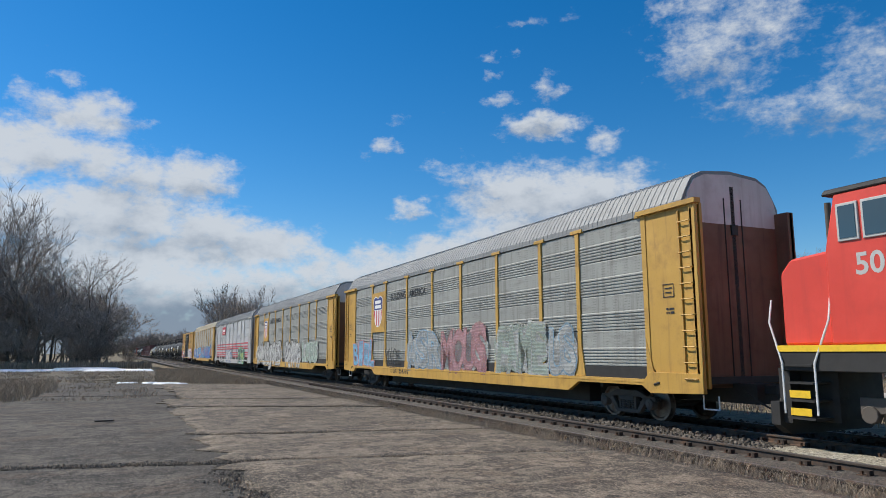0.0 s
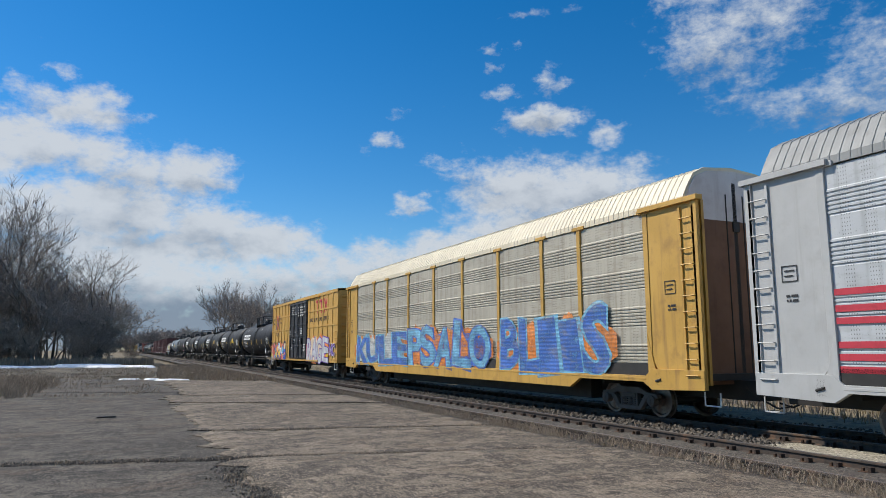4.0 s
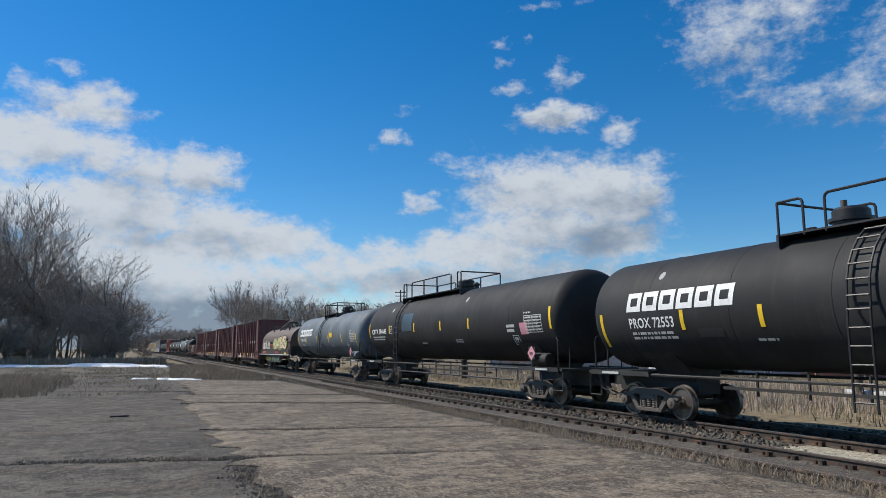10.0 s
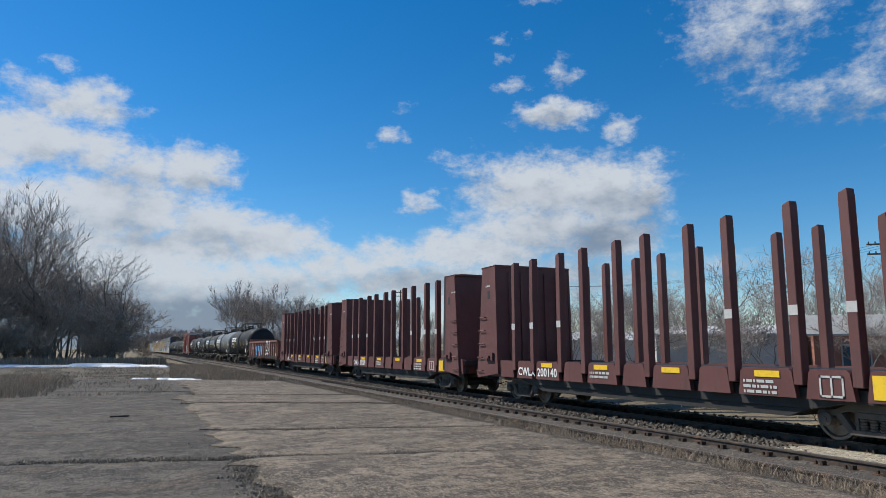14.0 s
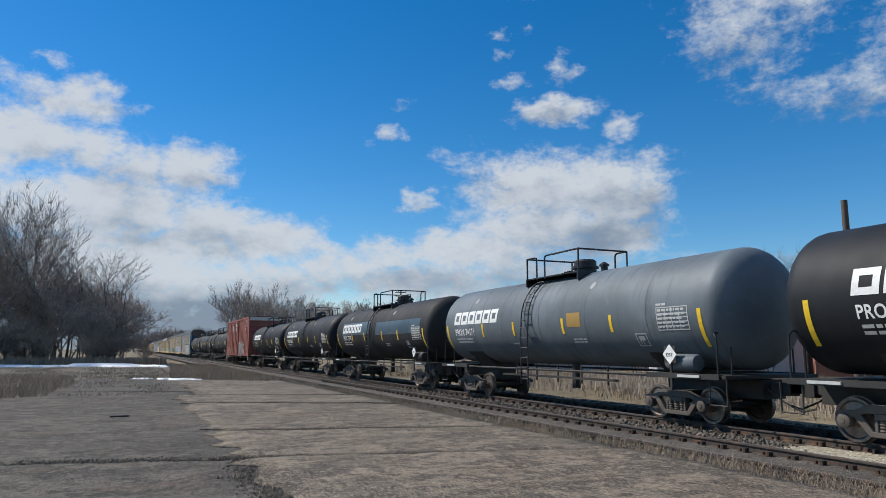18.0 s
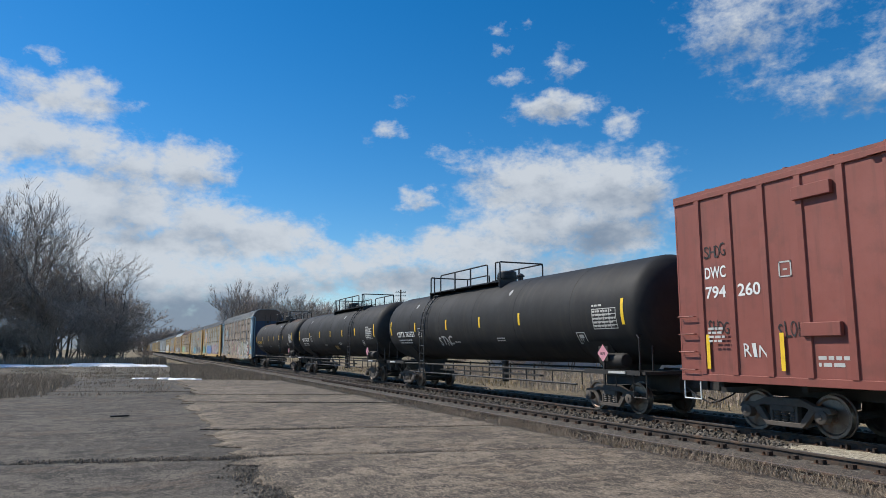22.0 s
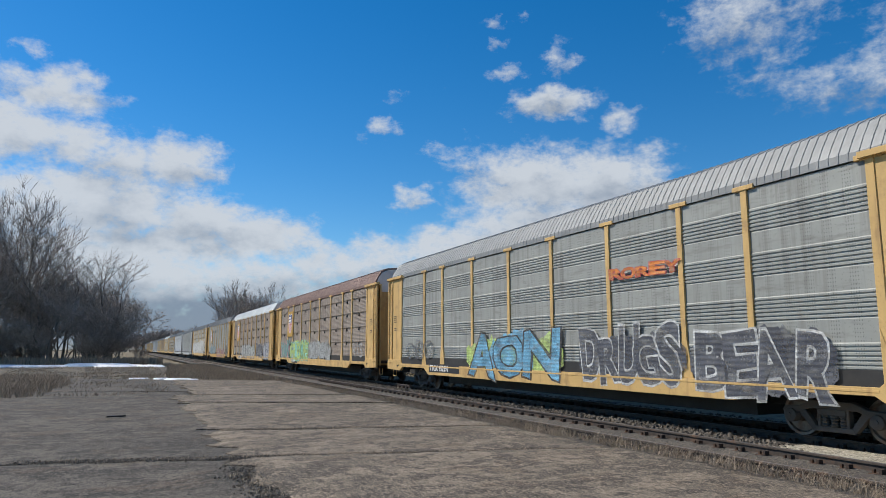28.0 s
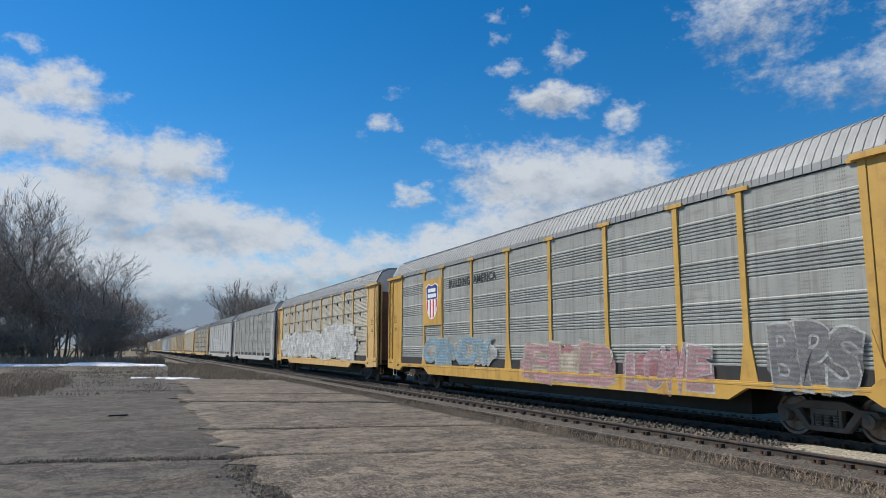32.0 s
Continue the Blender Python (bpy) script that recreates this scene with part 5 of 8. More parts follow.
def autorack(name, label, tp0, tp1, panel, frame_paint, roof, end_low, end_cap, seams=False, emblem=True, detail=True, post_paint=None, sill_paint=None):
    post_paint, sill_paint = post_paint or frame_paint, sill_paint or frame_paint
    car, length = wagon(name, label, "autorack", tp0, tp1)
    key = (panel.name, frame_paint.name, seams)
    put("roof", stored(("roof", roof.name), lambda: rack_roof_mesh(roof)), car)
    put("underframe", stored("rack_deck", deck_mesh), car)
    put("sill", stored(("sill", sill_paint.name), lambda: sill_mesh(sill_paint)), car, (-SIDE - 0.01, 0, 0))
    for a, b in zip(POSTS, POSTS[1:]):
        w = round(b - a, 2)
        put("side_panel", stored(("panel", w, key), lambda: panel_mesh(w, seams, panel)), car, (-SIDE + 0.02, -RACK / 2 + (a + b) / 2, 0))
        if seams and detail:
            for z in (2.10, 2.90, 3.70, 4.50):
                put("clip", stored("clip", clip_mesh), car, (-SIDE + 0.01, -RACK / 2 + (a + b) / 2, z))
    put("gap", stored("gap", gap_shade_mesh), car, (-SIDE, 0, 0))
    for i, p in enumerate(POSTS):
        inner = 0 < i < len(POSTS) - 1
        put("post", stored(("post", post_paint.name, inner), lambda: post_mesh(post_paint, inner)), car, (-SIDE, -RACK / 2 + p, 0))
    for s in (-1, 1):
        c = put("end_bay", stored(("corner", frame_paint.name, s), lambda: corner_mesh(frame_paint)), car, (-SIDE - 0.01, s * (RACK / 2 - 0.87), 0))
        if s < 0:
            c.scale = (1, -1, 1)
        put("end_door", stored(("end", end_low.name, 0), lambda: end_mesh(end_low, 0.9, 4.75)), car, (0, s * (RACK / 2 - 0.41), 0))
        put("end_cap", stored(("end", end_cap.name, 1), lambda: end_mesh(end_cap, 4.75, 6.02)), car, (0, s * (RACK / 2 - 0.41), 0))
        if detail:
            g = put("door_gear", stored("gear", door_gear_mesh), car, (0, s * (RACK / 2 - 0.44), 0))
            g.rotation_euler[2] = 0 if s < 0 else math.pi
            put("ladder", ladder_mesh(("rack_ladder", frame_paint.name), 0.42, 0.9, 5.0, 0.36, frame_paint), car, (-SIDE - 0.02, s * (RACK / 2 - 0.33), 0))
            for x0, x1, d in ((1.42, 1.62, 0.3), (-1.42, -1.34, 0.25)):
                bm = bmesh.new()
                box(bm, x0, x1, -d, d, 0.9, EAVE)
                part("corner_post", bm, frame_paint if x0 < 0 else end_low, car, at=(0, s * (RACK / 2 - 0.3), 0))
            y = s * (RACK / 2 - 0.95)
            marks("stencil", [rect(0, 0.36, 0, 0.02), rect(0, 0.36, 0.30, 0.32), rect(0, 0.02, 0, 0.32), rect(0.34, 0.36, 0, 0.32), rect(0.06, 0.3, 0.2, 0.23), rect(0.06, 0.26, 0.1, 0.13)], beside(-SIDE - 0.022, y + 0.2, 3.0), INK, car, "dark stencilled data square")
            bars(car, y + 0.12, 2.75, 0.25, 2, 0.05, -SIDE - 0.022, INK, 7)
            for z in (2.0, 3.1, 4.2):
                bm = bmesh.new()
                box(bm, -0.06, 0.0, -0.05, 0.05, -0.09, 0.09)
                part("hinge", bm, BLACK, car, at=(-SIDE + 0.05, s * (RACK / 2 - 0.06), z))
            bm = bmesh.new()
            box(bm, -0.03, 0.02, -0.10, 0.10, -0.16, 0.16)
            tube(bm, (-0.03, -0.08, 0), (-0.03, 0.10, -0.05), 0.03, 6)
            part("brake_lever", bm, BLACK, car, at=(-SIDE - 0.03, s * (RACK / 2 - 1.45), 1.0))
            bm = bmesh.new()
            pipe(bm, [(-1.3, s * 0.2, 0.75), (-1.3, s * 0.2, 0.45), (-1.3, -s * 0.25, 0.45), (-1.3, -s * 0.25, 0.75)], 0.018, 5)
            part("stirrup", bm, WHITE if frame_paint is YELLOW else frame_paint, car, at=(0, s * (RACK / 2 - 0.1), 0))
        bogie(car, s * (RACK / 2 - 3.25))
    couplers(car, RACK / 2 + 0.35)
    if emblem:
        shield(car, -RACK / 2 + 21.24, 3.75)
    return car


UP_LABEL = "tall grey ribbed car-carrier wagon with yellow posts and sill"
# ---------------- tank wagons ----------------
def tank_mesh(key, length, radius, zc, material):
    def build():
        h = length / 2
        head = [(radius * math.sin(a) ** 0.78, -h + 0.62 * (1 - math.cos(a))) for a in [i * math.pi / 20 for i in range(1, 11)]]
        prof = [(0.02, -h)] + head
        for w in (-0.33, -0.16, 0.0, 0.16, 0.33):
            y = length * w
            prof += [(radius, y - 0.02), (radius + 0.006, y - 0.012), (radius + 0.006, y + 0.012), (radius, y + 0.02)]
        prof += [(r, -d) for r, d in head[::-1]] + [(0.02, h)]
        bm = bmesh.new()
        lathe(bm, prof, "y", 56, (0, 0, zc))
        return finish("tank_shell", bm, material, smooth=True)
    return stored(("tank", key, material.name), build)


def platform(car, zc, radius, y0, y1, dome_y, style):
    """The top walkway with its rails, the manway dome and small valves."""
    top = zc + radius
    bm = bmesh.new()
    box(bm, -0.95, 0.95, y0, y1, top - 0.06, top - 0.02)
    for y in (y0, y1):
        box(bm, -0.98, 0.98, y - 0.03, y + 0.03, top - 0.3, top - 0.02)
    part("walkway", bm, RAIL_BLACK, car, "black grating walkway")
    for s in (-0.93, 0.93):
        hi, low = top + 0.67, top - 0.1
        if style == "hoop" and s < 0:
            loops = ((y1, y1 - 0.62, 0), (y1 - 1.12, y0, 1))
        elif style == "hoop":
            loops = ((y0, y0 + 0.6, 0), (y1 - 0.9, y1, 1))
        else:
            loops = ((y1, y1 - 0.4, 0), (y1 - 1.1, y0 + 1.0, 2), (y0 + 0.35, y0, 0)) if s < 0 else ((y1, y1 - 2.2, 0), (y1 - 3.0, y0, 2))
        for a, b, kind in loops:
            bm = bmesh.new()
            g = 0.10 if a > b else -0.10
            if kind == 1:
                pts = [(s, a, low), (s, a, hi - 0.1), (s, a - g * 0.3, hi - 0.03), (s, a - g, hi), (s, b, hi), (s, b, low)]
            elif kind == 2:
                pts = [(s, a, low), (s, a, hi - 0.1), (s, a - g * 0.3, hi - 0.03), (s, a - g, hi), (s, b + g, hi), (s, b + g * 0.3, hi - 0.03), (s, b, hi - 0.1), (s, b, low)]
            else:
                pts = [(s, a, low), (s, a, hi), (s, b + g, hi), (s, b + g * 0.3, hi - 0.03), (s, b, hi - 0.1), (s, b, low)]
            pipe(bm, pts, 0.030)
            rail = part("hand_rail", bm, RAIL_BLACK, car, "black tubular hand rail")
            n = int(abs(a - b) / 1.35) if kind == 2 else 0
            for i in range(1, n):
                bm = bmesh.new()
                y = a + (b - a) * i / n
                box(bm, s - 0.02, s + 0.02, y - 0.035, y + 0.035, top - 0.12, hi)
                part("rail_post", bm, RAIL_BLACK, rail)
    bm = bmesh.new()
    rise = 0.67
    for y in (y0, y1):
        tube(bm, (-0.93, y, top + rise), (0.93, y, top + rise), 0.028)
        part("cross_rail", bm, RAIL_BLACK, car)
        bm = bmesh.new()
    lathe(bm, [(0.36, top - 0.2), (0.36, top + 0.16), (0.43, top + 0.17), (0.43, top + 0.24), (0.36, top + 0.25), (0.36, top + 0.40), (0.30, top + 0.46), (0.05, top + 0.47)], "z", 20, (0, dome_y, 0))
    part("manway", bm, RAIL_BLACK, car, "black manway dome", smooth=True)
    bm = bmesh.new()
    lathe(bm, [(0.11, top - 0.1), (0.11, top + 0.14), (0.16, top + 0.15), (0.16, top + 0.2), (0.05, top + 0.28)], "z", 10, (0, dome_y - 1.0, 0))
    part("valve", bm, RAIL_BLACK, car)
    bm = bmesh.new()
    tube(bm, (-0.2, dome_y + 0.9, top + 0.12), (0.2, dome_y + 0.9, top + 0.12), 0.05)
    box(bm, -0.06, 0.06, dome_y + 0.85, dome_y + 0.95, top - 0.05, top + 0.2)
    part("valve", bm, RAIL_BLACK, car)


def side_ladder(car, zc, radius, y):
    bm = bmesh.new()
    for d in (-0.22, 0.22):
        pts = []
        for i in range(9):
            a = radians(88 - i * 11)
            pts.append((-(radius + 0.09) * math.cos(a), y + d, zc + (radius + 0.09) * math.sin(a)))
        pts += [(-radius - 0.12, y + d, zc - 0.5), (-radius - 0.12, y + d, 0.62)]
        pipe(bm, pts, 0.025)
    for i in range(3, 9):
        a = radians(88 - i * 11)
        p = (-(radius + 0.1) * math.cos(a), zc + (radius + 0.1) * math.sin(a))
        tube(bm, (p[0], y - 0.22, p[1]), (p[0], y + 0.22, p[1]), 0.018, 5)
    z = zc - 0.25
    while z > 0.6:
        tube(bm, (-radius - 0.12, y - 0.22, z), (-radius - 0.12, y + 0.22, z), 0.018, 5)
        z -= 0.33
    part("ladder", bm, RAIL_BLACK, car, "black ladder bent over the shell")


def frame_ends_mesh(half):
    bm = bmesh.new()
    for s in (-1, 1):
        a, b = sorted((s * (half - 3.4), s * (half - 0.35)))
        box(bm, -0.35, 0.35, a, b, 0.62, 1.05)
        a, b = sorted((s * (half - 3.3), s * (half - 2.1)))
        prism(bm, [(-1.25, 1.95), (-0.5, 1.15), (-0.4, 0.95), (0.4, 0.95), (0.5, 1.15), (1.25, 1.95), (0.9, 1.5), (-0.9, 1.5)], "y", a, b)
        a, b = sorted((s * (half - 1.55), s * (half - 0.35)))
        box(bm, -1.45, 1.45, a, b, 1.08, 1.16)
        a, b = sorted((s * (half - 2.9), s * (half - 0.5)))
        box(bm, -1.5, -1.38, a, b, 1.06, 1.18)
        box(bm, 1.38, 1.5, a, b, 1.06, 1.18)
    for s in (-1.42, 1.42):
        tube(bm, (s, -half + 0.6, 1.1), (s, half - 0.6, 1.1), 0.035, 6)
    return finish("stub_sill", bm, BLACK)


def end_rails(car, half):
    for s in (-1, 1):
        y = s * (half - 0.6)
        for x in (-1.4, 1.4):
            bm = bmesh.new()
            pipe(bm, [(x, y, 1.12), (x, y, 2.0), (x, y - s * 0.08, 2.1), (x * 0.72, y - s * 0.1, 2.1), (x * 0.7, y, 2.0), (x * 0.7, y, 1.12)], 0.024)
            part("end_rail", bm, RAIL_BLACK, car, "bent black hand hold")
        bm = bmesh.new()
        pipe(bm, [(-1.42, y - 0.25, 1.1), (-1.42, y - 0.25, 0.5), (-1.42, y + 0.25, 0.5), (-1.42, y + 0.25, 1.1)], 0.018, 5)
        part("step", bm, IRON, car)
    bm = bmesh.new()
    lathe(bm, [(0.05, -0.5), (0.18, -0.47), (0.21, -0.4), (0.21, 0.4), (0.18, 0.47), (0.05, 0.5)], "y", 16, (-1.2, -half + 1.85, 1.42))
    part("air_reservoir", bm, TANK_GREY if car.get("pale") else IRON, car, "round air reservoir", smooth=True)
    bm = bmesh.new()
    for i in range(5):
        y = -half * 0.35 + i * half * 0.16
        tube(bm, (-0.9, y, 1.25), (-0.9, y, 0.72), 0.03, 5)
    box(bm, -1.0, -0.85, -half * 0.4, half * 0.4, 0.84, 0.9)
    tube(bm, (-0.6, -half * 0.1, 1.3), (-0.6, -half * 0.1, 0.55), 0.13, 8)
    part("brake_rigging", bm, IRON, car)


# the owner's wide sign as six plain hollow blocks: (u0, u1, v0, v1) of a block's four sides
BLOCK = ((0, 0.14, 0, 0.5), (0, 0.54, 0.36, 0.5), (0, 0.54, 0, 0.14), (0.4, 0.54, 0, 0.5))


def logo_blocks(scale):
    """Each block of the sign, as a list of shapes with a slight forward lean."""
    out = []
    for k in range(6):
        shapes = []
        for a, b, c, d in BLOCK:
            pts, fs, _, _ = tall((0.62 * k + a) * scale, (0.62 * k + b) * scale, c * scale, d * scale, 4)
            shapes.append(([(u + 0.10 * v, v) for u, v in pts], fs, 0, 0))
        out.append(shapes)
    return out


STRIPS = (7.05, 3.95, 1.65, -1.35, -3.7, -7.0)
STRIPS_BIG = (9.08, 5.75, 2.5, -0.4, -3.0, -9.05)


def tank_car(name, label, tp0, tp1, material, mark, logo=True, style="hoop", big=False, ladder_at=0.0, dome=0.0, plat=(-1.55, 1.5), square=False, placard="white", bands=False, sign_y=6.1, text_phi=-19, strips=None, stickers=(), seed=0):
    car, pitch = wagon(name, label, "tank wagon", tp0, tp1)
    if material is TANK_GREY:
        car["pale"] = 1
    half = pitch / 2 - 0.35
    length = pitch - 1.15
    radius, zc = (1.50, 2.80) if big else (1.46, 2.70)
    put("tank_shell", tank_mesh(round(length, 1), length, radius, zc, material), car)
    put("stub_sill", stored(("stub", round(half, 1)), lambda: frame_ends_mesh(half)), car)
    p0, p1 = plat
    platform(car, zc, radius, p0, p1, dome, style)
    side_ladder(car, zc, radius, ladder_at)
    end_rails(car, half)
    for s in (-1, 1):
        bogie(car, s * (half - 2.35))
    couplers(car, half + 0.2)
    h = length / 2
    lay = lambda y, phi: on_shell(radius, zc, y, phi)
    for k, f in enumerate(strips or (STRIPS_BIG if big else STRIPS)):
        edge = abs(f) > 6.5
        low, high = ((-0.42, 0.28) if edge else (-0.27, 0.13)) if big else ((-0.97, -0.02) if edge else (-0.51, -0.03))
        marks("reflector", [tall(0, 0.12, low, high)], lay(f + 0.06, 0), REFLECT, car, "yellow reflective strip")
    if logo:
        for shapes in logo_blocks(0.985):
            marks("sign_block", shapes, lay(sign_y, 0), WHITE, car, "white block of the owner's sign")
        writing(car, mark, 0.36, lay(sign_y - 0.05, -16.5), WHITE, "white reporting mark", 1.05, wide=1.66)
        bars(car, 0, 0, 1.6, 2, 0.07, 0, OFFWHITE, seed, place=lay(sign_y - 0.1, -21))
    else:
        writing(car, mark, 0.34, lay(sign_y, text_phi), REFLECT if material is TANK_RUSTY else WHITE, "reporting mark", 1.05, wide=2.22)
        bars(car, 0, 0, 1.9, 2, 0.07, 0, OFFWHITE, seed, place=lay(sign_y - 0.1, text_phi - 5))
        marks("stencil", [tall(0, 0.36, 0, 0.03, 1), tall(0, 0.36, 0.36, 0.39, 1), tall(0, 0.03, 0, 0.39), tall(0.33, 0.36, 0, 0.39), tall(0.12, 0.25, 0.1, 0.13, 1), tall(0.12, 0.15, 0.1, 0.22), tall(0.12, 0.25, 0.19, 0.22, 1)], lay(sign_y - 2.75, text_phi - 1), OFFWHITE, car, "white ruled stencil square")
    for y, phi, wide, high, paint_of, words in stickers:
        marks("sticker", [tall(0, wide, 0, high)], lay(y, phi), paint_of, car, words)
    # data panel, stencils and hazard placards towards the front
    y = -h + 2.25
    if square:
        marks("data_panel", [tall(0, 1.08, 0, 0.58)], on_shell(radius - 0.002, zc, y, -20), PANEL_GREY, car, "pale grey panel of small print")
    frame_lines = [tall(0, 1.08, k, k + 0.022, 1) for k in (0.0, 0.10, 0.20, 0.30, 0.40, 0.556)] + [tall(k, k + 0.022, 0, 0.57) for k in (0.0, 0.3, 0.52, 0.78, 1.06)]
    marks("panel_rules", frame_lines, lay(y, -20), OFFWHITE, car, "white ruled panel of small print")
    for k in range(5):
        bars(car, 0, 0, 1.0, 1, 0.055, 0, OFFWHITE, seed + k, place=lay(y - 0.04, -20 + (0.53 - k * 0.102) / radius * 57.3))
    bars(car, 0, 0, 0.4, 1, 0.055, 0, OFFWHITE, seed + 9, place=lay(y, 6.5))
    y = -h + 3.2
    marks("stencil", [tall(0, 0.42, 0, 0.03, 1), tall(0, 0.42, 0.35, 0.38, 1), tall(0, 0.03, 0, 0.38), tall(0.39, 0.42, 0, 0.38), tall(0.1, 0.13, 0.08, 0.3), tall(0.1, 0.32, 0.18, 0.3, 2), tall(0.2, 0.23, 0.05, 0.3)], lay(y, -37), OFFWHITE, car, "white stencilled square")
    bars(car, 0, 0, 0.7, 2, 0.05, 0, OFFWHITE, seed + 3, place=lay(-1.75, -26))
    bars(car, 0, 0, 0.6, 1, 0.06, 0, OFFWHITE, seed + 5, place=lay(1.9, -30))
    pl = put("placard_holder", stored("holder", lambda: holder_mesh()), car, (-1.48, -half + 2.0, 1.62))
    dia = 0.24
    marks("placard", [polygon([(0, -dia), (dia, 0), (0, dia), (-dia, 0)])], lambda u, v: (-0.03, -u, v), WHITE if placard == "white" else PINK, pl, "%s diamond hazard placard" % placard)
    if placard == "white":
        writing(pl, "3257", 0.12, lambda u, v: (-0.034, 0.135 - u, v - 0.05), INK)
    else:
        writing(pl, "1075", 0.11, lambda u, v: (-0.034, 0.12 - u, v - 0.05), INK)
    for k in (-1, 1):
        bm = bmesh.new()
        box(bm, -1.535, -1.5, k * (half - 1.4) - 0.35, k * (half - 1.4) + 0.35, 1.09, 1.15)
        part("sill_label", bm, OFFWHITE, car)
    if big:
        bm = bmesh.new()
        n = int(half / 0.75)
        for k in range(1, n):
            yy = -half + 2 * half * k / n
            tube(bm, (-1.42, yy, 1.1), (-1.42, yy, 0.72), 0.02, 5)
        tube(bm, (-1.42, -half + 3.4, 0.72), (-1.42, half - 3.4, 0.72), 0.03, 6)
        part("side_railing", bm, RAIL_BLACK, car, "low black railing under the tank")
    for yy in (-2.6, h * 0.62):
        marks("lifting_pad", [polygon([(0.10 * math.cos(b * 0.5236), 0.13 * math.sin(b * 0.5236)) for b in range(12)])], lay(yy, 37), PANEL_GREY, car, "small bare round pad on the shell")
    if square:
        marks("yellow_panel", [tall(0, 0.76, 0, 0.50)], lay(-2.27, -8.5), REFLECT, car, "plain yellow square")
    if bands:
        marks("fresh_paint", [tall(0, h * 0.80, -0.05, 0.62, 8)], on_shell(radius - 0.004, zc, -0.35, -6), GLOSS_BLUE, car, "newer glossy blue-black paint band")
        marks("fresh_paint", [tall(0, 5.2, 0.02, 0.75, 8)], on_shell(radius - 0.004, zc, 6.0, -6), GLOSS_BLUE, car, "newer glossy blue-black paint band")
    return car


def holder_mesh():
    bm = bmesh.new()
    box(bm, -0.02, 0.0, -0.2, 0.2, -0.2, 0.2)
    box(bm, -0.015, 0.03, -0.03, 0.03, -0.85, -0.1)
    return finish("placard_holder", bm, IRON)
# ---------------- box wagons ----------------
def boxcar(name, label, tp0, tp1, wall, roof, door, z0, z1, style):
    car, pitch = wagon(name, label, "boxcar", tp0, tp1)
    length = pitch - 1.5
    h = length / 2
    x = -SIDE
    bm = bmesh.new()
    box(bm, x + 0.005, SIDE - 0.06, -h + 0.04, h - 0.04, z0 + 0.1, z1 - 0.1)
    part("body", bm, wall, car)
    bm = bmesh.new()
    prism(bm, [(-SIDE - 0.03, z1 - 0.1), (-SIDE - 0.03, z1), (0, z1 + 0.12), (SIDE + 0.03, z1), (SIDE + 0.03, z1 - 0.1)], "y", -h, h)
    for i in range(1, 18):
        y = -h + length * i / 18
        prism(bm, [(-SIDE, z1 + 0.0), (-SIDE, z1 + 0.03), (0, z1 + 0.155), (SIDE, z1 + 0.03), (SIDE, z1), (0, z1 + 0.1)], "y", y - 0.04, y + 0.04)
    part("roof", bm, roof, car)
    bm = bmesh.new()
    box(bm, x - 0.02, x + 0.08, -h, h, z0, z0 + 0.16)
    box(bm, x - 0.035, x + 0.08, -h, h, z1 - 0.2, z1 - 0.08)
    part("sill", bm, wall, car, bevel=0.008)
    bm = bmesh.new()
    box(bm, -0.4, 0.4, -h, h, z0 - 0.3, z0 + 0.12)
    for i in range(9):
        y = -h + 1 + (length - 2) * i / 8
        box(bm, -1.4, 1.4, y - 0.06, y + 0.06, z0 - 0.12, z0 + 0.1)
    part("underframe", bm, BLACK, car)
    # end wall with pressed ribs
    for s in (-1, 1):
        bm = bmesh.new()
        a, b = sorted((s * (h - 0.04), s * h))
        box(bm, -SIDE, SIDE, a, b, z0, z1)
        end = part("end_wall", bm, wall, car)
        for k in range(7):
            bm = bmesh.new()
            z = z0 + 0.45 + k * (z1 - z0 - 0.9) / 6
            a, b = sorted((s * h, s * (h + 0.06)))
            prism(bm, [(a if s > 0 else b, z - 0.14), (a if s > 0 else b, z + 0.14), (b if s > 0 else a, z + 0.05), (b if s > 0 else a, z - 0.05)], "x", -1.35, 1.35)
            part("end_rib", bm, wall, end)
        for k in range(5 if s < 0 else 4):
            bm = bmesh.new()
            z = z0 + 0.25 + 0.4 * k
            yy = s * (h - 0.3)
            pipe(bm, [(x - 0.03, yy - 0.24, z), (x - 0.1, yy - 0.24, z), (x - 0.1, yy + 0.24, z), (x - 0.03, yy + 0.24, z)], 0.016, 5)
            part("grab_iron", bm, wall, car)
        bm = bmesh.new()
        yy = s * (h - 0.3)
        pipe(bm, [(x + 0.02, yy - 0.25, z0), (x + 0.02, yy - 0.25, z0 - 0.4), (x + 0.02, yy + 0.25, z0 - 0.4), (x + 0.02, yy + 0.25, z0)], 0.018, 5)
        part("stirrup", bm, WHITE, car)
        bogie(car, s * (h - 2.3))
    couplers(car, h + 0.4)
    d0, d1 = (-2.35, 2.75) if style == "yellow" else (-1.6, 3.3)
    ribs = [] if style == "yellow" else [q for q in (h - 0.73 - 0.9 * k for k in range(12)) if q > d1 + 0.2]
    step = 1.12 if style == "yellow" else 0.93
    y = -h + step
    while y < (h - 0.3 if style == "yellow" else d0):
        if not d0 - 0.2 < y < d1 + 0.2:
            ribs.append(y)
        y += step
    for y in ribs:
        bm = bmesh.new()
        prism(bm, [(-0.055, y - 0.07), (-0.0, y - 0.1), (0.05, y - 0.1), (0.05, y + 0.1), (0.0, y + 0.1), (-0.055, y + 0.07)], "z", z0 + 0.16, z1 - 0.2)
        part("rib", bm, wall, car, at=(x + 0.02, 0, 0))
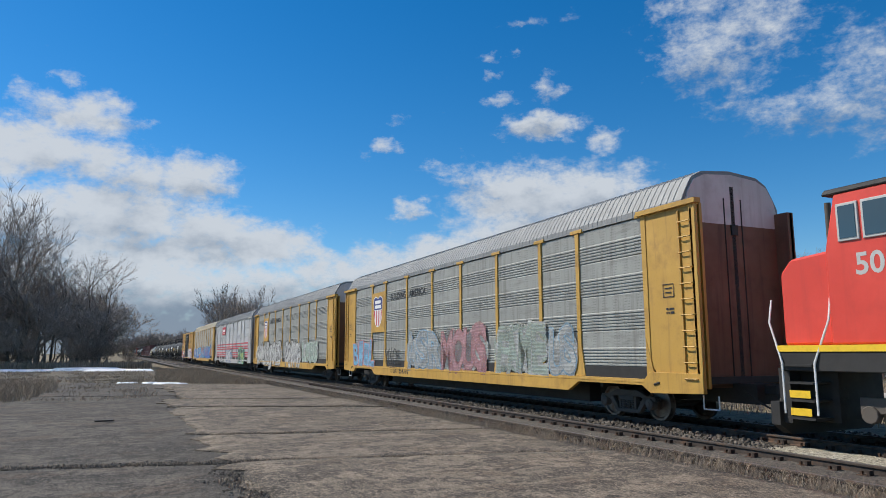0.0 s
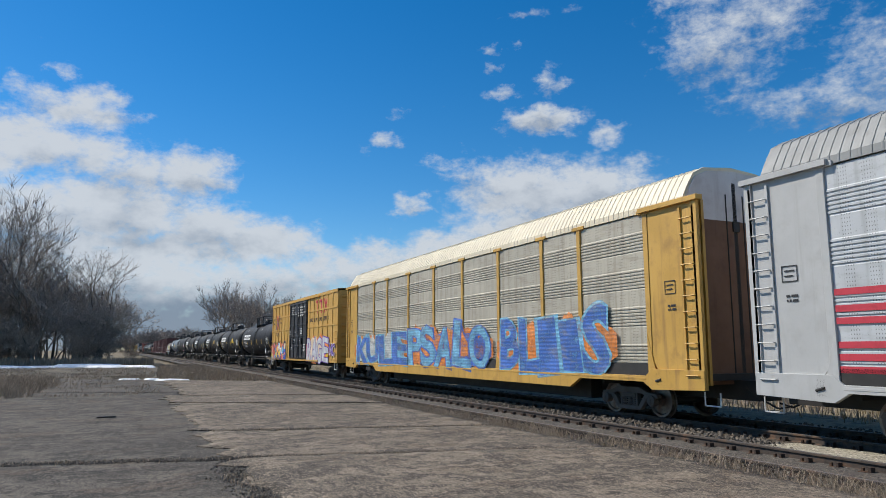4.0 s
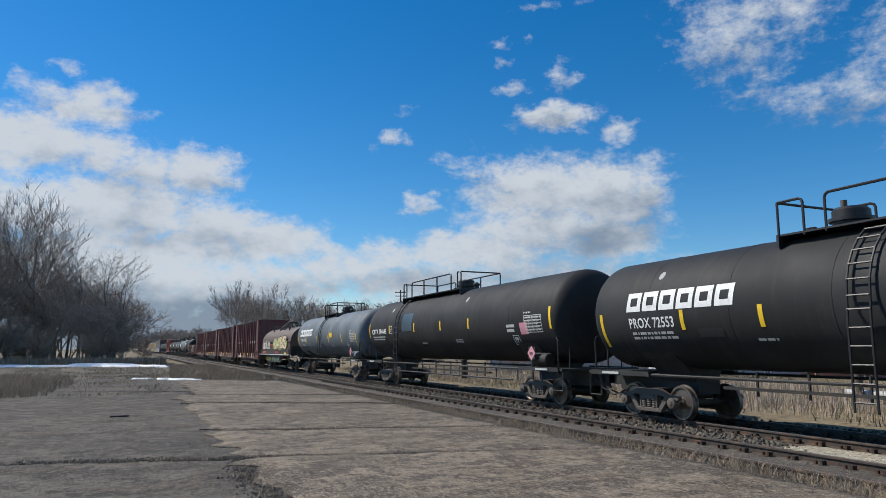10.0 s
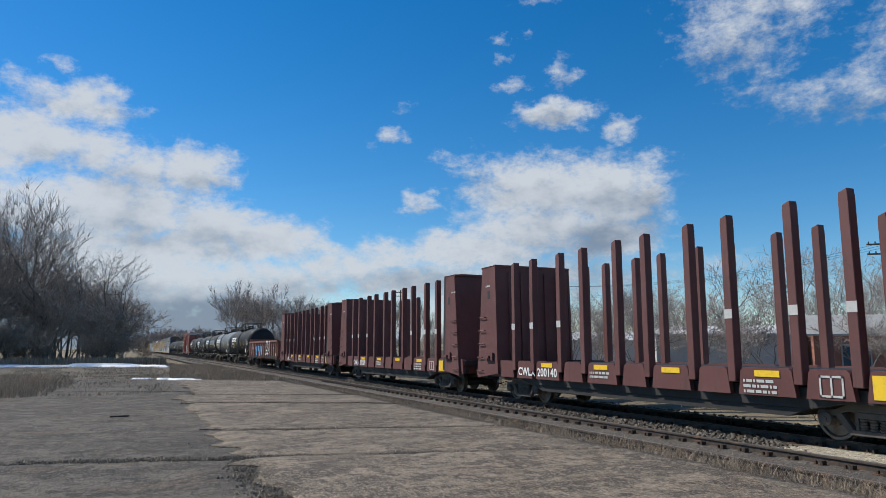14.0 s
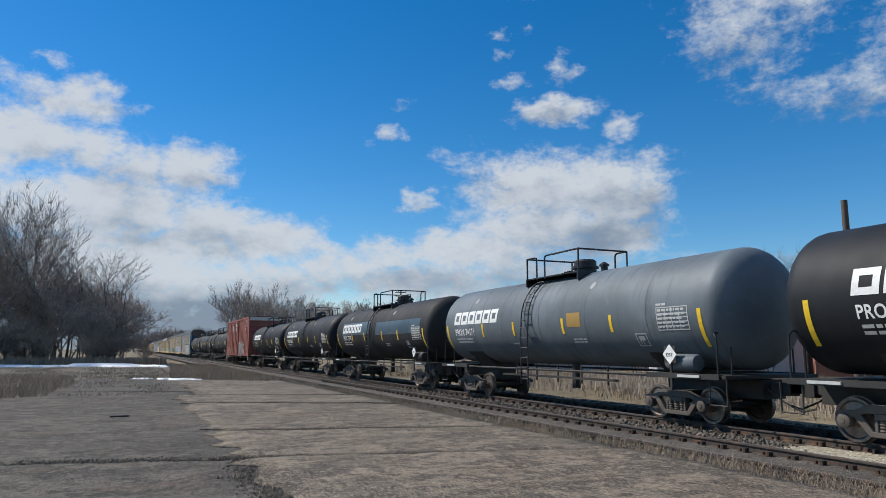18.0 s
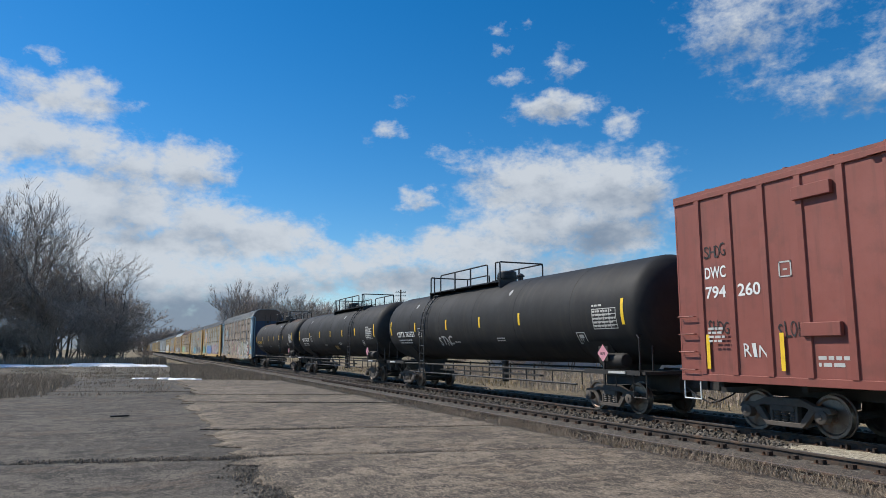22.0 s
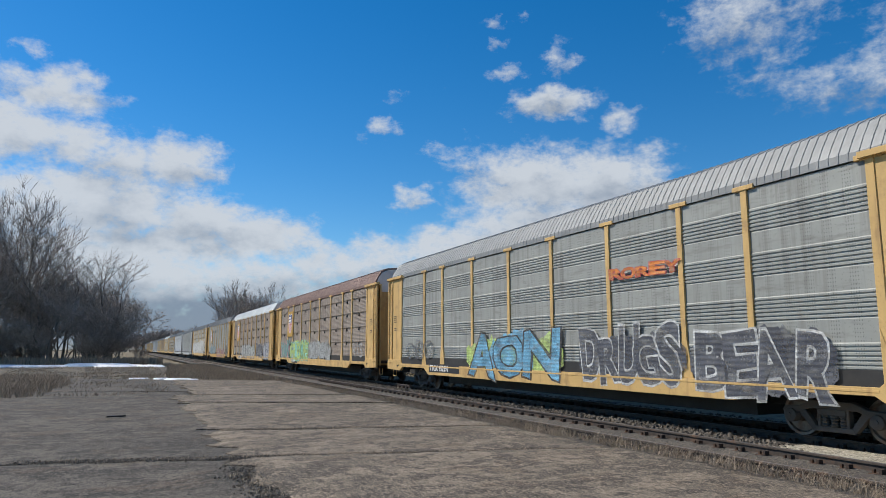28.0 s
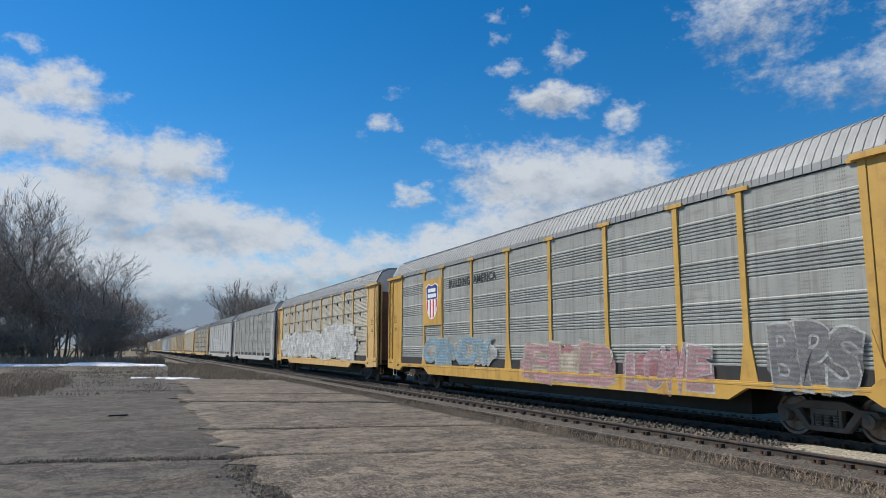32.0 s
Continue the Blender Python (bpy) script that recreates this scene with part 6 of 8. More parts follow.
    if style == "yellow":
        for z in (z0 + 1.15, z0 + 2.3, z0 + 3.35):
            for a, b in ((-h + 0.1, d0 - 0.2), (d1 + 0.2, h - 0.1)):
                bm = bmesh.new()
                prism(bm, [(-0.05, z - 0.05), (0.04, z - 0.08), (0.04, z + 0.08), (-0.05, z + 0.05)], "y", a, b)
                part("rail_rib", bm, wall, car, at=(x + 0.02, 0, 0))
    mid = (d0 + d1) / 2
    for a, b in ((d0, mid - 0.03), (mid + 0.03, d1)):
        bm = bmesh.new()
        box(bm, -0.05, 0.04, a, b, z0 + 0.14, z1 - 0.22)
        door_ob = part("plug_door", bm, door, car, "ribbed sliding plug door", at=(x - 0.01, 0, 0))
        for z in (z0 + 0.25, z0 + 1.05, z0 + 1.75, z0 + 2.55, z0 + 3.3, z1 - 0.35):
            bm = bmesh.new()
            prism(bm, [(-0.04, z - 0.06), (-0.10, z - 0.035), (-0.10, z + 0.035), (-0.04, z + 0.06)], "y", a + 0.05, b - 0.05)
            part("door_rib", bm, door, door_ob)
        for y in (a + 0.08, b - 0.08, (a + b) / 2):
            bm = bmesh.new()
            box(bm, -0.09, -0.04, y - 0.05, y + 0.05, z0 + 0.2, z1 - 0.3)
            part("door_post", bm, door, door_ob)
        for f in (0.28, 0.72):
            bm = bmesh.new()
            y = a + (b - a) * f
            tube(bm, (-0.14, y, z0 + 0.2), (-0.14, y, z1 - 0.4), 0.025, 6)
            part("lock_bar", bm, RAIL_BLACK if style == "yellow" else door, door_ob)
        bm = bmesh.new()
        tube(bm, (-0.11, (a + b) / 2, z0 + 1.4), (-0.16, (a + b) / 2, z0 + 1.4), 0.22, 14)
        tube(bm, (-0.15, (a + b) / 2 - 0.3, z0 + 1.55), (-0.15, (a + b) / 2 + 0.3, z0 + 1.25), 0.02, 5)
        part("handle", bm, RAIL_BLACK if style == "yellow" else door, door_ob)
    bm = bmesh.new()
    box(bm, x - 0.1, x - 0.02, d0 - 3.2, d1 + 1.2, z0 + 0.02, z0 + 0.1)
    box(bm, x - 0.1, x - 0.02, d0 - 3.2, d1 + 1.2, z1 - 0.2, z1 - 0.12)
    part("door_track", bm, wall, car)
    return car, h, d0, d1


# ---------------- bulkhead flat wagons ----------------
def bulkhead_mesh(s):
    """A hollow-backed end wall: sloped outside, with side cheeks and ribs."""
    bm = bmesh.new()
    for x0, x1 in ((-1.58, -1.50), (1.50, 1.58)):
        prism(bm, [(s * 1.55, 0.72), (s * 1.12, 4.73), (s * 0.15, 4.73), (s * 0.0, 0.9)], "x", x0, x1)
    prism(bm, [(s * 0.06, 1.0), (s * 0.15, 4.76), (s * 0.28, 4.76), (s * 0.20, 1.0)], "x", -1.57, 1.57)
    prism(bm, [(s * 1.46, 0.8), (s * 1.07, 4.68), (s * 1.13, 4.68), (s * 1.54, 0.8)], "x", -1.50, 1.50)
    box(bm, -1.58, 1.58, min(s * 0.12, s * 1.2), max(s * 0.12, s * 1.2), 4.68, 4.74)
    box(bm, -1.2, 1.2, min(s * 0.5, s * 0.9), max(s * 0.5, s * 0.9), 4.74, 4.80)
    for x in (-1.0, -0.5, 0.0, 0.5, 1.0):
        prism(bm, [(s * 0.0, 1.0), (s * 0.1, 4.5), (s * 0.16, 4.5), (s * 0.1, 1.0)], "x", x - 0.05, x + 0.05)
    return finish("bulkhead", bm, MAROON)


def stake_mesh():
    bm = bmesh.new()
    prism(bm, [(-0.105, 1.05), (-0.105, 4.50), (-0.09, 4.68), (0.09, 4.62), (0.105, 4.50), (0.105, 1.05)], "x", -0.09, 0.12)
    return finish("stake", bm, MAROON, bevel=0.012)


STAKES = (5.96, 4.78, 3.20, 2.0, 0.44, -0.72, -2.26, -3.44, -5.08, -6.31)


def bulkhead_flat(name, label, tp0, tp1, mark, seed):
    car, pitch = wagon(name, label, "flat wagon", tp0, tp1)
    h = (pitch - 1.3) / 2
    bm = bmesh.new()
    box(bm, -1.36, 1.36, -h, h, 1.12, 1.32)
    for s in (-1, 1):
        a, b = (-1.34, -1.24) if s < 0 else (1.24, 1.34)
        prism(bm, [(-h, 1.0), (-h, 0.82), (-h + 3.0, 0.72), (-h + 3.6, 0.60), (h - 3.6, 0.60), (h - 3.0, 0.72), (h, 0.82), (h, 1.0)], "x", a, b)
    part("deck", bm, BLACK, car, "black steel deck with deep side sills", bevel=0.008)
    for y0, y1 in [(-h, STAKES[-1] - 0.16)] + [(q + 0.16, p - 0.16) for p, q in zip(STAKES, STAKES[1:])] + [(STAKES[0] + 0.16, h)]:
        for x in (-1.5, 1.38):
            bm = bmesh.new()
            prism(bm, [(y0 - 0.05, 0.80), (y1 + 0.05, 0.80), (y1 - 0.03, 1.30), (y1 - 0.09, 1.36), (y0 + 0.09, 1.36), (y0 + 0.03, 1.30)], "x", x, x + 0.12)
            part("side_plate", bm, MAROON, car, "maroon plate between two stakes")
    bm = bmesh.new()
    box(bm, -0.5, 0.5, -h - 0.2, h + 0.2, 0.62, 1.15)
    prism(bm, [(-h + 3.4, 0.7), (-h + 4.2, 0.42), (h - 4.2, 0.42), (h - 3.4, 0.7)], "x", -1.3, 1.3)
    part("underframe", bm, BLACK, car)
    for s in (-1, 1):
        b = put("bulkhead", stored(("bulk", s), lambda: bulkhead_mesh(s)), car, (0, s * (h - 1.72), 0), "maroon steel end wall with sloped cheeks")
        for k in range(5):
            bm = bmesh.new()
            z, y = 0.97 + k * 0.48, s * (1.30 - 0.06 * k)
            pipe(bm, [(-1.58, y - 0.21, z), (-1.65, y - 0.21, z), (-1.65, y + 0.21, z), (-1.58, y + 0.21, z)], 0.017, 5)
            part("grab_iron", bm, MAROON, b)
        bm = bmesh.new()
        box(bm, -1.66, -1.57, s * 0.55 - 0.28, s * 0.55 + 0.12, 1.35, 1.62)
        box(bm, -1.72, -1.6, s * 0.55 - 0.1, s * 0.55 + 0.3, 1.42, 1.52)
        part("winch_box", bm, MAROON, b)
        if s < 0:
            # The dark of an open recess, painted as a flat black strip on the cheek.
            marks("dark_edge", [polygon([(-0.0, 0.95), (0.2, 0.95), (0.32, 4.68), (0.14, 4.7)])], beside(-1.583, 0.0, 0), INK, b, "black strip painted for the shaded recess of the end wall")
        marks("pocket", [rect(-0.1, 0.1, 3.55, 3.85)], beside(-1.584, s * 0.62, 0), INK, b)
        bars(b, s * 0.85, 4.05, 0.4, 1, 0.06, -1.585, OFFWHITE, seed)
        bogie(car, s * (h - 2.6))
    couplers(car, h + 0.35)
    for k, y in enumerate(STAKES):
        y += 0.2 if seed == 0 else 0.0
        for x in (-1.47, 1.47):
            st = put("stake", stored("stake", stake_mesh), car, (x, y, 0), "square maroon steel stake")
            if x > 0:
                st.scale = (-1, 1, 1)
            if k in (0, 1, 2, 7, 8, 9) and x < 0:
                bm = bmesh.new()
                box(bm, -0.096, -0.091, -0.108, 0.108, 2.40, 2.60)
                part("reflective_band", bm, OFFWHITE, st, "white band")
    y_end = h - 2.1
    writing(car, mark.split()[0], 0.36, beside(-1.512, 5.75, 0.90), WHITE, "white reporting mark")
    writing(car, mark.split()[1], 0.36, beside(-1.512, 4.55, 0.90), WHITE, "white reporting mark", 1.05)
    for k, f in enumerate((4.3, 1.55, -1.2, -4.0)):
        marks("reflector", [rect(0, 0.62, 0.0, 0.13)], beside(-1.515, f, 1.18), REFLECT, car, "yellow reflective strip")
    marks("stencil", [rect(0, 0.5, 0, 0.04), rect(0, 0.5, 0.36, 0.4), rect(0, 0.04, 0, 0.4), rect(0.46, 0.5, 0, 0.4), rect(0.23, 0.27, 0, 0.4)], beside(-1.515, -5.5, 0.85), OFFWHITE, car)
    marks("reflector", [rect(0, 0.55, 0, 0.42)], beside(-1.515, -6.55, 0.86), REFLECT, car, "large yellow marker plate")
    bars(car, -3.7, 1.12, 0.9, 3, 0.06, -1.515, OFFWHITE, seed)
    bars(car, 1.75, 1.12, 0.9, 2, 0.06, -1.515, OFFWHITE, seed + 1)
    return car


# ---------------- open wagon with ribbed sides ----------------
def gondola(name, label, tp0, tp1):
    car, pitch = wagon(name, label, "gondola", tp0, tp1)
    h = (pitch - 1.3) / 2
    z0, z1 = 0.78, 2.42
    for a, b in ((-1.52, -1.47), (1.47, 1.52)):
        bm = bmesh.new()
        box(bm, a, b, -h, h, z0 + 0.2, z1)
        part("side_wall", bm, GON_RED, car)
    for s in (-1, 1):
        bm = bmesh.new()
        a, b = sorted((s * h, s * (h - 0.08)))
        box(bm, -1.46, 1.46, a, b, 0.95, z1 + (0.42 if s > 0 else 0.08))
        part("end_wall", bm, GON_RED, car)
    bm = bmesh.new()
    box(bm, -1.46, 1.46, -h + 0.09, h - 0.09, 1.02, 1.12)
    part("floor", bm, GON_RED, car)
    bm = bmesh.new()
    box(bm, -1.62, -1.44, -h, h, z1 - 0.02, z1 + 0.14)
    box(bm, 1.44, 1.62, -h, h, z1 - 0.02, z1 + 0.14)
    part("top_rail", bm, GON_RED, car, bevel=0.015)
    bm = bmesh.new()
    box(bm, -1.56, -1.45, -h, h, z0 + 0.16, z0 + 0.36)
    box(bm, -0.4, 0.4, -h, h, 0.6, 1.05)
    part("sill", bm, BLACK, car)
    for k in range(17):
        y = 6.79 if k == 0 else 6.452 - 1.012 * k
        if y < -h + 0.5:
            break
        bm = bmesh.new()
        prism(bm, [(-0.09, y - 0.06), (0.0, y - 0.1), (0.0, y + 0.1), (-0.09, y + 0.06)], "z", z0 + 0.12, z1)
        part("rib", bm, GON_RED, car, at=(-1.52, 0, 0))
        if k % 5 == 4:
            bm = bmesh.new()
            pipe(bm, [(-1.53, y + 0.2, 1.55), (-1.6, y + 0.2, 1.5), (-1.6, y + 0.85, 1.5), (-1.53, y + 0.85, 1.55)], 0.018, 5)
            part("tie_down", bm, GON_RED, car)
            marks("reflector", [rect(0, 0.6, 0, 0.13)], beside(-1.53, y + 0.85, 1.22), REFLECT, car, "yellow reflective strip")
    marks("reflector", [rect(0, 0.7, 0, 0.32)], beside(-1.53, -h + 1.5, 1.1), REFLECT, car, "large yellow marker plate")
    for s in (-1, 1):
        put("ladder", ladder_mesh("gon_ladder", 0.45, 0.8, 2.4, 0.36, GON_RED), car, (-1.55, s * (h - 0.4), 0))
        bogie(car, s * (h - 2.2))
    couplers(car, h + 0.3)
    for word, y in (("29", 6.22), ("54", 5.2), ("05", 4.15)):
        writing(car, word, 0.34, beside(-1.525, y, 1.80), WHITE, "white road number", 1.3, wide=0.48)
    writing(car, "ICG", 0.30, beside(-1.525, 6.2, 2.14), OFFWHITE, "half-hidden white mark", wide=0.5)
    for y in (6.15, 5.15):
        bars(car, y, 1.55, 0.5, 2, 0.06, -1.525, OFFWHITE, 6)
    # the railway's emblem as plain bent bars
    t = 0.16
    y, wide, z = -2.76, 1.76, 1.57
    em = [rect(0, wide * 0.44, 0.82, 0.82 + t), rect(0, t, 0, 0.9), rect(0, wide * 0.44, 0, t), rect(wide * 0.44 - t, wide * 0.44, 0.3, 0.98)]
    em += [polygon([(wide * 0.48, 0.98), (wide * 0.57, 0.98), (wide * 0.88, 0.0), (wide * 0.79, 0.0)]), rect(wide - t, wide, 0.05, 0.98), rect(wide * 0.80, wide, 0.0, t)]
    for shape in em:
        marks("emblem", [shape], beside(-1.64, y, z), WHITE, car, "white bar of the railway's emblem")
    bars(car, y - 0.05, z - 0.12, wide, 1, 0.16, -1.64, WHITE, 4)
    bars(car, -h + 2.6, 1.95, 0.8, 4, 0.05, -1.53, OFFWHITE, 5)
    marks("stencil", [rect(0, 0.7, 0, 0.03), rect(0, 0.7, 0.42, 0.45), rect(0, 0.03, 0, 0.45), rect(0.67, 0.7, 0, 0.45), rect(0.33, 0.36, 0, 0.45)], beside(-1.53, -h + 4.4, 1.45), OFFWHITE, car)
    for i, (word, yy, wide) in enumerate((("S", 3.22, 0.85), ("U", 2.25, 0.8), ("B", 1.29, 0.74), ("K", 0.32, 0.79))):
        graffiti(car, word, yy, 1.15 if i != 1 else 1.6, 0.80 if i != 1 else 0.5, wide * 0.8, "sky", "purple", -1.56, 20 + i, ("sky",), False, FLAT)
    for k, word in enumerate(("VOGE", "ZAK", "GRRO")):
        graffiti(car, word, -0.8 - 0.12 * k, 1.95 - 0.42 * k, 0.3, 0.8, "silver", "silver", -1.53, 60 + k, None, True, FLAT)
    return car


# ---------------- coil wagon with a round hood ----------------
def coil_car(name, label, tp0, tp1):
    car, pitch = wagon(name, label, "coil wagon", tp0, tp1)
    h = (pitch - 1.6) / 2
    bm = bmesh.new()
    o = [(-1.50, 1.75)] + [(-1.50 * math.cos(a), 2.35 + 1.35 * math.sin(a)) for a in [i * math.pi / 14 for i in range(15)]] + [(1.50, 1.75)]
    prism(bm, o, "y", -h + 0.5, h - 0.5)
    part("hood", bm, HOOD_BROWN, car, "rounded brown steel hood", smooth=True)
    for k in range(3):
        bm = bmesh.new()
        y = (-h * 0.5, 0.0, h * 0.5)[k]
        z = 3.62
        if k == 1:
            pipe(bm, [(-0.9, y + 0.9, z - 0.15), (-0.3, y + 0.3, z + 0.55), (-0.3, y - 0.3, z + 0.55), (-0.9, y - 0.9, z - 0.15)], 0.07, 6)
            pipe(bm, [(0.9, y + 0.9, z - 0.15), (0.3, y + 0.3, z + 0.55), (0.3, y - 0.3, z + 0.55), (0.9, y - 0.9, z - 0.15)], 0.07, 6)
            box(bm, -0.35, 0.35, y - 0.4, y + 0.4, z + 0.5, z + 0.6)
            tube(bm, (0, y, z), (0, y, z + 0.55), 0.06, 6)
        else:
            pipe(bm, [(-1.0, y, z - 0.4), (-0.8, y + 0.15, z + 0.25), (-0.5, y - 0.1, z - 0.05), (-1.0, y - 0.35, z + 0.28), (-1.0, y, z - 0.4)], 0.035, 5)
            pipe(bm, [(-0.8, y + 0.15, z + 0.25), (0.8, y - 1.0, z + 0.1)], 0.035, 5)
        part("lifting_eye", bm, RAIL_BLACK, car, "black lifting bracket on the hood")
    bm = bmesh.new()
    box(bm, -1.55, -1.46, -h + 0.4, h - 0.4, 2.3, 2.36)
    for i in range(24):
        y = -h + 0.7 + (2 * h - 1.4) * i / 23
        box(bm, -1.58, -1.5, y - 0.03, y + 0.03, 2.28, 2.38)
    part("hood_seam", bm, BLACK, car)
    bm = bmesh.new()
    for a, b in ((-1.56, -1.46), (1.46, 1.56)):
        box(bm, a, b, -h, h, 1.32, 1.74)
        prism(bm, [(-h + 3.4, 1.32), (-h + 4.3, 0.62), (h - 4.3, 0.62), (h - 3.4, 1.32)], "x", a + 0.12 if a < 0 else a, b if a < 0 else b - 0.12)
    box(bm, -1.5, 1.5, -h, h, 1.25, 1.4)
    for s in (-1, 1):
        a, b = sorted((s * (h - 0.5), s * (h - 0.35)))
        box(bm, -1.4, 1.4, a, b, 1.3, 2.0)
    part("frame", bm, BLACK, car, "dark side frame with a deep trough", bevel=0.01)
    bm = bmesh.new()
    box(bm, -1.74, -1.5, -h, h, 1.27, 1.33)
    part("running_board", bm, OFFWHITE, car, "pale steel running board")
    for s in (-1, 1):
        bogie(car, s * (h - 2.2))
        put("ladder", ladder_mesh("coil_ladder", 0.4, 0.7, 2.0, 0.33, IRON), car, (-1.6, s * (h - 0.3), 0))
    couplers(car, h + 0.35)
    graffiti(car, "KABS", 0.3, 1.78, 0.95, 5.6, "cream", "black", -1.575, 3, ("lime",), False, FLAT)
    graffiti(car, "BOUS", 5.6, 1.8, 0.6, 3.4, "silver", "cream", -1.575, 4, None, False, FLAT)
    graffiti(car, "MANK", 0.6, 0.66, 0.5, 3.4, "sage", "lime", -1.58, 5, None, True)
    graffiti(car, "EXUF", 3.6, 0.72, 0.42, 2.2, "lime", "lime", -1.58, 6, None, True)
    writing(car, "CIGX 802974", 0.26, beside(-1.575, h - 1.3, 1.42), ORANGE, "orange reporting mark")
    marks("reflector", [rect(0, 0.8, 0, 0.12)], beside(-1.575, -h + 2.6, 1.36), REFLECT, car)
    bars(car, -h + 6.5, 1.62, 1.2, 2, 0.06, -1.575, RED, 2)
    bars(car, h - 5.0, 2.2, 1.0, 2, 0.06, -1.53, ORANGE, 3)
    for k in range(3):
        marks("graffiti", [polygon([(u, v) for u, v in [(0.1 * math.cos(i), 0.25 * math.sin(i * 1.3)) for i in range(6)]])], beside(-1.45, -2 - k, 2.75), OFFWHITE, car)
    return car


# ---------------- locomotive ----------------
def locomotive(name, label, tp1):
    car = tagged(new(name), label, "locomotive")
    car.location = (TRACK_FAR, along(tp1) - 10.8, 0)
    ROLLING.append(car)
    bm = bmesh.new()
    box(bm, -1.55, 1.55, -10, 10.1, 1.35, 1.72)
    part("frame", bm, BLACK, car, bevel=0.02)
    bm = bmesh.new()
    box(bm, -1.57, 1.57, -10, 10.1, 1.72, 1.84)
    part("yellow_stripe", bm, REFLECT, car, "yellow sill stripe")
    bm = bmesh.new()
    prism(bm, [(10.05, 1.84), (10.05, 3.25), (9.8, 3.52), (8.6, 3.62), (8.6, 1.84)], "x", -1.42, 1.42)
    prism(bm, [(8.6, 1.84), (8.6, 3.9), (-8, 3.9), (-8, 1.84)], "x", -0.95, 0.95)
    part("hood", bm, LOCO_RED, car, "bright red engine hood", bevel=0.05)
    bm = bmesh.new()
    prism(bm, [(8.98, 1.84), (8.98, 3.55), (8.72, 4.62), (6.2, 4.62), (6.2, 1.84)], "x", -1.5, 1.5)
    cab = part("cab", bm, LOCO_RED, car, "red cab", bevel=0.04)
    bm = bmesh.new()
    prism(bm, [(-1.54, 4.60), (-1.45, 4.72), (-0.8, 4.86), (0.8, 4.86), (1.45, 4.72), (1.54, 4.60)], "y", 6.0, 8.95)
    box(bm, -0.9, 0.9, -8, 6.0, 3.88, 4.5)
    part("roof", bm, BLACK, car, bevel=0.03)
    for y0, y1 in ((8.3, 8.62), (7.1, 8.14)):
        bm = bmesh.new()
        box(bm, -1.53, -1.48, y0 - 0.05, y1 + 0.05, 3.70, 4.40)
        fr = part("window_frame", bm, OFFWHITE, cab, bevel=0.01)
        bm = bmesh.new()
        box(bm, -1.54, -1.5, y0, y1, 3.75, 4.35)
        part("pane", bm, GLASS_DARK, fr, "dark cab glass")
    for x in (-0.75, 0.35):
        bm = bmesh.new()
        box(bm, x, x + 0.5, 8.80, 8.90, 3.85, 4.4)
        part("windscreen", bm, GLASS_DARK, cab)
    writing(car, "50", 0.55, beside(-1.504, 8.4, 3.08), OFFWHITE, "white road number")
    bm = bmesh.new()
    for k in range(4):
        box(bm, -1.6, -1.0, 9.35, 9.95, 0.45 + 0.33 * k, 0.49 + 0.33 * k)
    box(bm, -1.1, -0.95, 9.2, 10.0, 0.4, 1.4)
    steps = part("steps", bm, BLACK, car, "black boarding steps with yellow edges")
    for k in (0, 1):
        marks("step_edge", [rect(0, 0.45, 0, 0.14)], beside(-1.56, 9.9, 0.52 + 0.33 * k), REFLECT, steps)
    for y in (9.3, 10.0):
        bm = bmesh.new()
        pipe(bm, [(-1.58, y, 0.55), (-1.58, y, 1.5), (-1.5, y + 0.3 * (1 if y > 9.5 else -1), 2.3), (-1.4, y + 0.3 * (1 if y > 9.5 else -1), 2.75)], 0.022)
        part("hand_rail", bm, WHITE, car, "white hand rail")
    bm = bmesh.new()
    pipe(bm, [(-1.5, 6.0, 2.6), (-1.5, -9.5, 2.6)], 0.02)
    for i in range(8):
        tube(bm, (-1.5, 5.0 - i * 2, 1.84), (-1.5, 5.0 - i * 2, 2.6), 0.018, 5)
    part("hand_rail", bm, WHITE, car)
    bm = bmesh.new()
    box(bm, -1.4, 1.4, 10.0, 10.25, 0.35, 1.4)
    prism(bm, [(-1.5, 0.3), (-1.2, 0.12), (1.2, 0.12), (1.5, 0.3), (1.5, 0.75), (-1.5, 0.75)], "y", 10.2, 10.4)
    part("plough", bm, BLACK, car)
    bm = bmesh.new()
    lathe(bm, [(0.05, -2.6), (0.55, -2.5), (0.6, 2.5), (0.05, 2.6)], "y", 16, (0, 0, 0.85))
    part("fuel_tank", bm, BLACK, car)
    for s in (-1, 1):
        for d in (-1.7, 0.0, 1.7):
            for x in (-0.755, 0.755):
                w = put("wheel", stored("wheel", wheel_mesh), car, (x, s * 6.4 + d, 0.5))
                w.scale = (1, 1.18, 1.18)
        bm = bmesh.new()
        for x in (-1.12, 1.0):
            box(bm, x, x + 0.14, s * 6.4 - 2.4, s * 6.4 + 2.4, 0.62, 0.9)
            for d in (-1.7, 0, 1.7):
                box(bm, x - 0.05, x + 0.16, s * 6.4 + d - 0.22, s * 6.4 + d + 0.22, 0.35, 0.75)
                tube(bm, (x - 0.06, s * 6.4 + d + 0.5, 0.6), (x + 0.1, s * 6.4 + d + 0.5, 0.6), 0.16, 10)
        part("truck_frame", bm, DUSTY, car, bevel=0.012)
    couplers(car, 10.6)
    return car
# ---------------- behind the tracks ----------------
BRICK_RED = paint("red_brick", (0.28, 0.12, 0.085), (0.15, 0.075, 0.06), 0.9, 0, 0.5)
WALL_WHITE = paint("white_metal_siding", (0.47, 0.48, 0.49), (0.34, 0.335, 0.33), 0.6, 0, 0.4)
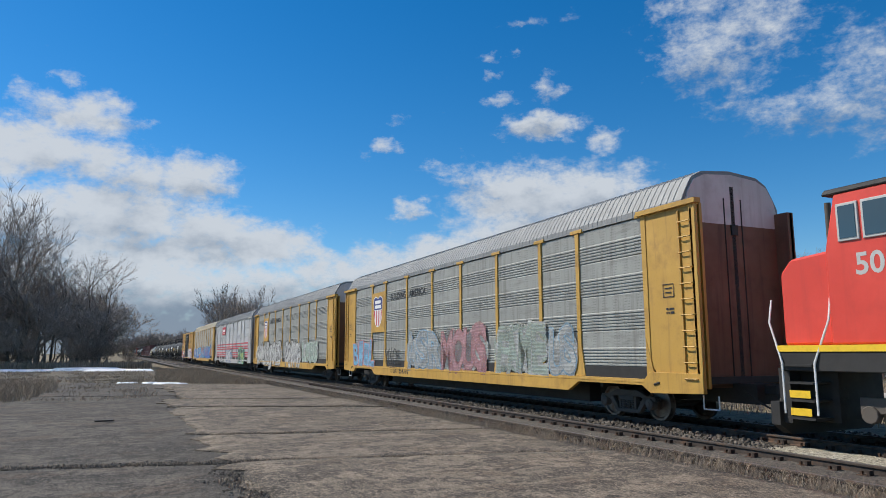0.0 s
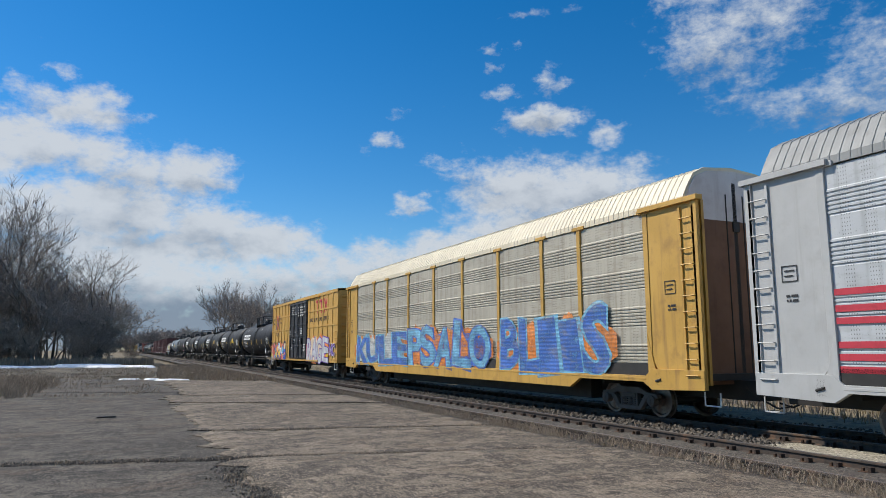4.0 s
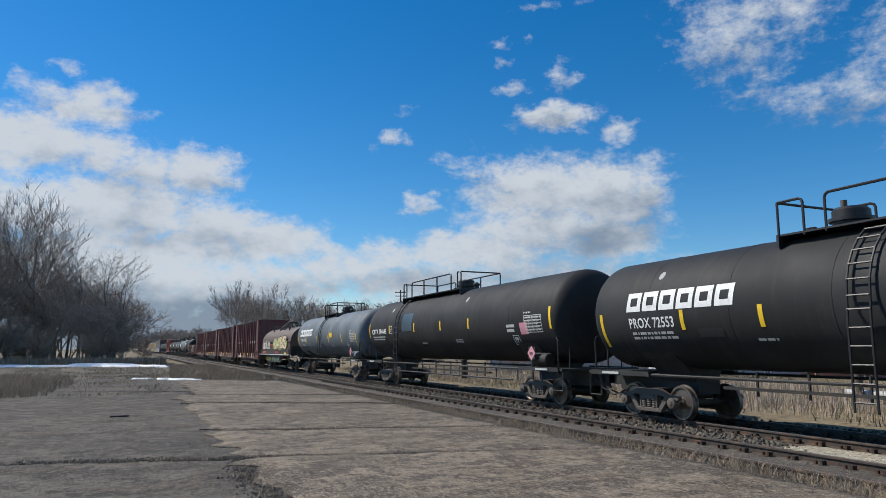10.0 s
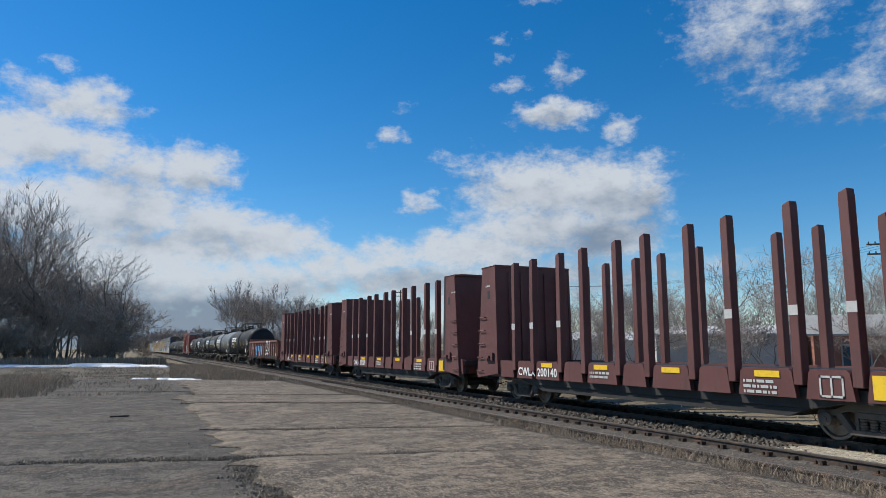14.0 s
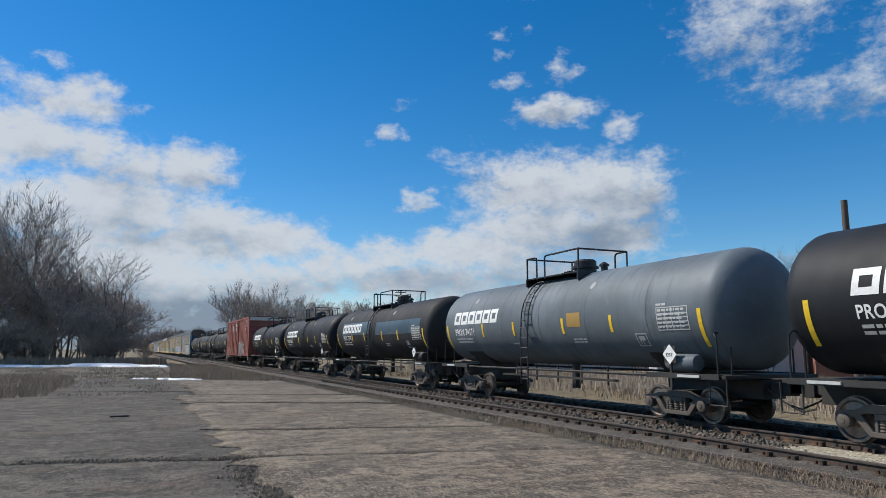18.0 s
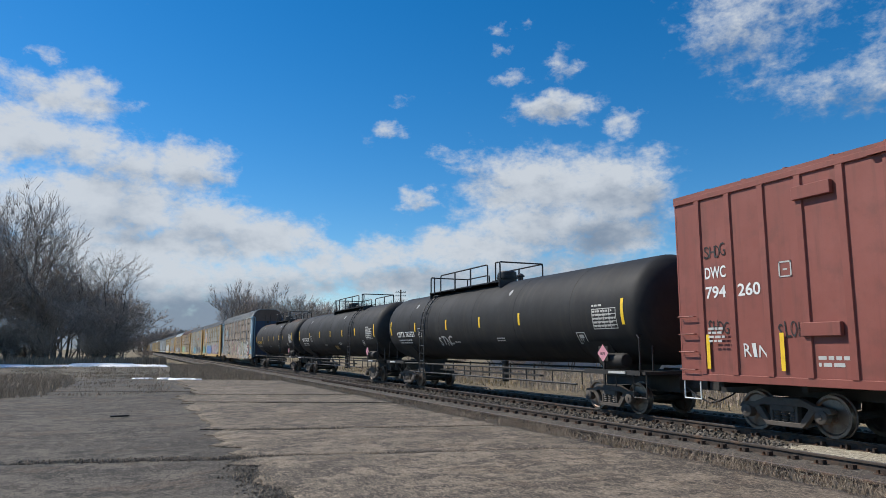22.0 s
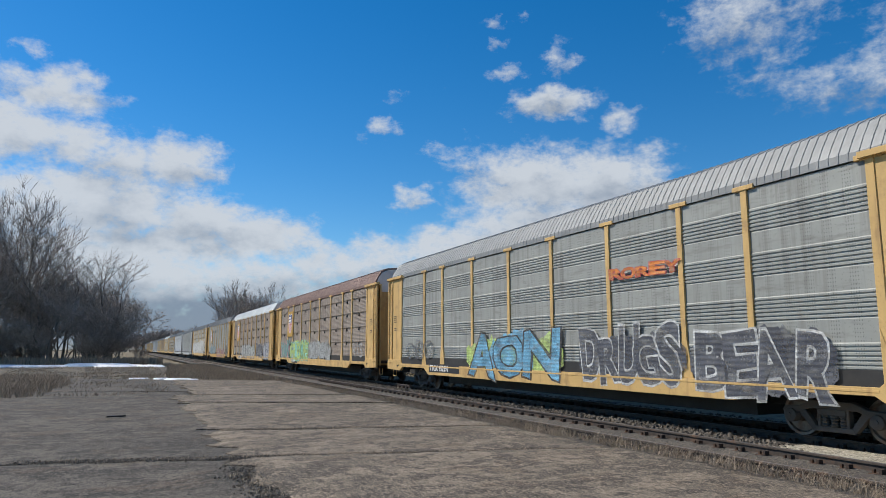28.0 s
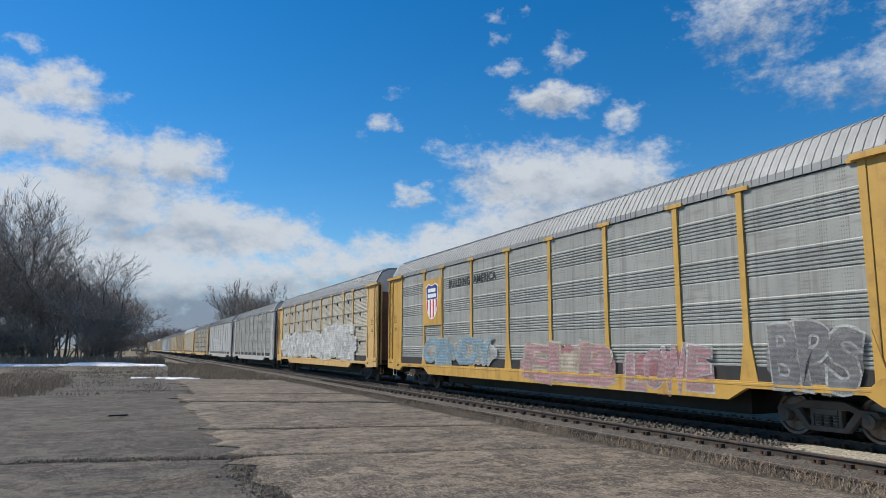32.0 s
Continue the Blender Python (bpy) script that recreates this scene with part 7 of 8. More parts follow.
SIDING = paint("grey_siding", (0.30, 0.30, 0.29), (0.18, 0.17, 0.16), 0.8, 0, 0.4)


def shed(name, label, x, y, turn, wide, deep, eave, ridge, wall, roof, doors=0):
    s = tagged(new(name), label, "building")
    s.matrix_basis = pose(x, y, -0.1, 0, 0, turn)
    bm = bmesh.new()
    prism(bm, [(-deep / 2, 0), (-deep / 2, eave), (0, ridge - 0.08), (deep / 2, eave), (deep / 2, 0)], "x", -wide / 2, wide / 2)
    w = part("wall", bm, wall, s)
    bm = bmesh.new()
    for d in (-1, 1):
        prism(bm, [(d * (deep / 2 + 0.35), eave - 0.16), (d * (deep / 2 + 0.35), eave - 0.02), (0, ridge + 0.06), (0, ridge - 0.08)], "x", -wide / 2 - 0.4, wide / 2 + 0.4)
    part("roof", bm, roof, s)
    n = int(wide / 1.2)
    for k in range(n):
        bm = bmesh.new()
        xx = -wide / 2 + wide * (k + 0.5) / n
        box(bm, xx - 0.04, xx + 0.04, -deep / 2 - 0.03, -deep / 2, 0.05, eave - 0.1)
        part("batten", bm, wall, s)
    for k in range(doors):
        bm = bmesh.new()
        xx = -wide / 2 + wide * (k + 0.5) / doors
        box(bm, xx - 0.9, xx + 0.9, -deep / 2 - 0.05, -deep / 2 - 0.01, 0.6, min(eave - 0.3, 2.2))
        win = part("window", bm, SIDING, s)
        bm = bmesh.new()
        box(bm, xx - 0.8, xx + 0.8, -deep / 2 - 0.06, -deep / 2 - 0.045, 0.7, min(eave - 0.4, 2.1))
        part("pane", bm, GLASS_DARK, win)
    return s


shed("shed", "long low pale metal building", 38.5, 56.0, -28, 16, 9, 2.7, 3.4, WALL_WHITE, WALL_WHITE, 0)
shed("warehouse", "long low white metal-clad building", 56.5, 30.0, -50, 20, 9, 3.1, 3.9, WALL_WHITE, WALL_WHITE, 0)
shed("warehouse", "low white metal-clad building", 41.5, 41.0, -35, 10, 7, 3.0, 3.6, WALL_WHITE, WALL_WHITE, 0)
shed("brick_hut", "small red brick hut with a pitched roof", 46.0, 33.5, -45, 5, 4.5, 2.9, 4.2, BRICK_RED, SIDING, 1)


def pole(name, label, x, y, tall_m, r, arms=0, turn=0.0):
    p = tagged(new(name), label, "pole")
    p.matrix_basis = pose(x, y, -0.2, 0, 0, turn)
    bm = bmesh.new()
    tube(bm, (0, 0, 0), (0, 0, tall_m), r * 1.15, 12, r * 0.9)
    part("shaft", bm, WOOD_POLE, p, smooth=True)
    for k in range(arms):
        bm = bmesh.new()
        z = tall_m - 0.5 - 0.75 * k
        box(bm, -1.1, 1.1, -0.06, 0.06, z - 0.06, z + 0.06)
        arm = part("cross_arm", bm, WOOD_POLE, p)
        for xx in (-0.95, -0.5, 0.5, 0.95):
            bm = bmesh.new()
            lathe(bm, [(0.03, z + 0.05), (0.055, z + 0.1), (0.05, z + 0.2), (0.02, z + 0.24)], "z", 8, (xx, 0, 0))
            part("insulator", bm, GLASS_DARK, arm)
    return p


pole("wooden_post", "plain weathered wooden pole beside the tracks", 24.7, 17.75, 7.6, 0.13)
pole("utility_pole", "wooden utility pole with cross arms", 52.0, 34.5, 10.4, 0.14, 2, -40)
pole("utility_pole", "wooden utility pole with cross arms", 42.0, 68.0, 9.8, 0.14, 2, -25)
pole("utility_pole", "distant wooden utility pole", 50.0, 134.0, 14.0, 0.16, 2, -15)
pole("utility_pole", "wooden pole standing in the thicket", -2.2, 104.0, 9.8, 0.10, 1, 10)

# overhead wires between the utility poles
bm = bmesh.new()
for xx in (-0.9, 0.0, 0.9):
    p, q = Vector((52 + xx, 34.5, 9.6)), Vector((42 + xx, 68, 9.0))
    pts = [p.lerp(q, i / 12) - Vector((0, 0, 1.2 * (1 - (2 * i / 12 - 1) ** 2))) for i in range(13)]
    pipe(bm, pts, 0.012, 4)
    p, q = Vector((52 + xx, 34.5, 9.6)), Vector((72 + xx, -6, 9.6))
    pts = [p.lerp(q, i / 12) - Vector((0, 0, 1.2 * (1 - (2 * i / 12 - 1) ** 2))) for i in range(13)]
    pipe(bm, pts, 0.012, 4)
tagged(part("overhead_wires", bm, RAIL_BLACK, None, "thin black overhead wires"), category="wires")

# a pale pipe in the grass past the tracks
bm = bmesh.new()
tube(bm, (25.0, 9, 0.1), (25.0, 18.5, 0.1), 0.14, 10)
tagged(part("pipe", bm, OFFWHITE, None, "long pale pipe lying in the dry grass"), category="pipe")


def snow_patch(name, x, y, wide, deep, thick, seed):
    r = random.Random(seed)
    n = 26
    ring = []
    for i in range(n):
        b = 2 * math.pi * i / n
        k = 1 + 0.35 * noise.noise((math.cos(b) * 2, math.sin(b) * 2, seed)) + r.uniform(-0.08, 0.08)
        ring.append((x + math.cos(b) * wide * k, y + math.sin(b) * deep * k))
    verts = [(a, b, -0.12) for a, b in ring] + [((a - x) * 0.75 + x, (b - y) * 0.75 + y, thick * r.uniform(0.5, 1.0)) for a, b in ring] + [(x, y, thick)]
    faces = [(i, (i + 1) % n, n + (i + 1) % n, n + i) for i in range(n)] + [(n + i, n + (i + 1) % n, 2 * n) for i in range(n)]
    me = bpy.data.meshes.new(name)
    me.from_pydata(verts, [], faces)
    me.materials.append(SNOW)
    for f in me.polygons:
        f.use_smooth = True
    return tagged(new(name, me), "leftover patch of old grey-white snow", "snow", "snow patches")


for k, (x, y, w, d, t) in enumerate(((-15, 87, 6.5, 3.0, 0.16), (-8.5, 85, 4.0, 2.2, 0.14), (-3.0, 87, 3.6, 2.6, 0.24), (-0.6, 83, 2.6, 1.8, 0.14), (2.4, 82, 1.6, 1.6, 0.12), (-24, 88, 5, 2.5, 0.14), (2.9, 44.4, 0.8, 0.5, 0.06), (0.8, 46.6, 0.7, 0.4, 0.04), (2.0, 45.6, 0.5, 0.4, 0.06), (3.6, 43.6, 0.4, 0.3, 0.05))):
    snow_patch("snow_patch", x, y, w, d, t, k)

bm = bmesh.new()
prism(bm, [(-0.22, -0.06), (0.2, -0.05), (0.24, 0.04), (0.0, 0.07), (-0.2, 0.05)], "z", -0.01, 0.03)
tagged(part("wood_scrap", bm, BLACK, None, "dark scrap of wood on the pavement", at=(-0.15, 20.5, 0)), category="scrap")
# ---------------- the train, from its head backwards ----------------
locomotive("locomotive", "red diesel locomotive with a black frame and yellow stripe", 0.74)

a = autorack("autorack", UP_LABEL, 0.74, 2.11, GALV, YELLOW, ROOF_GREY, END_BROWN, END_WHITE)
X = -SIDE - 0.062
graffiti(a, "BIIL", 11.7, 1.05, 1.15, 3.3, "sky", "pink", X, 1)
graffiti(a, "MXOE", 6.7, 1.2, 0.7, 1.9, "black", "black", X, 40, None, True)
graffiti(a, "ASR", 3.9, 1.1, 1.3, 3.4, "pale", "sky", X, 2, ("pale", "white"), False, FADED)
graffiti(a, "MOUS", 0.3, 1.05, 1.45, 3.7, "pink", "red", X, 3, ("pale", "pink", "grey"), False, FADED)
graffiti(a, "FAME", -4.1, 1.1, 1.35, 3.0, "sage", "pale", X, 41, ("sage", "pale"), False, FADED)
graffiti(a, "US", -7.3, 1.1, 1.2, 1.4, "pale", "sky", X, 42, ("pale",), False, FADED)
X = -SIDE - 0.062
writing(a, "BUILDING   AMERICA", 0.42, beside(-SIDE - 0.008, -RACK / 2 + 19.6, 4.2), INK, "black slogan", 1.05)
writing(a, "TTGX  854310", 0.36, beside(X, RACK / 2 - 7.2, 0.8), INK, "black reporting mark", 1.05)
a = autorack("autorack", "grey ribbed car-carrier wagon with white bubble graffiti", 2.11, 3.44, GALV, YELLOW, ROOF_GREY, END_BROWN, END_WHITE)
writing(a, "BUILDING  AMERICA", 0.42, beside(-SIDE - 0.008, -RACK / 2 + 19.6, 4.2), INK, "black slogan", 1.05)
marks("number_plate_band", [rect(0, 2.6, 0, 0.34)], beside(X, RACK / 2 - 6.0, 0.7), INK, a, "black painted panel")
writing(a, "TTGX 820367", 0.3, beside(X - 0.004, RACK / 2 - 6.1, 0.76), WHITE, "white reporting mark")
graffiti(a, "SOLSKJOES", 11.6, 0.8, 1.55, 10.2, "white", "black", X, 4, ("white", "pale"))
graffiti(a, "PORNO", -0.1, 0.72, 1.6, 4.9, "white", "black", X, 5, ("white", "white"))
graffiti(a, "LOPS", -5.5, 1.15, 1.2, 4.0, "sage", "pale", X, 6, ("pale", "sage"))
a = autorack("autorack", "light grey ribbed car-carrier wagon with red stripes", 3.44, 4.77, SILVER, GREY_STEEL, ROOF_GREY, END_WHITE, END_WHITE, emblem=False)
for z in (2.15, 2.37, 1.72, 1.5, 2.95 - 0.28, 1.94 - 0.66):
    for p, q in zip(POSTS, POSTS[1:]):
        marks("red_stripe", [rect(p + 0.1 - q + q, q - 0.1, 0, 0.12)], lambda u, v, z=z: (-SIDE - 0.012, -RACK / 2 + u, z + v), RED, a)
bm = bmesh.new()
box(bm, -0.01, 0.01, -1.3, 1.3, -0.45, 0.45)
sign = part("emblem_plate", bm, RED, a, "red company plate with a white emblem", at=(X, -RACK / 2 + 18.9, 4.35))
marks("emblem", [rect(-0.6, 1.05, -0.12, 0.16), rect(-0.3, 0.7, -0.32, -0.24), polygon([(-0.85 + 0.2 * math.cos(i * 0.785), 0.05 + 0.22 * math.sin(i * 0.785)) for i in range(8)])], lambda u, v: (-0.014, -u, v), WHITE, sign)
marks("number_band", [rect(0, 2.9, 0, 0.34)], beside(X, RACK / 2 - 5.6, 0.72), INK, a, "black painted panel")
writing(a, "TTGX 706790", 0.32, beside(X - 0.004, RACK / 2 - 5.7, 0.78), WHITE, "white reporting mark")
graffiti(a, "ROUTE", 3.1, 0.8, 1.2, 4.1, "white", "blue", X, 7, ("sky", "white"))
graffiti(a, "SIXTY", -5.7, 0.75, 1.4, 3.9, "black", "mint", X, 8, ("mint", "teal", "lime"))
a = autorack("autorack", "cream ribbed car-carrier wagon with orange and blue graffiti", 4.77, 6.08, GALV_CREAM, YELLOW, ROOF_CREAM, END_BROWN, END_WHITE, emblem=False)
graffiti(a, "KULE", 11.5, 1.05, 1.3, 7.2, "blue", "sky", X, 9, ("orange", "sky", "pale"))
graffiti(a, "PSALO", 4.1, 1.05, 1.4, 7.6, "sky", "blue", X, 10, ("orange", "blue", "orange"))
graffiti(a, "BLIIS", -4.3, 1.05, 1.5, 5.9, "blue", "sky", X, 11, ("orange", "orange"))

# the yellow box wagon
b, h, d0, d1 = boxcar("boxcar", "yellow ribbed boxcar with black doors and bright graffiti", 6.11, 7.09, BOX_YELLOW, BOX_YELLOW, DOOR_BLACK, 0.93, 5.35, "yellow")
xb = -SIDE
writing(b, "next", 0.3, beside(xb - 0.042, h - 0.75, 4.05), INK)
writing(b, "load", 0.3, beside(xb - 0.042, h - 0.75, 3.75), INK)
writing(b, "any", 0.3, beside(xb - 0.042, h - 3.35, 4.05), INK)
writing(b, "road", 0.3, beside(xb - 0.042, h - 3.35, 3.75), INK)
for k, (colour, d) in enumerate(((NAVY, 0.0), (ORANGE, 0.17))):
    marks("emblem", [polygon([(d, 1.1), (d + 0.17, 1.1), (0.55 + d * 0.5 + 0.07, 0.55), (0.55 + d * 0.5 - 0.1, 0.55)]), polygon([(d, 0), (d + 0.17, 0), (0.55 + d * 0.5 + 0.07, 0.55), (0.55 + d * 0.5 - 0.1, 0.55)])], beside(xb - 0.040, h - 1.75, 3.35), colour, b, "crossed stripes emblem")
    marks("emblem", [polygon([(1.27 - d, 1.1), (1.1 - d, 1.1), (0.63 - d * 0.5, 0.55), (0.8 - d * 0.5, 0.55)]), polygon([(1.27 - d, 0), (1.1 - d, 0), (0.63 - d * 0.5, 0.55), (0.8 - d * 0.5, 0.55)])], beside(xb - 0.043, h - 1.75, 3.35), (ORANGE, NAVY)[1 - k], b)
writing(b, "TB OX", 0.34, beside(xb - 0.042, h - 1.8, 2.82), INK, "black reporting mark", 1.1)
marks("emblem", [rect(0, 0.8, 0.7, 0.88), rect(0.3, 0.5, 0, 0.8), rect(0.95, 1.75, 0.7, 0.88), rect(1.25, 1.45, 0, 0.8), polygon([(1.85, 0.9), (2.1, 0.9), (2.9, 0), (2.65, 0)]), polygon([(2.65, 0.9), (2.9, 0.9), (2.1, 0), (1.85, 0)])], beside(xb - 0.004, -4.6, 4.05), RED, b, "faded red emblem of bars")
writing(b, "RAILCAR POOLING EXPERTS", 0.36, beside(xb - 0.004, -3.05, 3.55), INK, "dark slogan")
xd = -SIDE - 0.115
for k, line in enumerate(("CLOSE THIS DOOR BEFORE", "CLOSING MAIN DOOR", "CIERRE ESTA PUERTA ANTES DE", "CERRAR LA PUERTA PRINCIPAL")):
    writing(b, line, 0.115, beside(xd, d1 - 0.55 - 0.1 * (k % 2), 4.72 - 0.16 * k), OFFWHITE)
    bars(b, (d0 + d1) / 2 - 0.25, 4.75 - 0.19 * k, 2.0, 1, 0.1, xd, OFFWHITE, k)
for k, (yy, zz, n) in enumerate(((d1 - 0.2, 3.1, 3), (d1 - 1.5, 3.1, 2), (d0 + 1.6, 3.2, 4), (d1 - 1.4, 2.5, 3), (d0 + 1.9, 2.5, 3), (d1 - 0.4, 1.9, 2), (d0 + 0.7, 2.1, 5))):
    bars(b, yy, zz, 0.55, n, 0.06, xd, WHITE, 30 + k)
for yy in (d1 - 0.9, d0 + 1.5):
    marks("sticker", [rect(0, 0.2, 0, 0.2)], beside(xd, yy, 2.2), ORANGE, b)
marks("sticker", [rect(0, 0.42, 0, 0.3)], beside(xb - 0.05, d0 - 5.1, 1.25), REFLECT, b)

wildstyle(b, h - 0.25, 0.98, 1.35, 4.7, ("red", "pink", "orange", "blue", "red", "pink", "sky", "purple", "lime", "white", "yellow"), xb - 0.055, 12, 84)
graffiti(b, "O", h - 4.65, 1.75, 0.45, 0.6, "cream", "black", xb - 0.05, 43, None, False, FLAT)
marks("graffiti", [polygon([(-0.4, 0), (0.45, 0), (0.4, 0.55), (0.25, 0.8), (-0.2, 0.8), (-0.35, 0.5)])], beside(xb - 0.062, h - 5.2, 0.98), FLAT["blue"], b, "plain blue sprayed shape")
marks("graffiti", [polygon([(-0.3, 0.8), (0.3, 0.8), (0.33, 1.2), (0.1, 1.32), (-0.25, 1.25)])], beside(xb - 0.060, h - 5.2, 0.98), FLAT["cream"], b, "plain cream sprayed shape")
marks("graffiti", [polygon([(-0.45, 1.3), (0.05, 1.22), (0.5, 1.3), (0.1, 1.45)])], beside(xb - 0.064, h - 5.2, 0.98), FLAT["black"], b, "plain black sprayed shape")
graffiti(b, "RAGE", d0 - 0.1, 0.9, 1.55, 5.3, "silver", "purple", xb - 0.05, 14, ("orange", "orange", "cream"), False, FLAT)
graffiti(b, "NC", d0 - 5.7, 1.35, 0.6, 1.2, "purple", "white", xb - 0.05, 15, None, False, FLAT)
TANK_LABEL = "black tank wagon with white block lettering and yellow strips"
HOT = ((-5.45, -40, 0.36, 0.32, WHITE, "tilted white warning card"),)
tank_car("tank_wagon", "black tank wagon with white block lettering and hazard placards", 7.09, 7.898, TANK_BLACK, "PROX 77043", ladder_at=-0.6, dome=0.4, sign_y=5.95, seed=1)
tank_car("tank_wagon", "black tank wagon with a yellow square and white lettering", 7.898, 8.675, TANK_BLACK, "PROX 71880", ladder_at=0.1, dome=0.75, square=True, sign_y=6.4, seed=2)
tank_car("tank_wagon", "black tank wagon with a yellow square and white lettering", 8.675, 9.465, TANK_BLACK, "PROX 71851", ladder_at=0.2, dome=0.75, square=True, sign_y=6.4, seed=3)
tank_car("tank_wagon", "black tank wagon with an orange label and white lettering", 9.465, 10.274, TANK_BLACK, "PROX 76992", ladder_at=0.5, dome=-1.0, sign_y=6.05, stickers=((-3.95, -33, 0.75, 0.28, MUSTARD, "dull orange label"),) + HOT, seed=4)
tank_car("tank_wagon", "dusty black tank wagon with white block lettering", 10.274, 11.062, TANK_DUSTY, "PROX 72553", ladder_at=-0.6, dome=0.5, sign_y=5.95, stickers=((3.5, -28, 0.75, 0.22, INK, "freshly blackened patch"),), seed=5)
tank_car("tank_wagon", "long dusty tank wagon with a railed walkway", 11.062, 12.024, TANK_DUSTY, "CBTX 784445", logo=False, style="long", big=True, ladder_at=4.6, dome=0.0, plat=(-1.4, 5.3), placard="pink", sign_y=8.57, text_phi=-10, strips=(9.0, 5.85, 2.5, -0.5, -3.2, -9.0), stickers=((4.1, -8, 1.3, 0.85, GLOSS_BLUE, "newer glossy blue-black paint patch"), (-6.2, -12, 0.55, 0.1, OFFWHITE, "white label"), (-6.2, -18, 0.5, 0.1, OFFWHITE, "white label"), (-7.1, -22, 0.5, 0.4, PINK, "pale pink label")), seed=6)
tank_car("tank_wagon", "light grey tank wagon with white block lettering", 12.024, 12.88, TANK_GREY, "PROX 44729", ladder_at=0.7, dome=-0.9, sign_y=6.9, strips=(7.6, 5.05, 1.85, -1.3, -4.4, -7.5), placard="pink", stickers=((-1.55, -7, 0.75, 0.3, REFLECT, "yellow label"),), seed=7)
coil_car("coil_wagon", "dark coil wagon with a brown hood and cream graffiti", 12.88, 13.62)
for i, (p, q, mark) in enumerate(((13.62, 14.5, "CWLX 200059"), (14.5, 15.385, "CWLX 200140"), (15.385, 16.275, "CWLX 20009"), (16.275, 17.15, "CWLX 20"))):
    bulkhead_flat("bulkhead_flat", "empty maroon flat wagon with stakes and end bulkheads", p, q, mark, i)
gondola("gondola", "brown open wagon with ribbed sides and blue graffiti", 17.15, 17.97)
tank_car("tank_wagon", TANK_LABEL, 17.965, 18.762, TANK_BLACK, "PROX 74926", ladder_at=-0.4, dome=0.6, sign_y=6.1, seed=8)
tank_car("tank_wagon", "light grey tank wagon with an orange sticker", 18.762, 19.549, TANK_GREY, "PROX 74171", ladder_at=0.7, dome=-0.6, sign_y=6.4, stickers=((-1.6, -12, 0.7, 0.42, MUSTARD, "orange and yellow label"),), seed=9)
tank_car("tank_wagon", "dusty tank wagon with newer glossy paint bands", 19.549, 20.344, TANK_DUSTY, "PROX 72547", ladder_at=0.6, dome=-0.85, bands=True, sign_y=5.85, seed=10)
tank_car("tank_wagon", TANK_LABEL, 20.344, 21.13, TANK_BLACK, "PROX 77035", ladder_at=-0.2, dome=0.5, sign_y=5.85, seed=11)
tank_car("tank_wagon", "black tank wagon with white lettering and diamond placards", 21.13, 21.925, TANK_BLACK, "PROX 72585", ladder_at=0.5, dome=-1.0, sign_y=6.1, stickers=HOT, seed=12)
b, h, d0, d1 = boxcar("boxcar", "oxide-red ribbed boxcar with white graffiti", 21.93, 22.885, BROWN_RED, BROWN_RED, BROWN_RED, 1.02, 5.32, "red")
xb = -SIDE
t_ = 0.12
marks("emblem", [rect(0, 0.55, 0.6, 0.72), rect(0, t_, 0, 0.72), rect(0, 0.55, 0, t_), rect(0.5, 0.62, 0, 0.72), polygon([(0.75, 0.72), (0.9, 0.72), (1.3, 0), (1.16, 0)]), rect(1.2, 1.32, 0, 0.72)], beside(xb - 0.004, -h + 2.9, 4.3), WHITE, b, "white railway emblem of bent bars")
bars(b, -h + 2.9, 4.1, 1.3, 1, 0.14, xb, WHITE, 3)
writing(b, "DWC", 0.36, beside(xb - 0.004, h - 0.86, 3.3), WHITE, "white reporting mark", wide=0.62)
writing(b, "794", 0.36, beside(xb - 0.004, h - 0.86, 2.86), WHITE, "white road number", wide=0.60)
writing(b, "260", 0.36, beside(xb - 0.004, h - 1.78, 2.86), WHITE, "white road number", wide=0.60)
for k in range(6):
    bars(b, d1 - 0.3 + 0.03 * k, 4.85 - 0.16 * k, 1.7, 1, 0.09, -SIDE - 0.12, WHITE, 50 + k)
    bars(b, (d0 + d1) / 2 - 0.35, 4.85 - 0.16 * k, 1.7, 1, 0.09, -SIDE - 0.12, WHITE, 60 + k)
for k, (yy, zz) in enumerate(((d1 - 1.2, 2.5), (d1 - 1.2, 1.9), (d0 + 1.6, 2.6), (d0 + 1.4, 1.9), (-h + 4.2, 2.4), (-h + 3.0, 2.5), (h - 1.0, 2.2))):
    bars(b, yy, zz, 0.5, 4, 0.05, -SIDE - 0.12, OFFWHITE, 70 + k)
for yy in (h - 0.85, d0 - 0.55, -h + 1.3, h - 2.8):
    marks("reflector", [rect(0, 0.1, 0, 0.75)], beside(xb - 0.045, yy, 1.3), REFLECT, b, "yellow reflective strip")
marks("reflector", [rect(0, 0.6, 0, 0.16)], beside(xb - 0.004, -h + 1.6, 1.18), REFLECT, b)
graffiti(b, "WIQS", d0 - 0.5, 1.1, 1.35, 2.9, "grey", "white", xb - 0.05, 16, None, False, FLAT)
graffiti(b, "SA", d0 - 3.6, 1.3, 0.55, 0.9, "white", "white", xb - 0.004, 44, None, True, FLAT)
graffiti(b, "RIN", h - 1.85, 1.55, 0.28, 0.6, "white", "white", xb - 0.004, 17, None, True, FLAT)
graffiti(b, "SHOG", h - 0.86, 2.05, 0.28, 0.65, "black", "black", xb - 0.004, 54, None, True, FLAT)
graffiti(b, "SLOK", h - 2.75, 1.95, 0.30, 0.6, "black", "black", xb - 0.004, 55, None, True, FLAT)
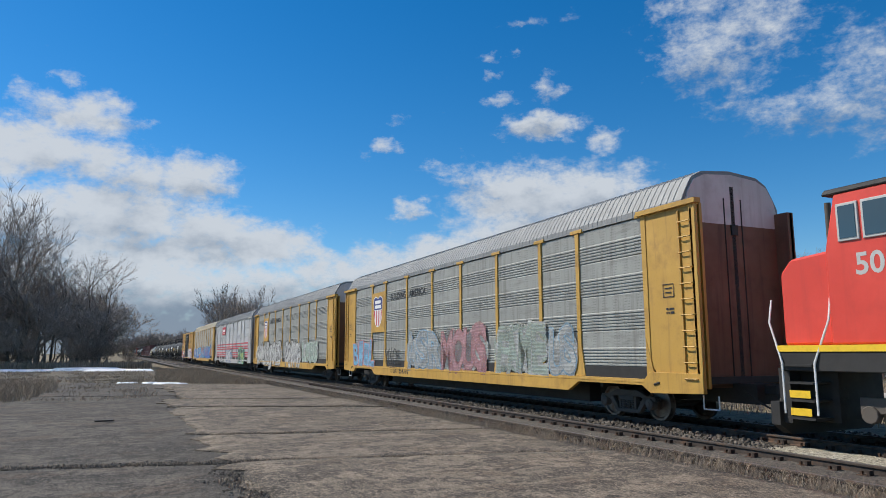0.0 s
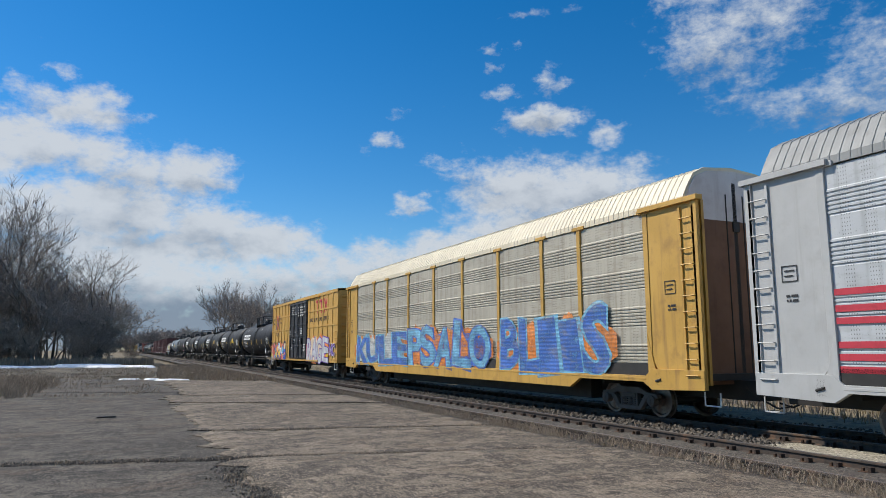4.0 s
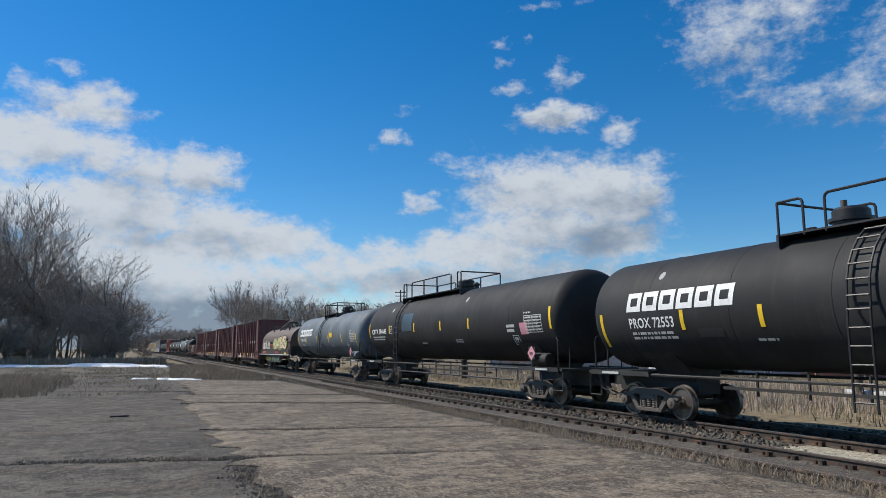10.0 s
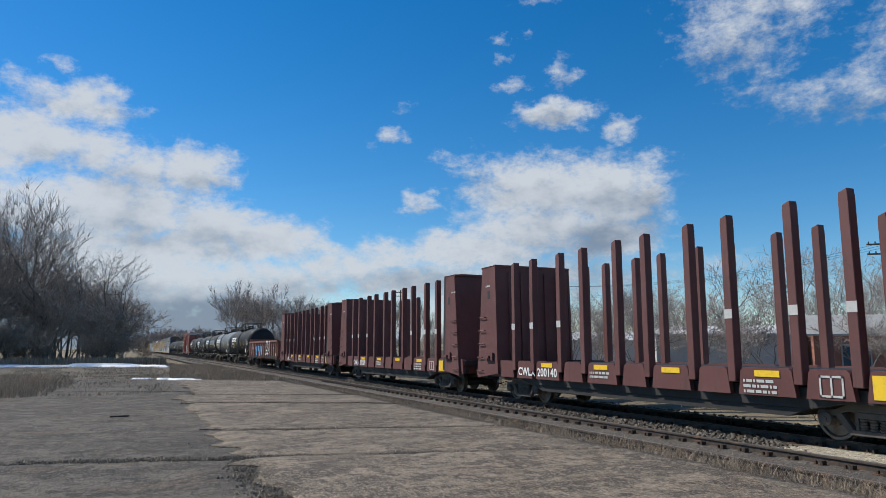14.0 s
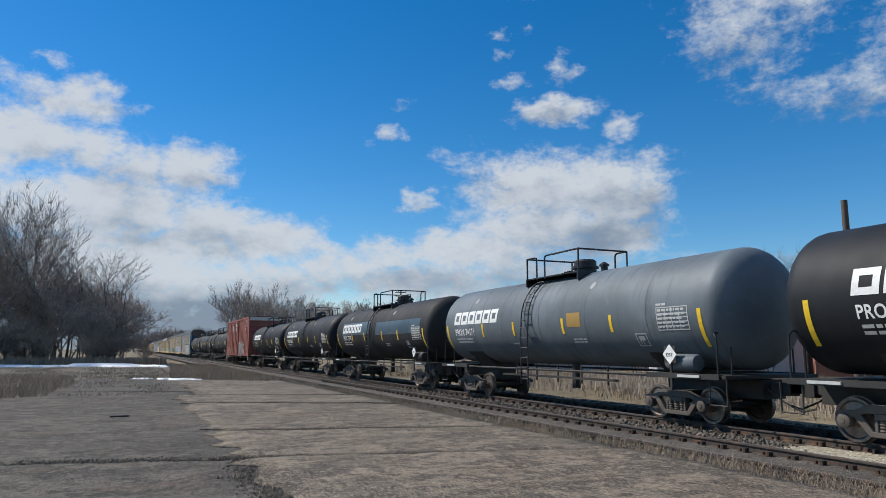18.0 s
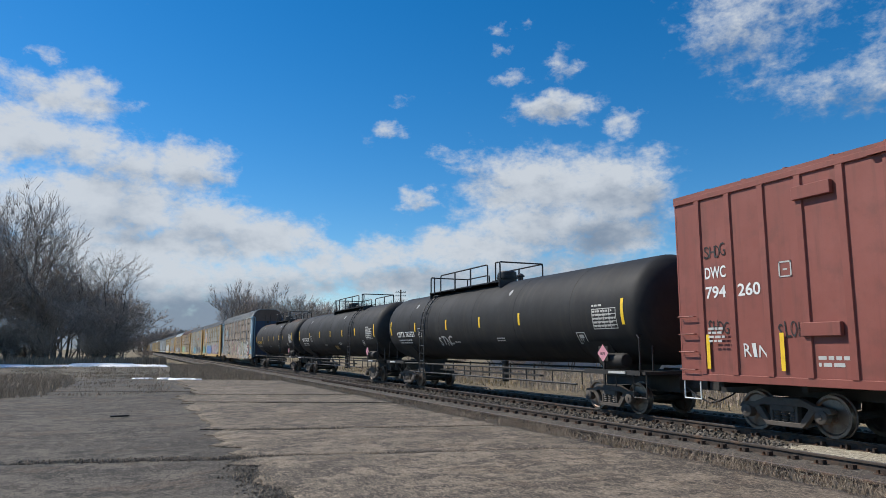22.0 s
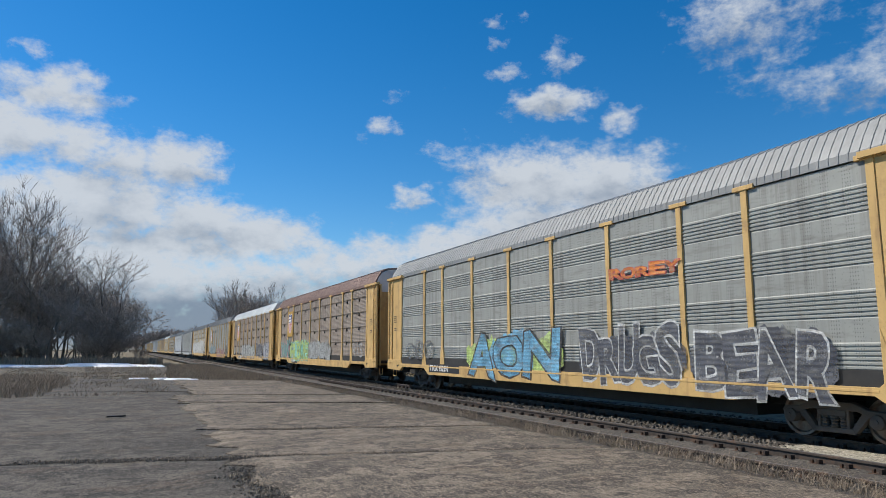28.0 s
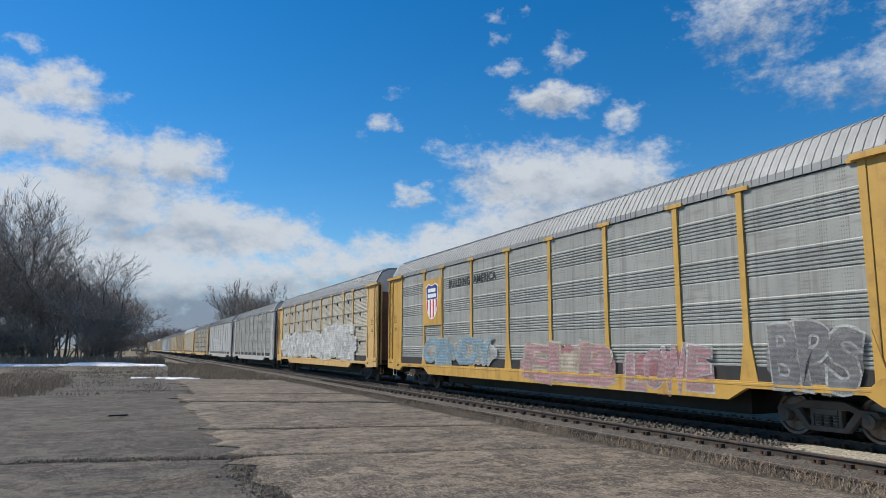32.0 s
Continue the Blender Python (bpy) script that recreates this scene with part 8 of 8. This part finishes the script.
marks("stencil", [rect(0, 0.3, 0, 0.03), rect(0, 0.3, 0.29, 0.32), rect(0, 0.03, 0, 0.32), rect(0.27, 0.3, 0, 0.32), rect(0.1, 0.2, 0.14, 0.17)], beside(xb - 0.004, h - 2.85, 3.15), OFFWHITE, b, "white stencilled square")
bars(b, h - 3.6, 1.6, 0.6, 2, 0.07, xb, OFFWHITE, 77)
for zz in (4.75, 2.1):
    bm = bmesh.new()
    box(bm, -0.10, 0.0, -0.42, 0.42, -0.13, 0.13)
    part("door_stop", bm, BROWN_RED, b, at=(xb, h - 3.75, zz), bevel=0.01)
graffiti(b, "SHOG", h - 0.86, 3.75, 0.30, 0.65, "black", "black", xb - 0.004, 45, None, True, FLAT)
bm = bmesh.new()
box(bm, -SIDE + 0.05, SIDE - 0.05, -0.02, 0.02, -0.28, 0.1)
part("end_band", bm, OFFWHITE, b, "pale grey end fascia", at=(0, -h - 0.03, 5.2))

t = tank_car("tank_wagon", "long dusty black tank wagon with small graffiti", 22.885, 23.874, TANK_DUSTY, "CBTX 781533", logo=False, style="long", big=True, ladder_at=4.7, dome=-0.2, plat=(-1.3, 5.3), placard="pink", sign_y=8.28, strips=(9.1, 5.87, 2.4, -0.65, -3.6, -9.05), seed=13)
for k, ch in enumerate("STNC"):
    writing(t, ch, 0.55, on_shell(1.5, 2.8, 3.4 - 0.33 * k, -37 + 2 * (k % 2)), OFFWHITE, "white scrawled letter", name="graffiti")
tank_car("tank_wagon", "long black tank wagon with a railed walkway", 23.874, 24.855, TANK_DUSTY, "CBTX 785387", logo=False, style="long", big=True, ladder_at=-4.85, dome=-0.35, plat=(-5.5, 0.9), placard="pink", sign_y=8.14, strips=(9.08, 5.6, 2.75, -0.1, -2.9, -5.6, -9.08), stickers=((-0.45, -45, 0.75, 0.3, MUSTARD, "dull orange label"),), seed=14)
t = tank_car("tank_wagon", "black tank wagon with a rusty top and yellow lettering", 24.855, 25.795, TANK_RUSTY, "UTLX 956212", logo=False, style="long", big=True, ladder_at=-4.4, dome=-0.25, plat=(-5.0, 1.1), placard="pink", sign_y=7.9, strips=(8.7, 5.35, 2.0, -0.75, -3.1, -4.9, -8.5), seed=15)
for y, phi, wide in ((5.5, 58, 2.2), (3.2, 62, 1.8), (-5.6, 56, 2.0), (7.2, 52, 1.2), (-7.4, 50, 1.4)):
    marks("rust_stain", [([(u + 0.4 * noise.noise((u * 2, v * 3, y)), v + 0.25 * noise.noise((u * 2, v * 3, y + 5))) for u, v in tall(0, wide, 0, 0.9, 10)[0]], tall(0, wide, 0, 0.9, 10)[1], 0, 0)], on_shell(1.497, 2.8, y + wide / 2, phi), RUST_STAIN, t, "brown rust stain along the top")

a = autorack("autorack", "weathered grey car-carrier wagon with faded blue ends", 25.80, 27.12, GALV_BROWN, BLUE_END, ROOF_GREY, BLUE_DARK, HOOD_BROWN, True, False, True, GREY_STEEL, SILL_DIRTY)
bm = bmesh.new()
box(bm, -0.01, 0.01, -0.9, 0.9, -0.45, 0.45)
sign = part("emblem_plate", bm, SPRAY["pale"], a, "pale company plate", at=(X, RACK / 2 - 5.6, 3.75))
graffiti(a, "NCRP", 12.0, 0.95, 1.25, 6.0, "pale", "grey", X, 21, ("cream", "pale"), False, FADED)
graffiti(a, "ASUR", 3.9, 0.95, 1.5, 6.2, "cream", "grey", X, 22, ("pale", "pink"), False, FADED)
graffiti(a, "XNVIE", -2.6, 0.75, 1.75, 8.3, "pale", "black", X, 23, ("pink", "mint", "cream"))
marks("sticker", [rect(0, 0.75, 0, 0.30)], beside(X, -RACK / 2 + 1.35, 1.75), REFLECT, a, "yellow plate with a black scrawl")
graffiti(a, "MFK", -RACK / 2 + 1.45, 2.05, 0.35, 0.8, "black", "black", X - 0.002, 52, None, True, FLAT)
graffiti(a, "SYN", -RACK / 2 + 1.35, 1.78, 0.30, 0.75, "black", "black", X - 0.004, 53, None, True, FLAT)
bars(a, -RACK / 2 + 1.35, 3.35, 0.6, 4, 0.06, X, WHITE, 12)
marks("emblem", [rect(-0.5, -0.05, -0.25, 0.25), rect(0.1, 0.55, 0.1, 0.25), rect(0.25, 0.4, -0.25, 0.2)], lambda u, v: (-0.014, -u, v), SPRAY["sky"], sign)
for k in range(9):
    marks("reflector", [rect(0, 0.5, 0, 0.12)], beside(X, 11.6 - 2.9 * k, 1.0), REFLECT, a, "yellow reflective strip")
a = autorack("autorack", "cream and yellow car-carrier wagon with teal graffiti", 27.12, 28.487, GALV, YELLOW_OLD, ROOF_GREY, END_BROWN, END_WHITE, True)
graffiti(a, "BOD", 12.0, 1.05, 1.2, 3.4, "teal", "sage", X, 24, ("teal", "teal"))
graffiti(a, "U", 7.6, 0.9, 1.3, 2.0, "cream", "pale", X, 46, ("cream", "pale"))
graffiti(a, "KELO", 5.4, 1.1, 1.15, 6.9, "blue", "sky", X, 47, ("blue", "pale"))
graffiti(a, "DAWGS", -2.4, 1.1, 1.2, 8.0, "pale", "purple", X, 25, ("pale", "purple", "pink"))
marks("number_band", [rect(0, 2.2, 0, 0.36)], beside(X, RACK / 2 - 6.2, 0.75), INK, a, "black painted panel")
writing(a, "TTGX", 0.32, beside(X - 0.004, RACK / 2 - 6.4, 0.8), WHITE)
a = autorack("autorack", "grey car-carrier wagon with black and pale blue graffiti", 28.487, 29.835, GALV, YELLOW_OLD, ROOF_GREY, END_BROWN, END_WHITE, False, False)
marks("number_band", [rect(0, 3.0, 0, 0.34)], beside(X, RACK / 2 - 5.2, 0.78), INK, a, "black painted panel")
writing(a, "TTGX 952591", 0.32, beside(X - 0.004, RACK / 2 - 5.3, 0.84), WHITE, "white reporting mark")
graffiti(a, "OBO", 10.9, 1.3, 0.85, 3.2, "black", "black", X, 49, None, True, FADED)
graffiti(a, "AON", 4.3, 0.8, 1.35, 6.0, "sky", "black", X, 26, ("lime", "sky"))
graffiti(a, "DRUGS", -2.9, 0.85, 1.25, 3.9, "grey", "white", X, 27, ("grey", "grey"))
graffiti(a, "BEAR", -7.2, 0.82, 1.3, 3.4, "grey", "white", X, 28, ("grey", "grey"))
graffiti(a, "ROREY", -4.2, 3.55, 0.26, 2.7, "orange", "red", X, 29)
a = autorack("autorack", "rust-stained car-carrier wagon with a brown roof", 29.835, 31.17, GALV_BROWN, YELLOW_OLD, ROOF_BROWN, YELLOW_OLD, END_WHITE, True)
graffiti(a, "YAK", 11.2, 1.15, 1.05, 3.4, "teal", "mint", X, 30, ("pink", "pink", "sage"), False, FADED)
graffiti(a, "FLBOE", 7.5, 0.95, 1.3, 5.8, "lime", "mint", X, 31, ("lime", "sage", "pink", "lime", "mint"))
graffiti(a, "BOUREAL", 1.3, 1.15, 1.0, 5.6, "pale", "pale", X, 32, ("pale",), False, FADED)
graffiti(a, "RYS", -9.2, 1.3, 0.7, 2.0, "pale", "pale", X, 48, None, True, FADED)
marks("number_band", [rect(0, 2.1, 0, 0.34)], beside(X, RACK / 2 - 6.4, 0.72), INK, a, "black painted panel")
writing(a, "SP 516941", 0.32, beside(X - 0.004, RACK / 2 - 6.5, 0.78), WHITE, "white reporting mark")
a = autorack("autorack", "brown-stained car-carrier wagon with a white roof", 31.17, 32.5, GALV_BROWN, YELLOW_OLD, ROOF_WHITE, YELLOW_OLD, END_WHITE, True)
graffiti(a, "D", 10.6, 1.2, 0.9, 0.8, "white", "black", X, 49)
graffiti(a, "VNW", 8.6, 1.2, 1.0, 2.6, "pale", "pale", X, 50, None, True)
graffiti(a, "BISCUR", 4.5, 0.85, 1.2, 8.2, "pale", "grey", X, 33, ("pale", "pale"))
graffiti(a, "TACOE", -4.8, 0.95, 1.25, 3.4, "grey", "white", X, 34, ("grey",))
graffiti(a, "KRES", -8.9, 0.85, 1.3, 2.7, "silver", "grey", X, 35, ("pale", "white"))
marks("number_band", [rect(0, 2.4, 0, 0.34)], beside(X, RACK / 2 - 6.2, 0.72), OFFWHITE, a)
writing(a, "SP 516679", 0.3, beside(X - 0.004, RACK / 2 - 6.3, 0.78), INK, "dark reporting mark")
a = autorack("autorack", "grey ribbed car-carrier wagon with yellow posts and pink graffiti", 32.5, 33.84, GALV, YELLOW, ROOF_GREY, END_BROWN, END_WHITE)
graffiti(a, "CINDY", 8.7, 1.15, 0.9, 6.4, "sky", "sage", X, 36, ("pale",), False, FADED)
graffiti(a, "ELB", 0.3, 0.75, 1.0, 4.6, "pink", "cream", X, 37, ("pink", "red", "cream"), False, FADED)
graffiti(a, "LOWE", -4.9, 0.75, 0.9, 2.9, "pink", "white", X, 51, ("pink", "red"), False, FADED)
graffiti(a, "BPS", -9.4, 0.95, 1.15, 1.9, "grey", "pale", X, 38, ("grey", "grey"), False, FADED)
writing(a, "BUILDING  AMERICA", 0.42, beside(-SIDE - 0.008, -RACK / 2 + 19.6, 4.2), INK, "black slogan", 1.05)
COATS = ((GALV_CREAM, YELLOW_OLD, ROOF_GREY, True), (GALV, GREY_STEEL, ROOF_GREY, False), (SILVER, GREY_STEEL, ROOF_GREY, False), (GALV, YELLOW_OLD, ROOF_GREY, True), (GALV_CREAM, YELLOW_OLD, ROOF_WHITE, False), (GALV_BROWN, YELLOW_OLD, ROOF_GREY, True))
for k in range(18):
    panel, post, roof, seams = COATS[k % 6]
    p = 33.84 + 1.337 * k
    a = autorack("autorack", "weathered grey car-carrier wagon far back in the train", p, p + 1.337, panel, post, roof, END_BROWN, END_WHITE, seams, False, k < 4)
    if k == 0:
        graffiti(a, "ROWDIE", 11.0, 1.2, 1.7, 20.0, "white", "pale", X, 39, ("white",))


# ---------------- what moves ----------------
def motions():
    for car in ROLLING:
        x, y, z = car.location
        walk(car, [(0, pose(x, y, z)), (16, pose(x, y - SPEED * 16, z)), (32, pose(x, y - SPEED * 32, z))])
    walk(clouds, [(0, pose(-2.8 * -10, -4.4 * -10, 0)), (16, pose(-2.8 * 6, -4.4 * 6, 0)), (32, pose(-2.8 * 22, -4.4 * 22, 0))])


motions()
